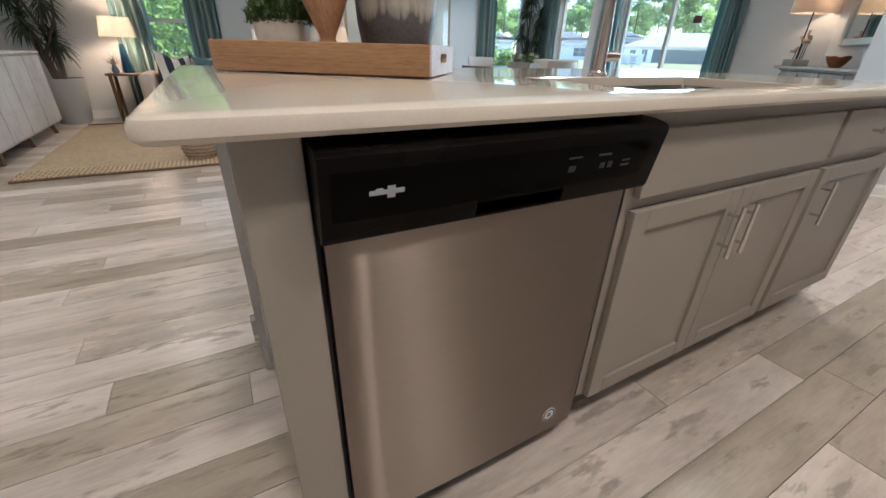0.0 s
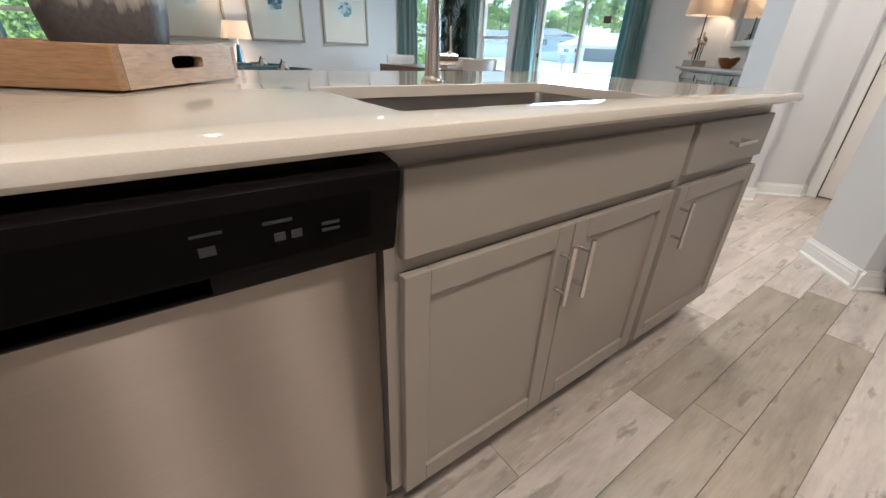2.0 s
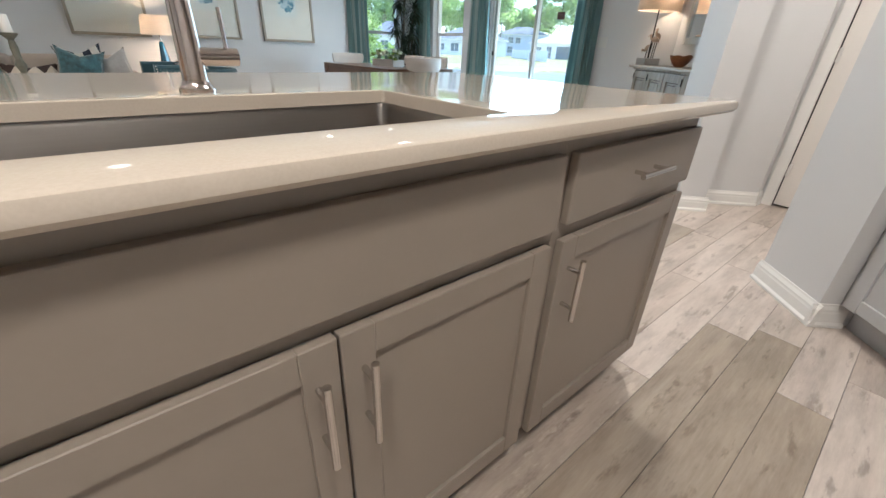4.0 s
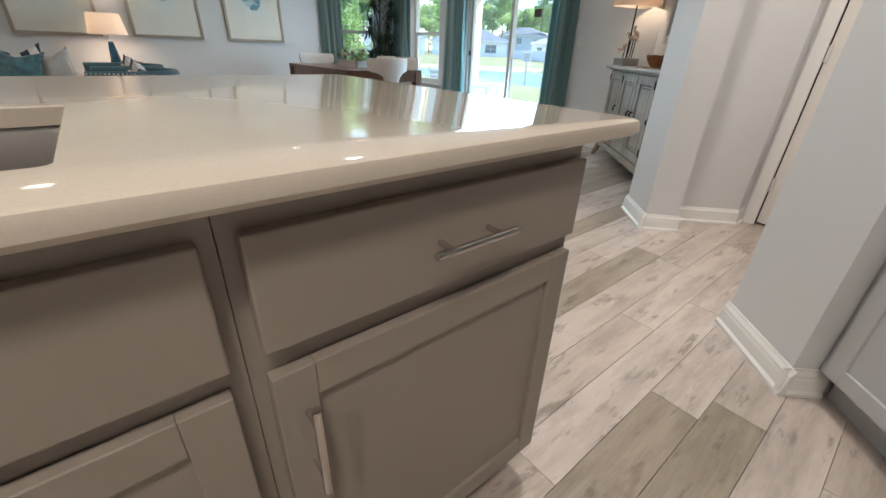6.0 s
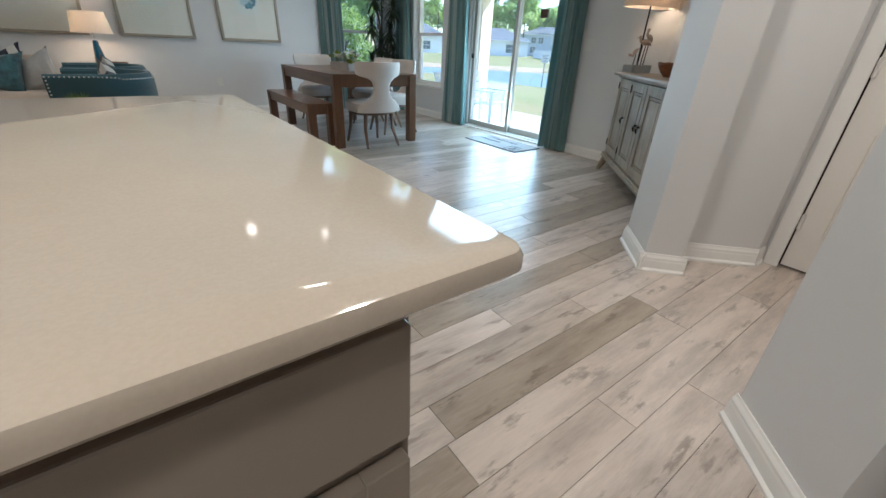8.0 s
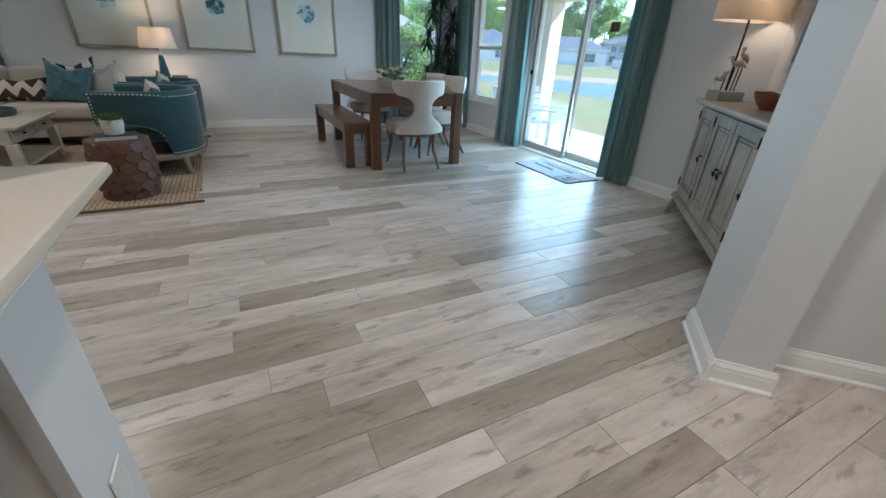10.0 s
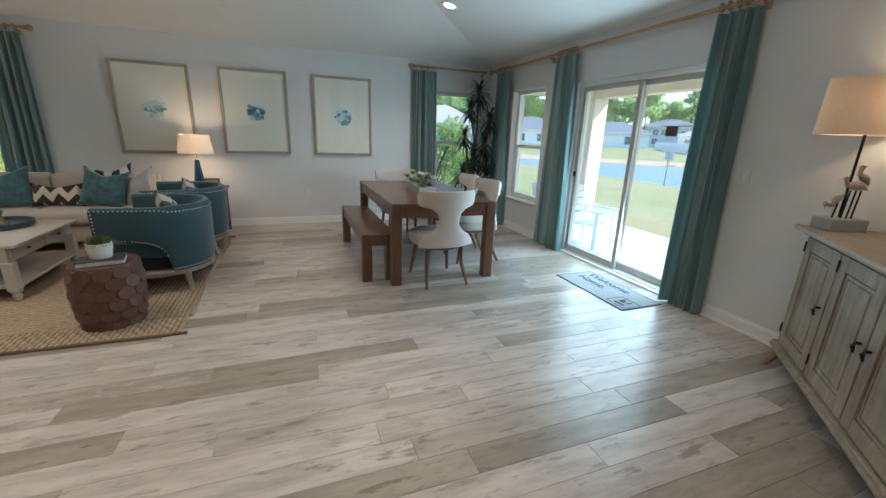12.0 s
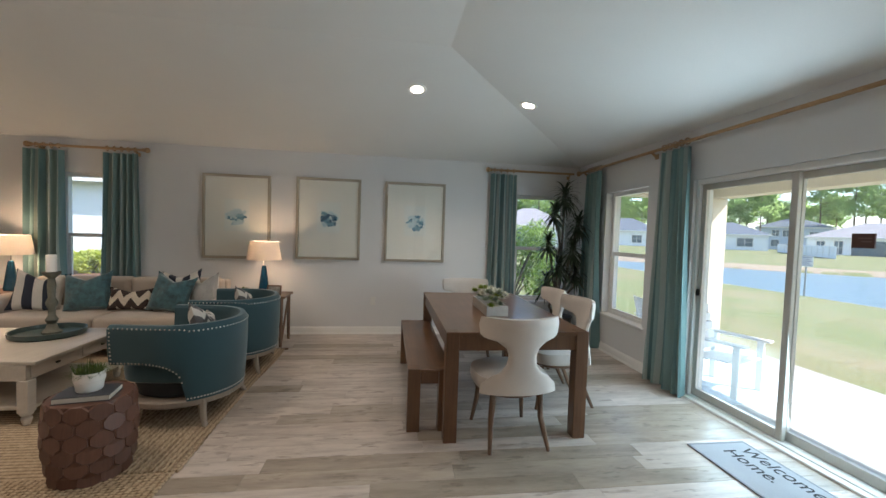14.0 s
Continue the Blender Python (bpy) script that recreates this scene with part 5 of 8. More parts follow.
# ---------------------------------------------------------------- pictures, outlet, switch
M_FRAME = wood("pale_oak_frame", (0.42, 0.37, 0.29), (0.30, 0.26, 0.20), 0.55, axis=2)
M_MAT = plain("cream_mat_board", (0.84, 0.775, 0.70), 0.85, var=0.015, grain=200, bmp=0.05)
M_PAPER = plain("art_paper", (0.82, 0.80, 0.75), 0.85, var=0.02, bmp=0.05)


def water_blue(name, stops):
    m, nt, b = nodes_of(name)
    v = coords(nt)
    a, f = noise_tex(nt, v, 22, 5, 0.65), noise_tex(nt, v, 70, 3)
    col = ramp(nt, a, stops)
    nt.links.new(mixc(nt, 0.2, col, ramp(nt, f, [(0.3, stops[0][1]), (0.7, stops[-1][1])])), b.inputs["Base Color"])
    b.inputs["Roughness"].default_value = 0.8
    return m


M_BLUEART = water_blue("blue_watercolour", [(0.30, (0.03, 0.10, 0.18)), (0.45, (0.07, 0.22, 0.32)), (0.58, (0.24, 0.44, 0.52)), (0.72, (0.62, 0.70, 0.70))])
M_BLUEPALE = water_blue("pale_blue_wash", [(0.30, (0.36, 0.52, 0.58)), (0.5, (0.58, 0.68, 0.70)), (0.7, (0.76, 0.77, 0.74))])
M_BLUEDEEP = water_blue("deep_blue_wash", [(0.35, (0.015, 0.05, 0.11)), (0.55, (0.03, 0.12, 0.20)), (0.7, (0.15, 0.32, 0.42))])


def framed_print(x0, x1, z0, z1, seed, label):
    root = thing("framed_picture", pose((x0 + x1) / 2, YN, (z0 + z1) / 2), label, "picture", "framed prints")
    w, h = (x1 - x0) / 2, (z1 - z0) / 2
    for a, b_, c, d in ((-w, -w + 0.035, -h, h), (w - 0.035, w, -h, h), (-w + 0.035, w - 0.035, h - 0.035, h), (-w + 0.035, w - 0.035, -h, -h + 0.035)):
        bm = B()
        bx(bm, a, b_, -0.042, -0.004, c, d, 0.003)
        part("frame_rail", bm, M_FRAME, root, smooth=False)
    bm = B()
    bx(bm, -w + 0.03, w - 0.03, -0.022, -0.006, -h + 0.03, h - 0.03)
    part("mat_board", bm, M_MAT, root, smooth=False)
    bm = B()
    bx(bm, -0.155, 0.155, -0.025, -0.0225, -0.21 + 0.02, 0.21 + 0.02)
    art = part("art_sheet", bm, M_PAPER, root, smooth=False)
    rg = random.Random(seed)
    tones = (M_BLUEPALE, M_BLUEPALE, M_BLUEART, M_BLUEPALE, M_BLUEART, M_BLUEART, M_BLUEDEEP)
    if seed == 2:
        tones = (M_BLUEPALE, M_BLUEART, M_BLUEDEEP, M_BLUEPALE, M_BLUEDEEP, M_BLUEART, M_BLUEDEEP)
    for k in range(20):
        bm = B()
        a0 = rg.uniform(0, 6.28)
        dist = rg.uniform(0.03, 0.115) if k else 0.0
        cx, cz = 0.01 + dist * math.cos(a0), 0.8 * dist * math.sin(a0)
        r0 = 0.075 if k == 0 else rg.uniform(0.010, 0.045) * (1.25 if k < 6 else 0.75)
        n_ = 30
        ph = [rg.uniform(0, 6.28) for _ in range(4)]
        ring = []
        for i in range(n_):
            a = 2 * math.pi * i / n_
            r = 1.4 * r0 * (1 + 0.25 * math.sin(2 * a + ph[0]) + 0.16 * math.sin(5 * a + ph[1]) + 0.12 * math.sin(9 * a + ph[2]) + 0.06 * math.sin(13 * a + ph[3]))
            ring.append(bm.verts.new((cx + r * math.cos(a), -0.0252 - 0.0002 * (k + 1), cz + 0.85 * r * math.sin(a))))
        bm.faces.new(ring)
        part("wash", bm, tones[k % 7], art, smooth=False)
    bm = B()
    bx(bm, -w + 0.034, w - 0.034, -0.033, -0.031, -h + 0.034, h - 0.034)
    g = part("glazing", bm, M_GLAZING, root, smooth=False)
    g.visible_shadow = False


framed_print(1.184, 2.029, 1.016, 2.122, 1, "framed blue watercolour blot with a wide cream mat above the sofa")
framed_print(2.357, 3.204, 1.029, 2.132, 2, "framed blue coral watercolour with a wide cream mat")
framed_print(3.536, 4.373, 1.026, 2.128, 3, "framed pale blue watercolour shell with a wide cream mat")


def wall_plate(m, label, cat, rocker):
    root = thing("switch_plate" if rocker else "wall_outlet", m, label, cat)
    bm = B()
    hw = 0.058 if rocker else 0.036
    bx(bm, -hw, hw, -0.006, 0.0, -0.058, 0.058, 0.002)
    part("plate", bm, M_WHITE, root, smooth=False)
    if rocker:
        for x in (-0.023, 0.023):
            bm = B()
            bx(bm, x - 0.016, x + 0.016, -0.009, -0.004, -0.033, 0.033, 0.002)
            part("rocker", bm, M_WHITE, root, smooth=False)
    else:
        for z in (-0.022, 0.022):
            bm = B()
            bx(bm, -0.015, 0.015, -0.008, -0.004, z - 0.014, z + 0.014, 0.003)
            part("socket", bm, M_WHITE, root, smooth=False)


wall_plate(pose(3.40, YN, 0.462), "white double wall outlet low on the wall", "outlet", False)
wall_plate(pose(XE, 3.40, 1.158, 0, 0, -90), "white double light switch beside the patio door", "switch", True)

# ---------------------------------------------------------------- dining table and bench
M_TABLE = wood("walnut_stained_wood", (0.175, 0.084, 0.039), (0.070, 0.031, 0.015), 0.30, axis=1, scale=0.8, coat=0.15)
M_TABLEV = wood("walnut_stained_leg", (0.17, 0.082, 0.038), (0.070, 0.031, 0.015), 0.36, axis=2, scale=0.8, coat=0.1)


def block_table(name, x0, x1, y0, y1, h, leg, apron, top, label, cat, planks):
    root = thing(name, pose(x0, y0, 0), label, cat)
    w, d = x1 - x0, y1 - y0
    pw = w / planks
    for i in range(planks):
        bm = B()
        bx(bm, i * pw + (0.0008 if i else 0), (i + 1) * pw - (0.0008 if i < planks - 1 else 0), 0, d, h - top, h, 0.003, 2)
        part("tabletop_board" if planks > 1 else "top", bm, M_TABLE, root, smooth=False)
    for ax, ay in ((0, 0), (w - leg, 0), (0, d - leg), (w - leg, d - leg)):
        bm = B()
        ox, oy = (-0.002 if ax == 0 else 0.002), (-0.002 if ay == 0 else 0.002)      # the posts stand a little proud of the top
        bx(bm, ax + ox, ax + ox + leg, ay + oy, ay + oy + leg, 0, h + 0.0015, 0.004, 2)
        part("leg", bm, M_TABLEV, root, smooth=False)
    for a, b_, c, e in ((leg, w - leg, 0.012, 0.034), (leg, w - leg, d - 0.034, d - 0.012)):
        bm = B()
        bx(bm, a, b_, c, e, h - top - apron, h - top - 0.0005, 0.002)
        part("apron", bm, M_TABLEV, root, smooth=False)
    for a, b_ in ((0.012, 0.034), (w - 0.034, w - 0.012)):
        bm = B()
        bx(bm, a, b_, leg, d - leg, h - top - apron, h - top - 0.0005, 0.002)
        part("apron", bm, M_TABLE, root, smooth=False)
    return root


block_table("dining_table", 4.005, 5.030, 4.755, 6.545, 0.770, 0.092, 0.10, 0.030, "solid brown-stained wooden dining table with square legs", "table", 2)
block_table("dining_bench", 3.762, 4.075, 4.925, 6.50, 0.462, 0.092, 0.085, 0.028, "brown-stained wooden bench tucked at the dining table", "bench", 1)

M_CREAMF = fabric("cream_upholstery", (0.54, 0.485, 0.435), 0.09, grain=190, bmp=0.6)
M_CHLEG = wood("dark_walnut_leg", (0.20, 0.11, 0.06), (0.09, 0.045, 0.025), 0.4, axis=2)


def dining_chair(m):
    """A T-backed upholstered chair: a broad curved top rail, a narrow waist and a round seat, facing +y."""
    root = thing("dining_chair", m, "cream upholstered dining chair with a curved hourglass back", "chair", "chairs round the dining table")
    bm = B()

    def seat(u, v):
        a = 2 * math.pi * u
        c, s = math.cos(a), math.sin(a)
        r = 0.262 * (abs(c) ** 3.0 + abs(s) ** 3.0) ** (-1 / 3.0)
        z = 0.375 + 0.115 * v
        k = 1.0 - 0.06 * (2 * v - 1) ** 4
        return r * c * k, 0.02 + r * s * k * 0.96, z
    n_ = 40
    rings = []
    for v in (0.0, 0.08, 0.3, 0.6, 0.85, 1.0):
        k = {0.0: 0.94, 1.0: 0.90}.get(v, 1.0)
        ring = []
        for i in range(n_):
            x, y, z = seat(i / n_, v)
            ring.append(bm.verts.new((x * k, y * k, z)))
        rings.append(ring)
    for a, b_ in zip(rings, rings[1:]):
        for i in range(n_):
            bm.faces.new((a[i], a[(i + 1) % n_], b_[(i + 1) % n_], b_[i]))
    bm.faces.new(list(reversed(rings[0])))
    cap = bm.verts.new((0, 0.02, 0.503))
    for i in range(n_):
        bm.faces.new((rings[-1][i], rings[-1][(i + 1) % n_], cap))
    part("seat", bm, M_CREAMF, root)
    bm = B()
    prof = [(0.0, 0.268), (0.10, 0.262), (0.20, 0.215), (0.30, 0.135), (0.40, 0.100), (0.52, 0.094), (0.62, 0.112), (0.69, 0.165), (0.735, 0.245), (0.78, 0.272), (0.92, 0.278), (1.0, 0.270)]

    def halfw(v):
        for (v0, w0), (v1, w1) in zip(prof, prof[1:]):
            if v <= v1:
                t = (v - v0) / (v1 - v0)
                t = t * t * (3 - 2 * t)
                return w0 + (w1 - w0) * t
        return prof[-1][1]

    def back(u, v):
        w = halfw(v)
        x = (2 * u - 1) * w
        z = 0.385 + 0.515 * v
        y = -0.245 - 0.085 * max(0, v - 0.3) ** 1.3 + 0.115 * (x / 0.27) ** 2 * (0.55 + 0.45 * v)
        return x, y, z
    solid(bm, back, 18, 26, lambda u, v: 0.044 * (1 - (2 * u - 1) ** 8 * 0.6) * (1 - 0.5 * max(0, v - 0.93) / 0.07))
    part("backrest", bm, M_CREAMF, root)
    bm = B()
    lathe(bm, [(0.0, 0.350), (0.236, 0.350), (0.244, 0.356), (0.244, 0.374), (0.0, 0.374)], 32, 0, 0.02)
    part("seat_frame", bm, M_CHLEG, root)
    for sx in (-1, 1):
        for y0, y1 in ((0.19, 0.235), (-0.17, -0.265)):
            bm = B()
            tube(bm, [(sx * 0.165, y0, 0.36), (sx * 0.178, y0 * 0.96 + y1 * 0.04, 0.20), (sx * 0.205, y1, 0.0)], [0.024, 0.020, 0.013], 8)
            part("leg", bm, M_CHLEG, root)
    return root


ch = dining_chair(pose(4.485, 4.865, 0, 0, 0, 2))
copy_thing(ch, pose(5.085, 5.43, 0, 0, 0, 90))
copy_thing(ch, pose(5.085, 5.98, 0, 0, 0, 88))
copy_thing(ch, pose(4.53, 6.58, 0, 0, 0, 182))

# planter with succulents on the table
M_LEAF_SUC = leaf_mat("dusty_succulent", (0.10, 0.14, 0.10), (0.30, 0.34, 0.26), 0.6, 0.12)
M_LEAF_WHITE = leaf_mat("white_petals", (0.55, 0.54, 0.48), (0.75, 0.73, 0.67), 0.7, 0.12)
M_LEAF_MOSS = leaf_mat("moss", (0.10, 0.15, 0.02), (0.25, 0.30, 0.05), 0.9, 0.12)


def blade(verts, faces, p, d, length, width, droop, seg=4):
    """One arching leaf from p along d."""
    p, d = Vector(p), Vector(d).normalized()
    side = d.cross(Vector((0, 0, 1)))
    side = side.normalized() if side.length > 1e-3 else Vector((1, 0, 0))
    k0 = len(verts)
    q = p.copy()
    for i in range(seg + 1):
        t = i / seg
        w = width * (1 - t) ** 0.7 * (0.55 + 0.9 * min(t * 3, 0.5))
        verts.append(tuple(q - side * w / 2))
        verts.append(tuple(q + Vector((0, 0, width * 0.12 * (1 - t)))))
        verts.append(tuple(q + side * w / 2))
        d = (d + Vector((0, 0, -droop / seg))).normalized()
        q = q + d * length / seg
    for i in range(seg):
        a = k0 + 3 * i
        faces.append((a, a + 1, a + 4, a + 3))
        faces.append((a + 1, a + 2, a + 5, a + 4))


def leafy(name, vs, fs, mat, parent, label=""):
    me_ = bpy.data.meshes.new(name)
    me_.from_pydata(vs, [], fs)
    me_.materials.append(mat)
    me_.shade_smooth()
    o_ = new(name, me_)
    o_.parent = parent
    if label:
        o_["label"] = label
    return o_


def planter():
    root = thing("table_planter", pose(4.50, 5.54, 0.770, 0, 0, 0), "long whitewashed wooden planter box with succulents on the table", "planter")
    mat = wood("whitewashed_wood", (0.52, 0.49, 0.45), (0.38, 0.355, 0.33), 0.75, axis=1)
    bm = B()
    for a, b_, c, d in ((-0.092, 0.092, -0.27, -0.255), (-0.092, 0.092, 0.255, 0.27), (-0.092, -0.078, -0.255, 0.255), (0.078, 0.092, -0.255, 0.255), (-0.078, 0.078, -0.255, 0.255)):
        bx(bm, a, b_, c, d, 0.0, 0.085 if b_ - a < 0.15 or abs(c) > 0.2555 or abs(d) > 0.2555 else 0.06, 0.002)
    part("box", bm, mat, root, smooth=False)
    rg = random.Random(4)
    for k in range(30):
        vs, fs = [], []
        cx, cy = rg.uniform(-0.105, 0.105), -0.26 + 0.55 * k / 29
        h = rg.uniform(0.11, 0.225) - 0.5 * abs(cx)
        kind = rg.random()
        for i in range(34):
            a = i * 2.4
            el = 0.25 + 1.2 * i / 34
            dd = (math.cos(a) * math.cos(el), math.sin(a) * math.cos(el), math.sin(el))
            blade(vs, fs, (cx, cy, h - 0.02), dd, rg.uniform(0.04, 0.075) * (1.2 - 0.6 * i / 34), 0.022, 0.25, 3)
        leafy("succulent", vs, fs, M_LEAF_WHITE if kind < 0.34 else (M_LEAF_MOSS if kind < 0.62 else M_LEAF_SUC), root)


planter()

# tall dracaena in the corner
M_DRAC = leaf_mat("dracaena_leaf", (0.014, 0.025, 0.013), (0.045, 0.062, 0.028), 0.4, 0.12)


def dracaena(m, stems, label, potmat, pot, seed):
    root = thing("dracaena_plant", m, label, "houseplant", "potted dracaenas")
    bm = B()
    r0, r1, ph = pot
    lathe(bm, [(0.0, 0.0), (r0 * 0.94, 0.0), (r0, 0.02), ((r0 + r1) / 2 + 0.012, ph * 0.55), (r1, ph - 0.03), (r1 + 0.008, ph), (r1 - 0.012, ph), (r1 - 0.02, ph - 0.05), (0.0, ph - 0.05)], 36)
    part("pot", bm, potmat, root)
    rg = random.Random(seed)
    for sx, sy, tx, ty, tz, L in stems:
        bm = B()
        z0 = ph - 0.05
        kx, ky = rg.uniform(-0.06, 0.06), rg.uniform(-0.06, 0.06)
        tube(bm, [(sx, sy, z0), (sx + (tx - sx) * 0.3 + kx, sy + (ty - sy) * 0.3 + ky, z0 + (tz - z0) * 0.35), (sx + (tx - sx) * 0.7 - kx, sy + (ty - sy) * 0.7, z0 + (tz - z0) * 0.7), (tx, ty, tz)], [0.022, 0.018, 0.015, 0.012], 8)
        st = part("stem", bm, M_BARK, root)
        vs, fs = [], []
        n_ = 74
        for i in range(n_):
            a = i * 2.399
            el = -0.35 + 1.65 * (i / n_)
            dd = (math.cos(a) * math.cos(el), math.sin(a) * math.cos(el), math.sin(el))
            blade(vs, fs, (tx, ty, tz - 0.10 + 0.16 * i / n_), dd, L * rg.uniform(0.75, 1.1) * (1.0 - 0.25 * i / n_), 0.040, 1.5, 6)
        leafy("crown", vs, fs, M_DRAC, st)
    return root


M_POTD = plain("dark_pot", (0.06, 0.055, 0.05), 0.6, var=0.15)
M_POTG = plain("pale_grey_pot", (0.40, 0.41, 0.40), 0.65, var=0.06, grain=90)
dracaena(pose(5.93, 7.28, 0), [(0, 0, 0.02, -0.04, 2.00, 0.34), (0.03, 0, -0.13, -0.08, 1.76, 0.29), (-0.03, 0.02, 0.18, -0.14, 1.62, 0.31), (0, -0.03, -0.21, -0.10, 1.36, 0.29), (0.02, 0.03, 0.10, -0.17, 1.28, 0.31), (0.03, -0.02, -0.07, -0.15, 1.06, 0.32), (-0.02, -0.02, 0.20, -0.08, 0.96, 0.30), (-0.03, 0, -0.19, -0.04, 0.82, 0.30)], "tall many-crowned dracaena in a dark pot in the corner", M_POTD, (0.15, 0.19, 0.36), 9)

# ---------------------------------------------------------------- doormat
mat_thing = thing("door_mat", pose(5.955, 4.157, 0.0), "grey door mat with a black welcome greeting", "door mat")
bm = B()
bx(bm, -0.220, 0.220, -0.450, 0.450, 0.001, 0.008, 0.002)
part("carpet", bm, fabric("grey_mat_pile", (0.30, 0.315, 0.34), 0.08, grain=400), mat_thing, smooth=False)
bm = B()
for a, b_, c, d in ((-0.222, 0.222, -0.455, -0.440), (-0.222, 0.222, 0.440, 0.455), (-0.222, -0.210, -0.440, 0.440), (0.210, 0.222, -0.440, 0.440)):
    bx(bm, a, b_, c, d, 0.0005, 0.0095)
part("rim", bm, plain("dark_mat_rim", (0.22, 0.23, 0.25), 0.8), mat_thing, smooth=False)
M_INK = plain("black_ink", (0.012, 0.012, 0.014), 0.8, bmp=0)


def lettering(text, size, m, parent, name):
    cu = bpy.data.curves.new("lettering", "FONT")
    cu.body, cu.size, cu.extrude, cu.resolution_u = text, size, 0.0006, 3
    tmp = bpy.data.objects.new("lettering", cu)
    scene.collection.objects.link(tmp)
    bpy.context.view_layer.update()
    me_ = bpy.data.meshes.new_from_object(tmp.evaluated_get(bpy.context.evaluated_depsgraph_get()))
    bpy.data.objects.remove(tmp)
    me_.materials.clear()
    me_.materials.append(M_INK)
    o_ = new(name, me_)
    o_.parent = parent
    o_.matrix_local = m
    return o_


lettering("Welcome", 0.135, pose(-0.03 + 0.12, 0.36, 0.0092, 0, 0, -90), mat_thing, "word")
lettering("Home.", 0.135, pose(-0.03 - 0.005, 0.36, 0.0092, 0, 0, -90), mat_thing, "word")
for a, b_, c, d in ((-0.185, -0.180, -0.44, -0.22), (0.0, 0.005, -0.44, -0.22), (-0.180, 0.0, -0.44, -0.435), (-0.180, 0.0, -0.225, -0.22)):
    bm = B()
    bx(bm, a, b_, c, d, 0.0078, 0.0092)
    part("mark_line", bm, M_INK, mat_thing, smooth=False)
for a, b_, c, d in ((-0.095, -0.02, -0.300, -0.283), (-0.095, -0.055, -0.335, -0.303), (-0.095, -0.03, -0.375, -0.358), (-0.150, -0.125, -0.385, -0.275)):
    bm = B()
    bx(bm, a, b_, c, d, 0.0078, 0.0092)
    part("mark_bar", bm, M_INK, mat_thing, smooth=False)

# ---------------------------------------------------------------- sideboard with lamp, bowl and mirror
SB = pose(6.046, 2.768, 0, 0, 0, 225)
M_SBW = wood("weathered_grey_paint", (0.42, 0.35, 0.26), (0.13, 0.088, 0.056), 0.6, axis=2, scale=1.1)
M_SBT = wood("weathered_grey_top", (0.42, 0.33, 0.235), (0.25, 0.185, 0.125), 0.5, axis=0, scale=0.9)
M_SBD = plain("dark_rubbed_groove", (0.070, 0.038, 0.024), 0.7, var=0.3, grain=40)
M_IRON = plain("dark_iron", (0.025, 0.022, 0.02), 0.45, metal=0.7)


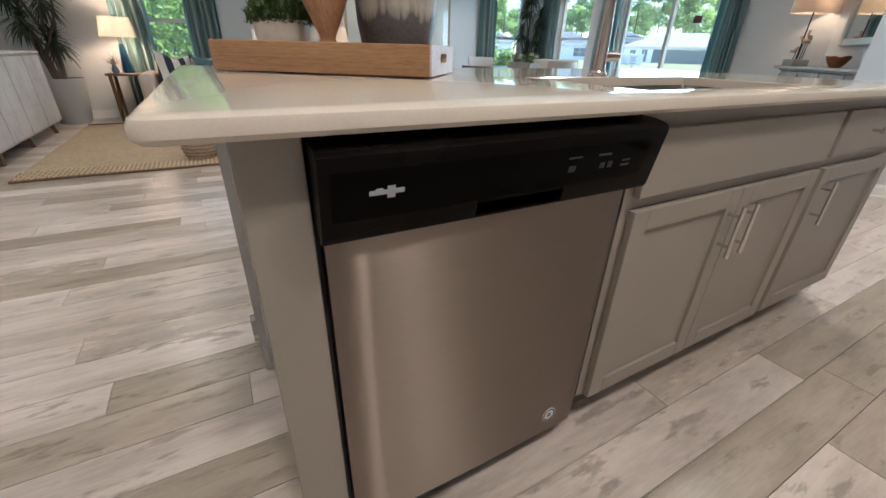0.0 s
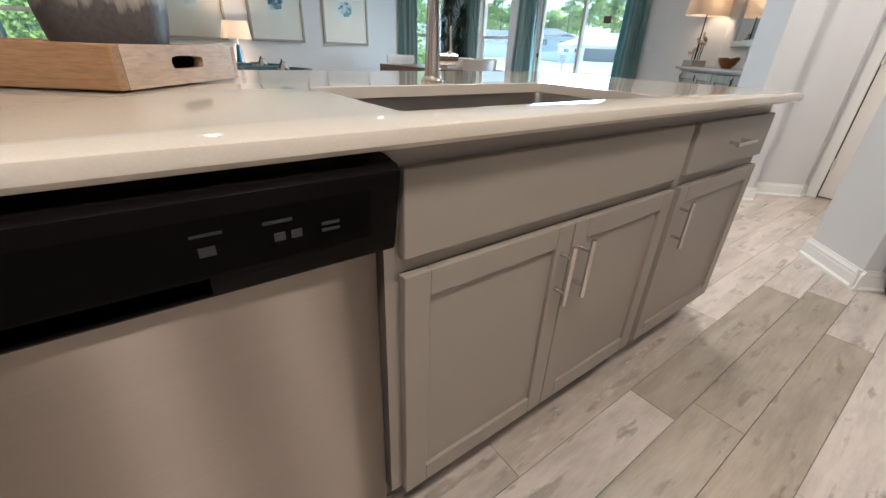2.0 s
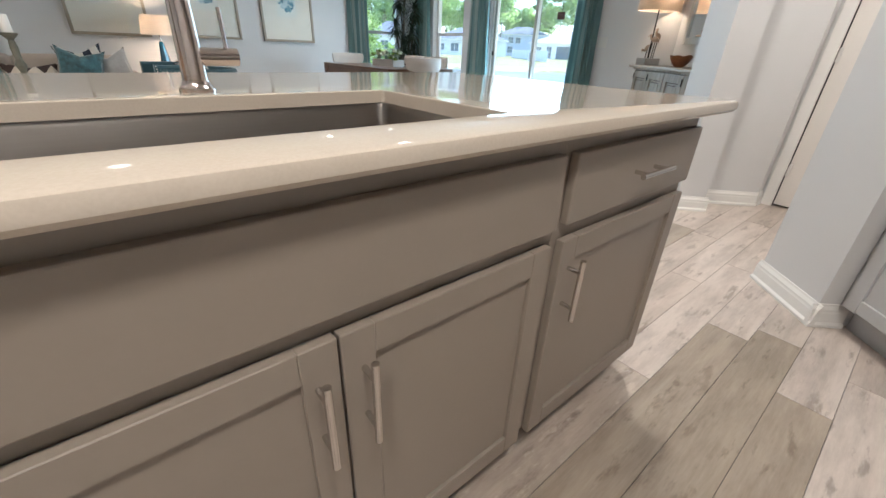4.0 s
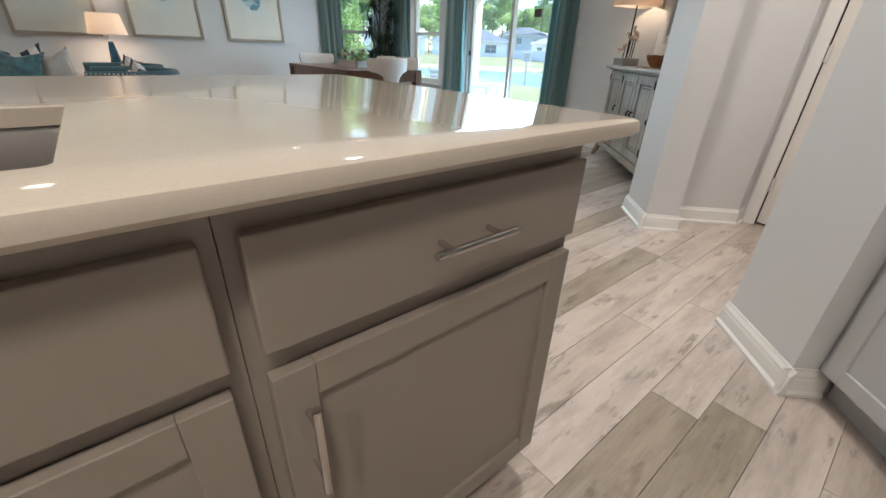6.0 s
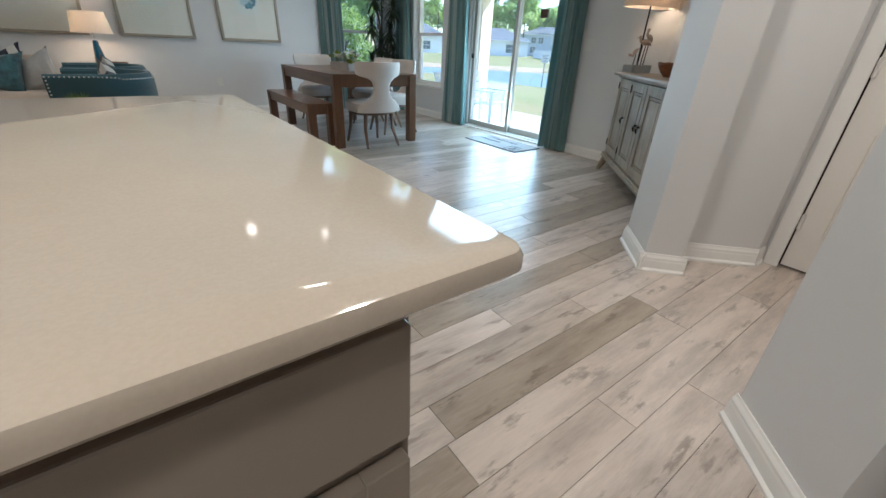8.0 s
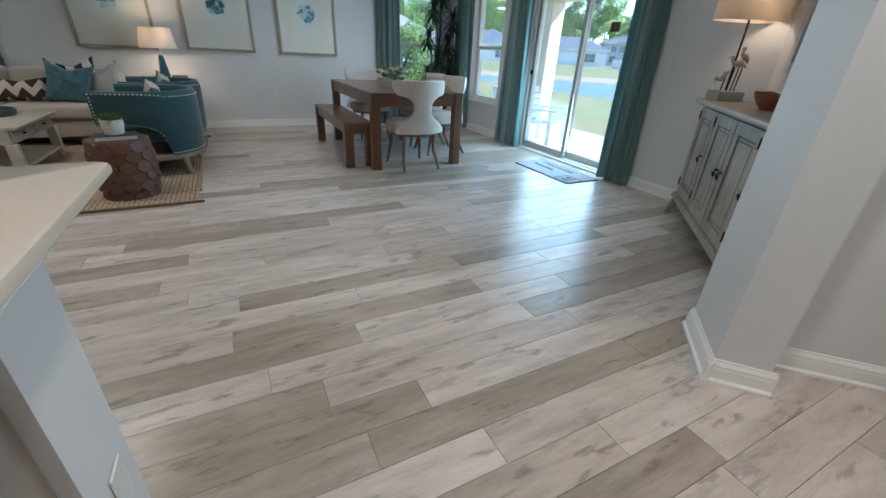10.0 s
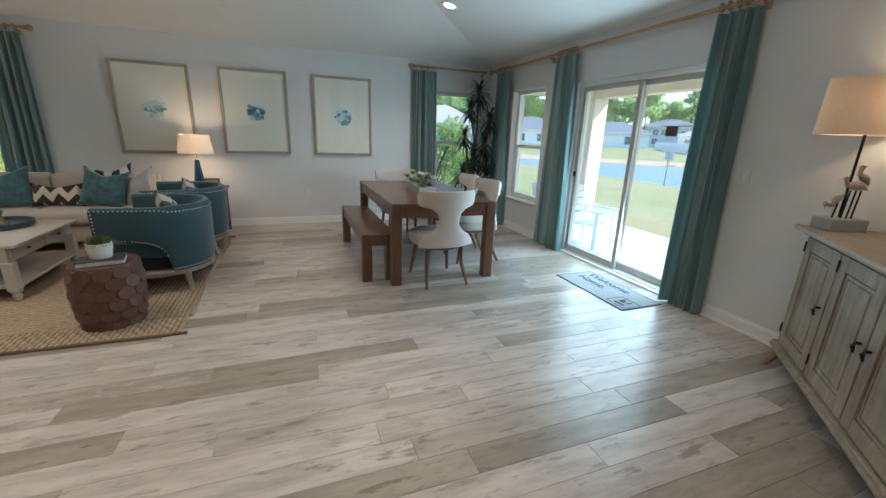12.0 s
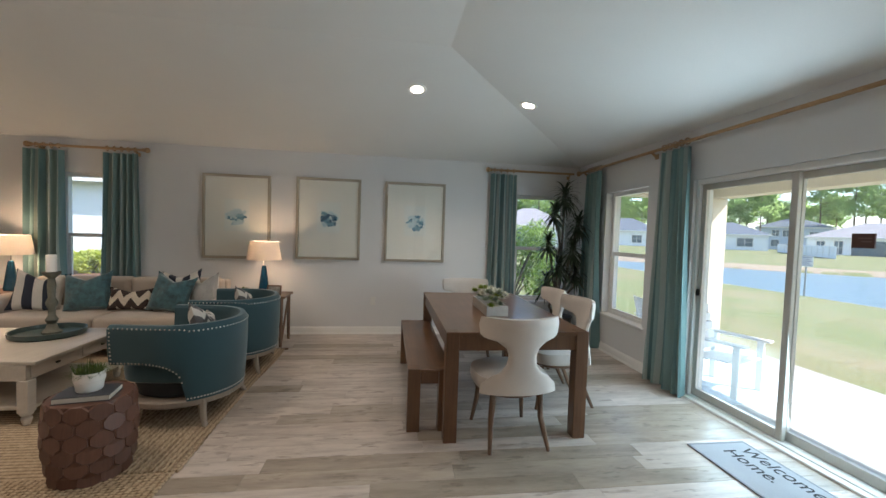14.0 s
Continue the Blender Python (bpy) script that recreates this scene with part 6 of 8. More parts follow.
def sideboard():
    root = thing("sideboard", SB, "weathered grey-green wooden sideboard with four panelled doors", "sideboard")
    L, D = 1.79, 0.375
    bm = B()
    bx(bm, 0.022, L - 0.022, 0.02, D, 0.185, 0.890, 0.003)
    part("body", bm, M_SBW, root, smooth=False)
    bm = B()
    bx(bm, -0.045, L + 0.03, -0.045, D + 0.005, 0.905, 0.932, 0.008, 2)
    part("top", bm, M_SBT, root, smooth=False)
    bm = B()
    bx(bm, 0.02, L - 0.02, -0.012, D, 0.888, 0.905, 0.006, 2)
    part("cornice", bm, M_SBW, root, smooth=False)
    for k, (y, z0, z1) in enumerate(((-0.020, 0.150, 0.168), (-0.010, 0.168, 0.186), (0.004, 0.120, 0.150))):
        bm = B()
        bx(bm, 0.0 if k < 2 else 0.05, L if k < 2 else L - 0.05, y, D, z0, z1, 0.005, 2)
        part("plinth_moulding", bm, M_SBW, root, smooth=False)
    for x, s in ((0.05, -1), (L - 0.05, 1)):
        for y, t in ((0.03, -1), (D - 0.04, 0)):
            bm = B()
            tube(bm, [(x, y, 0.150), (x + s * 0.025, y + t * 0.02, 0.08), (x + s * 0.055, y + t * 0.045, 0.0)], [0.040, 0.030, 0.020], 8)
            part("foot", bm, M_SBT, root)
    w = 0.417
    for i in range(4):
        x0 = 0.062 + i * w
        x1 = x0 + w - 0.010
        z0, z1 = 0.205, 0.880
        bm = B()
        s = 0.072
        for a, b_, c, d in ((x0, x0 + s, z0, z1), (x1 - s, x1, z0, z1), (x0 + s, x1 - s, z1 - s, z1), (x0 + s, x1 - s, z0, z0 + s)):
            bx(bm, a, b_, 0.0, 0.021, c, d, 0.002)
        dr_ = part("door", bm, M_SBW, root, smooth=False)
        bm = B()
        bx(bm, x0 + s, x1 - s, 0.0155, 0.0195, z0 + s, z1 - s)
        part("groove", bm, M_SBD, dr_, "dark rubbed groove", smooth=False)
        bm = B()
        ga, gb = s + 0.008, s + 0.023
        for a, b_, c, d in ((x0 + ga, x0 + gb, z0 + ga, z1 - ga), (x1 - gb, x1 - ga, z0 + ga, z1 - ga), (x0 + gb, x1 - gb, z0 + ga, z0 + gb), (x0 + gb, x1 - gb, z1 - gb, z1 - ga)):
            bx(bm, a, b_, 0.007, 0.0155, c, d)
        part("panel_moulding", bm, M_SBW, dr_, smooth=False)
        bm = B()
        bx(bm, x0 + s + 0.028, x1 - s - 0.028, 0.005, 0.017, z0 + s + 0.028, z1 - s - 0.028, 0.006, 2)
        part("raised_panel", bm, M_SBW, dr_, smooth=False)
        bm = B()
        kx = x1 - 0.036 if i < 2 else x0 + 0.036
        rod(bm, (kx, 0.0, 0.575), (kx, -0.020, 0.575), 0.006, 0.008, 8)
        tube(bm, [(kx, -0.020, 0.582), (kx, -0.026, 0.560), (kx, -0.018, 0.530)], [0.007, 0.009, 0.005], 8)
        part("knob", bm, M_IRON, dr_, "dark iron drop pull")
        hx = x0 + 0.004 if i < 2 else x1 - 0.004
        for z in (0.27, 0.79):
            bm = B()
            rod(bm, (hx, -0.004, z), (hx, -0.004, z + 0.06), 0.005, 0.005, 8)
            part("hinge", bm, M_IRON, dr_)
        if i < 3:
            bm = B()
            bx(bm, x1 + 0.001, x1 + 0.009, 0.010, 0.0195, z0, z1)
            part("door_gap", bm, M_SBD, root, smooth=False)
    return root


sideboard()
M_SHADE = shade_mat("linen_shade", (0.72, 0.64, 0.55), 0.45)
M_SHADEW = shade_mat("white_linen_shade", (0.80, 0.74, 0.67), 0.32)


def bulb(m, z, power, parent, r=0.03):
    bm = B()
    bmesh.ops.create_uvsphere(bm, u_segments=14, v_segments=10, radius=r, matrix=Matrix.Translation((0, 0, z)))
    part("bulb", bm, M_BULB, parent, "glowing warm bulb")
    w = (m @ Matrix.Translation((0, 0, z - r - 0.012))).translation
    lamp("bulb_light", "POINT", Matrix.Translation(w), power * LAMP, (1.0, 0.70, 0.43), radius=0.03)
    w = (m @ Matrix.Translation((0, 0, z + r + 0.012))).translation
    lamp("bulb_light", "POINT", Matrix.Translation(w), power * LAMP, (1.0, 0.70, 0.43), radius=0.03)


def bird_lamp():
    m = pose(6.114, 2.660, 0.932, 0, 0, -20)
    root = thing("table_lamp", m, "table lamp with wading-bird figures and an oval linen shade, lit", "lamp")
    bm = B()
    bx(bm, -0.105, 0.105, -0.066, 0.066, 0, 0.068, 0.004)
    part("base", bm, plain("weathered_block", (0.40, 0.39, 0.36), 0.75, var=0.12), root, smooth=False)
    bm = B()
    rod(bm, (0, 0.01, 0.07), (0, 0.01, 0.60), 0.007, 0.007, 10)
    part("pole", bm, M_IRON, root)
    for x in (-0.062, -0.012, 0.020, 0.048):
        bm = B()
        rod(bm, (x, -0.01, 0.06), (x + 0.010, -0.01, 0.225 if x > -0.05 else 0.165), 0.0045, 0.0045, 8)
        part("bird_leg", bm, M_IRON, root)
    bone = plain("bleached_wood", (0.46, 0.36, 0.29), 0.7, var=0.18)

    def bird(x, z, s, tilt):
        bm = B()
        pts_ = []
        for k in range(9):
            t = k / 8
            pts_.append((s * (-0.09 + 0.18 * t), 0, 0.012 * math.sin(math.pi * t) - 0.012 * t))
        tube(bm, pts_, [s * q for q in (0.008, 0.026, 0.038, 0.042, 0.040, 0.033, 0.024, 0.013, 0.004)], 10)
        tube(bm, [(-s * 0.085, 0, 0.0), (-s * 0.115, 0, 0.025), (-s * 0.125, 0, 0.050)], [0.012, 0.010, 0.012], 8)
        rod(bm, (-s * 0.13, 0, 0.05), (-s * 0.185, 0, 0.02), 0.005, 0.001, 6)
        o_ = part("bird_figure", bm, bone, root, "carved pale wooden bird figure")
        o_.matrix_local = pose(x, -0.012, z, 0, tilt, 0)
    bird(0.03, 0.245, 0.66, 4)
    bird(-0.058, 0.175, 0.45, -60)
    bird(0.055, 0.285, 0.5, 30)
    bm = B()
    n_ = 48
    lo, hi, li, hi2 = [], [], [], []
    for i in range(n_):
        a = 2 * math.pi * i / n_
        c, s = math.cos(a), math.sin(a)
        e = (abs(c) ** 2.6 + abs(s) ** 2.6) ** (-1 / 2.6)
        x, y = 0.262 * e * c, 0.118 * e * s
        lo.append(bm.verts.new((x, y, 0.520)))
        hi.append(bm.verts.new((x * 0.95, y * 0.95, 0.800)))
        li.append(bm.verts.new((x * 0.985, y * 0.975, 0.520)))
        hi2.append(bm.verts.new((x * 0.935, y * 0.925, 0.800)))
    for i in range(n_):
        j = (i + 1) % n_
        bm.faces.new((lo[i], lo[j], hi[j], hi[i]))
        bm.faces.new((li[j], li[i], hi2[i], hi2[j]))
        bm.faces.new((lo[j], lo[i], li[i], li[j]))
        bm.faces.new((hi[i], hi[j], hi2[j], hi2[i]))
    part("shade", bm, M_SHADE, root, "oval beige linen shade")
    bulb(m, 0.665, 1.2, root)


bird_lamp()


def bowl():
    m = SB @ pose(0.70, 0.19, 0.932)
    bm = B()
    n_ = 36
    prof = [(0.0, 0.010), (0.055, 0.004), (0.062, 0.0), (0.070, 0.004), (0.115, 0.040), (0.150, 0.085), (0.158, 0.105)]
    inn = [(0.150, 0.104), (0.140, 0.085), (0.105, 0.046), (0.06, 0.018), (0.0, 0.014)]
    rings = []
    for r, z in prof[2:] + inn[:-1]:
        ring = []
        for i in range(n_):
            a = 2 * math.pi * i / n_
            k = 1 + 0.05 * math.sin(2 * a + 0.4) + 0.03 * math.sin(3 * a)
            zz = z + (0.010 * math.sin(2 * a + 1.0) + 0.005 * math.sin(5 * a)) * (z / 0.105) ** 2
            ring.append(bm.verts.new((0.66 * r * k * math.cos(a), 0.60 * r * k * math.sin(a), 0.92 * zz)))
        rings.append(ring)
    for a, b_ in zip(rings, rings[1:]):
        for i in range(n_):
            bm.faces.new((a[i], a[(i + 1) % n_], b_[(i + 1) % n_], b_[i]))
    bm.faces.new(list(reversed(rings[0])))
    bm.faces.new(rings[-1])
    single("wooden_bowl", bm, wood("red_root_wood", (0.34, 0.13, 0.05), (0.14, 0.045, 0.018), 0.35, axis=0), "polished reddish root-wood bowl with an uneven rim", "bowl", m)


bowl()
mir = thing("wall_mirror", SB @ pose(0.70, 0.398, 1.60), "wall mirror in a wide pale silvery frame", "mirror")
for a, b_, c, d in ((-0.50, -0.435, -0.46, 0.46), (0.435, 0.50, -0.46, 0.46), (-0.435, 0.435, 0.395, 0.46), (-0.435, 0.435, -0.46, -0.395)):
    bm = B()
    bx(bm, a, b_, -0.030, -0.002, c, d, 0.006, 2)
    part("frame_rail", bm, plain("silver_leaf", (0.56, 0.57, 0.55), 0.4, metal=0.35, var=0.08), mir, smooth=False)
mm_, nt, b = nodes_of("mirror_glass")
b.inputs["Base Color"].default_value = (0.80, 0.84, 0.84, 1)
b.inputs["Metallic"].default_value, b.inputs["Roughness"].default_value = 1.0, 0.03
bm = B()
bx(bm, -0.44, 0.44, -0.014, -0.004, -0.40, 0.40)
part("mirror_plate", bm, mm_, mir, smooth=False)

# ---------------------------------------------------------------- tray, pots and vase on the worktop
TR = pose(0.632, 1.135, CT, 0, 0, 142)


def knotty(name, light, dark, rough, axis):
    """Glued wood staves, each with its own tone, wavy grain and a few dark knots."""
    m, nt, b = nodes_of(name)
    s_ = [26.0, 26.0, 26.0]
    s_[axis] = 3.2
    warp = noise_tex(nt, coords(nt, tuple(x * 0.42 for x in s_)), 1.0, 3)
    w = nt.nodes.new("ShaderNodeTexWave")
    w.wave_type, w.bands_direction = "BANDS", "ZYX"[axis]
    w.inputs["Scale"].default_value, w.inputs["Distortion"].default_value = 1.1, 9.0
    w.inputs["Detail"].default_value, w.inputs["Detail Scale"].default_value = 4.0, 1.4
    nt.links.new(coords(nt, tuple(s_)), w.inputs["Vector"])
    fine = noise_tex(nt, coords(nt, tuple(x * 9 for x in s_)), 1.0, 4)
    col = ramp(nt, w.outputs["Fac"], [(0.05, tuple(x * 0.62 + y * 0.38 for x, y in zip(light, dark))), (0.6, light)])
    col = mixc(nt, 0.45, col, ramp(nt, warp, [(0.36, dark), (0.56, light)]))
    col = mixc(nt, 0.30, col, ramp(nt, fine, [(0.35, dark), (0.60, light)]))
    nt.links.new(col, b.inputs["Base Color"])
    b.inputs["Roughness"].default_value = rough
    bump(nt, b, fine, 0.10, 0.0004)
    return m


def tray():
    """Local x along the tray's long front board, y along its short end with the handle slot."""
    root = thing("wooden_tray", TR, "rectangular acacia wood tray with cut-out handles on the worktop", "tray")
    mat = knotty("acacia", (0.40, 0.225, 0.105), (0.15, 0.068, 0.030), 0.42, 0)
    # same wood, paler: the light falling on the end boards is in this colour
    mat2 = knotty("acacia_lit_end", (0.54, 0.39, 0.27), (0.30, 0.18, 0.11), 0.42, 1)
    L, D, H_ = 0.574, 0.40, 0.075
    bm = B()
    bx(bm, 0.0205, L - 0.0205, -D + 0.0205, -0.0205, 0.056, 0.067)
    part("bottom", bm, mat, root, smooth=False)
    for y0, y1 in ((-0.020, 0.0), (-D, -D + 0.020)):
        bm = B()
        bx(bm, 0.0, L, y0, y1, 0.004, H_, 0.003, 2)
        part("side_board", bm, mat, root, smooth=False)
    for x0, x1 in ((0.0, 0.020), (L - 0.020, L)):
        bm = B()
        ya, yb, zm, hw, hr = -D + 0.0205, -0.0205, 0.044, 0.042, 0.012      # a slot with round ends through the board
        zt = [math.atan2(z_ - zm, y_ + D / 2) for y_ in (ya, yb) for z_ in (0.004, H_)]
        ang = sorted([-math.pi + 2 * math.pi * i / 36 for i in range(36)] + zt)
        rings = []
        for x_ in (x0, x1):
            inner, outer = [], []
            for a in ang:
                c, s_ = math.cos(a), math.sin(a)
                k = min((abs((yb if c > 0 else ya) + D / 2) / abs(c)) if abs(c) > 1e-9 else 9, ((H_ - zm) if s_ > 0 else (zm - 0.004)) / abs(s_) if abs(s_) > 1e-9 else 9)
                outer.append(bm.verts.new((x_, -D / 2 + k * c, zm + k * s_)))
                q = min(hr / abs(s_) if abs(s_) > 1e-9 else 9, 9)
                if q * abs(c) > hw:      # the half-round end of the slot
                    q = hw * abs(c) + math.sqrt(max(0.0, hr * hr - (hw * s_) ** 2))
                inner.append(bm.verts.new((x_, -D / 2 + q * c, zm + q * s_)))
            rings.append((inner, outer))
        (i0, o0), (i1, o1) = rings
        n_ = len(ang)
        for i in range(n_):
            j = (i + 1) % n_
            for f_ in ((i0[i], i0[j], o0[j], o0[i]), (o1[i], o1[j], i1[j], i1[i]), (i1[i], i1[j], i0[j], i0[i]), (o0[i], o0[j], o1[j], o1[i])):
                bm.faces.new(f_)
        bmesh.ops.recalc_face_normals(bm, faces=bm.faces)
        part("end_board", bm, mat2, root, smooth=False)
    return root


tray()


def tuft(vs, fs, rg, rad, n_, L, z, wid=0.006):
    for _ in range(n_):
        a, r = rg.uniform(0, 6.28), rad * math.sqrt(rg.random())
        el = rg.uniform(0.5, 1.5)
        b_ = rg.uniform(0, 6.28)
        blade(vs, fs, (r * math.cos(a), r * math.sin(a), z), (math.cos(b_) * math.cos(el), math.sin(b_) * math.cos(el), math.sin(el)), L * rg.uniform(0.6, 1.2), wid, 0.8, 3)


M_GRASSP = leaf_mat("box_greenery", (0.03, 0.06, 0.012), (0.11, 0.16, 0.03), 0.6, 0.12)
M_CERAM = plain("white_ceramic", (0.74, 0.70, 0.64), 0.35, var=0.03, bmp=0.03)


def grass_pot(m, r, h, L, n_, label, seed, rim=True):
    root = thing("potted_grass", m, label, "houseplant", "potted greenery")
    bm = B()
    k = 0.80
    prof = [(0.0, 0.0), (r * k, 0.0), (r * (k + 0.05), 0.006)] + ([(r * 0.93, h * 0.48), (r * 0.93, h * 0.52), (r, h * 0.56), (r, h)] if rim else [(r * 0.90, h * 0.10), (r * 0.955, h * 0.3), (r, h)]) + [(r * 0.93, h), (r * 0.90, h * 0.82), (0.0, h * 0.82)]
    lathe(bm, prof, 34)
    part("pot", bm, M_CERAM, root)
    vs, fs = [], []
    if rim:
        tuft(vs, fs, random.Random(seed), r * 0.88, n_, L, h * 0.82, 0.007)
    else:
        rg_ = random.Random(seed)
        for _ in range(n_):
            a, e, k_ = rg_.uniform(0, 6.28), math.asin(rg_.uniform(-0.1, 1)), rg_.uniform(0.75, 1.06)
            q_ = (r * 1.12 * k_ * math.cos(a) * math.cos(e), r * 1.12 * k_ * math.sin(a) * math.cos(e), h * 0.95 + L * k_ * math.sin(e))
            b_, e2 = rg_.uniform(0, 6.28), rg_.uniform(-0.3, 1.4)
            blade(vs, fs, q_, (math.cos(b_) * math.cos(e2), math.sin(b_) * math.cos(e2), math.sin(e2)), rg_.uniform(0.012, 0.024), 0.008, 0.3, 2)
    leafy("greenery", vs, fs, M_GRASSP, root)


grass_pot(TR @ pose(0.424, -0.105, 0.068), 0.072, 0.056, 0.075, 2600, "white ceramic pot of clipped greenery on the tray", 3, False)


def vase(m, prof, mat, label, name="vase", seg=40, smooth=True):
    bm = B()
    lathe(bm, prof, seg)
    return single(name, bm, mat, label, "vase", m)


M_VWOOD = knotty("turned_root_wood", (0.34, 0.175, 0.080), (0.13, 0.055, 0.026), 0.30, 2)
vase(TR @ pose(0.270, -0.042, 0.068), [(0.0, 0.0), (0.022, 0.0), (0.024, 0.004), (0.0195, 0.012), (0.021, 0.022), (0.027, 0.036), (0.036, 0.056), (0.048, 0.083), (0.062, 0.120), (0.070, 0.160), (0.062, 0.205), (0.045, 0.24), (0.034, 0.262), (0.038, 0.28), (0.030, 0.28), (0.027, 0.262), (0.0, 0.25)], M_VWOOD, "tall turned brown root-wood vase on the tray", "wooden_vase")


def glazed():
    m, nt, b = nodes_of("streaked_charcoal_glaze")
    v = coords(nt, (1, 1, 0.13))
    v2 = coords(nt)
    a, f = noise_tex(nt, v, 34, 4, 0.6), noise_tex(nt, v2, 120, 3)
    sp = nt.nodes.new("ShaderNodeSeparateXYZ")
    tc = nt.nodes.new("ShaderNodeTexCoord")
    nt.links.new(tc.outputs["Object"], sp.inputs[0])
    hgt = nt.nodes.new("ShaderNodeMapRange")
    hgt.inputs[1].default_value, hgt.inputs[2].default_value = 0.005, 0.085
    nt.links.new(sp.outputs[2], hgt.inputs[0])
    ad = nt.nodes.new("ShaderNodeMath")
    ad.operation = "MULTIPLY"
    nt.links.new(a, ad.inputs[0])
    nt.links.new(hgt.outputs[0], ad.inputs[1])
    col = ramp(nt, ad.outputs[0], [(0.0, (0.055, 0.05, 0.05)), (0.36, (0.07, 0.062, 0.058)), (0.42, (0.26, 0.23, 0.20)), (0.56, (0.44, 0.40, 0.34))])
    nt.links.new(mixc(nt, 0.25, col, ramp(nt, f, [(0.3, (0.05, 0.045, 0.045)), (0.7, (0.16, 0.15, 0.145))])), b.inputs["Base Color"])
    b.inputs["Roughness"].default_value = 0.45
    bump(nt, b, f, 0.3, 0.002)
    return m


vase(TR @ pose(0.128, -0.175, 0.068) @ Matrix.Scale(1.06, 4), [(0.0, 0.0), (0.082, 0.0), (0.090, 0.006), (0.098, 0.05), (0.104, 0.13), (0.103, 0.19), (0.092, 0.235), (0.070, 0.26), (0.062, 0.275), (0.068, 0.29), (0.056, 0.29), (0.052, 0.27), (0.0, 0.25)], glazed(), "dark charcoal ceramic vase with a streaked glaze on the tray", "ceramic_vase")

# ---------------------------------------------------------------- living room
# braided jute rug


def jute(name, ax):
    m, nt, b = nodes_of(name)
    v = coords(nt)
    wv = nt.nodes.new("ShaderNodeTexWave")
    wv.inputs["Scale"].default_value = 9.5
    wv.inputs["Distortion"].default_value = 1.2
    wv.inputs["Detail"].default_value = 3
    wv.bands_direction = ax
    nt.links.new(v, wv.inputs["Vector"])
    a, f = noise_tex(nt, v, 55, 4, 0.7), noise_tex(nt, v, 3, 3)
    col = ramp(nt, a, [(0.30, (0.10, 0.065, 0.038)), (0.5, (0.37, 0.275, 0.18)), (0.68, (0.66, 0.55, 0.41))])
    col = mixc(nt, 0.5, col, ramp(nt, wv.outputs["Fac"], [(0.1, (0.10, 0.068, 0.042)), (0.6, (0.54, 0.43, 0.30))]))
    col = mixc(nt, 0.25, col, ramp(nt, f, [(0.3, (0.30, 0.215, 0.14)), (0.7, (0.45, 0.35, 0.24))]))
    nt.links.new(col, b.inputs["Base Color"])
    b.inputs["Roughness"].default_value = 0.95
    b.inputs["Specular IOR Level"].default_value = 0.1
    bump(nt, b, a, 0.8, 0.006)
    return m


rug = thing("jute_rug", pose(0, 0, 0), "braided natural jute rug under the seating group", "rug")
bm = B()
bx(bm, -1.30, 2.405, 4.29, 6.96, 0.001, 0.010, 0.003)
part("backing", bm, jute("jute_weave", "Y"), rug, smooth=False)
# braids along the near edge and the side that the path passes
rg = random.Random(8)
M_BRAID = jute("jute_braid", "X")
bm = B()
for i in range(12):
    y = 4.285 + i * 0.0215
    vs_ = [(x, y + 0.003 * math.sin(x * 7 + i), 0.010 + 0.0035 * math.sin(x * 95 + i * 1.7)) for x in [(-1.30 + k * 0.0165) for k in range(225)]]
    tube(bm, vs_, 0.0100, 5)
part("near_braid", bm, M_BRAID, rug, "braided jute cords")["kind"] = "stuff"
bm = B()
for i in range(30):
    x = 2.405 - i * 0.0225
    n_ = 150
    vs_ = [(x + 0.003 * math.sin(y * 6 + i) + (0.012 * math.sin(y * 3.1) if i == 0 else 0), y, 0.011 + 0.004 * math.sin(y * 90 + i * 2.1)) for y in [4.55 + 2.42 * k / n_ for k in range(n_ + 1)]]
    tube(bm, vs_, 0.0105, 5)
part("side_braid", bm, M_BRAID, rug, "braided jute cords")["kind"] = "stuff"
for y in (4.275, 6.972):
    bm = B()
    tube(bm, [(x, y + 0.004 * math.sin(x * 5), 0.010) for x in [(-1.30 + k * 0.05) for k in range(76)]], 0.011, 6)
    part("bound_edge", bm, plain("dark_jute_binding", (0.16, 0.10, 0.06), 0.95, var=0.2), rug)

# barrel chairs
M_BLUEF = fabric("slate_blue_upholstery", (0.038, 0.080, 0.094), 0.08, grain=320)
M_NAIL = plain("pewter_nail", (0.62, 0.60, 0.56), 0.28, metal=1.0, var=0.1, bmp=0)
M_GREYLEG = wood("grey_washed_leg", (0.33, 0.27, 0.215), (0.22, 0.175, 0.135), 0.5, axis=2)


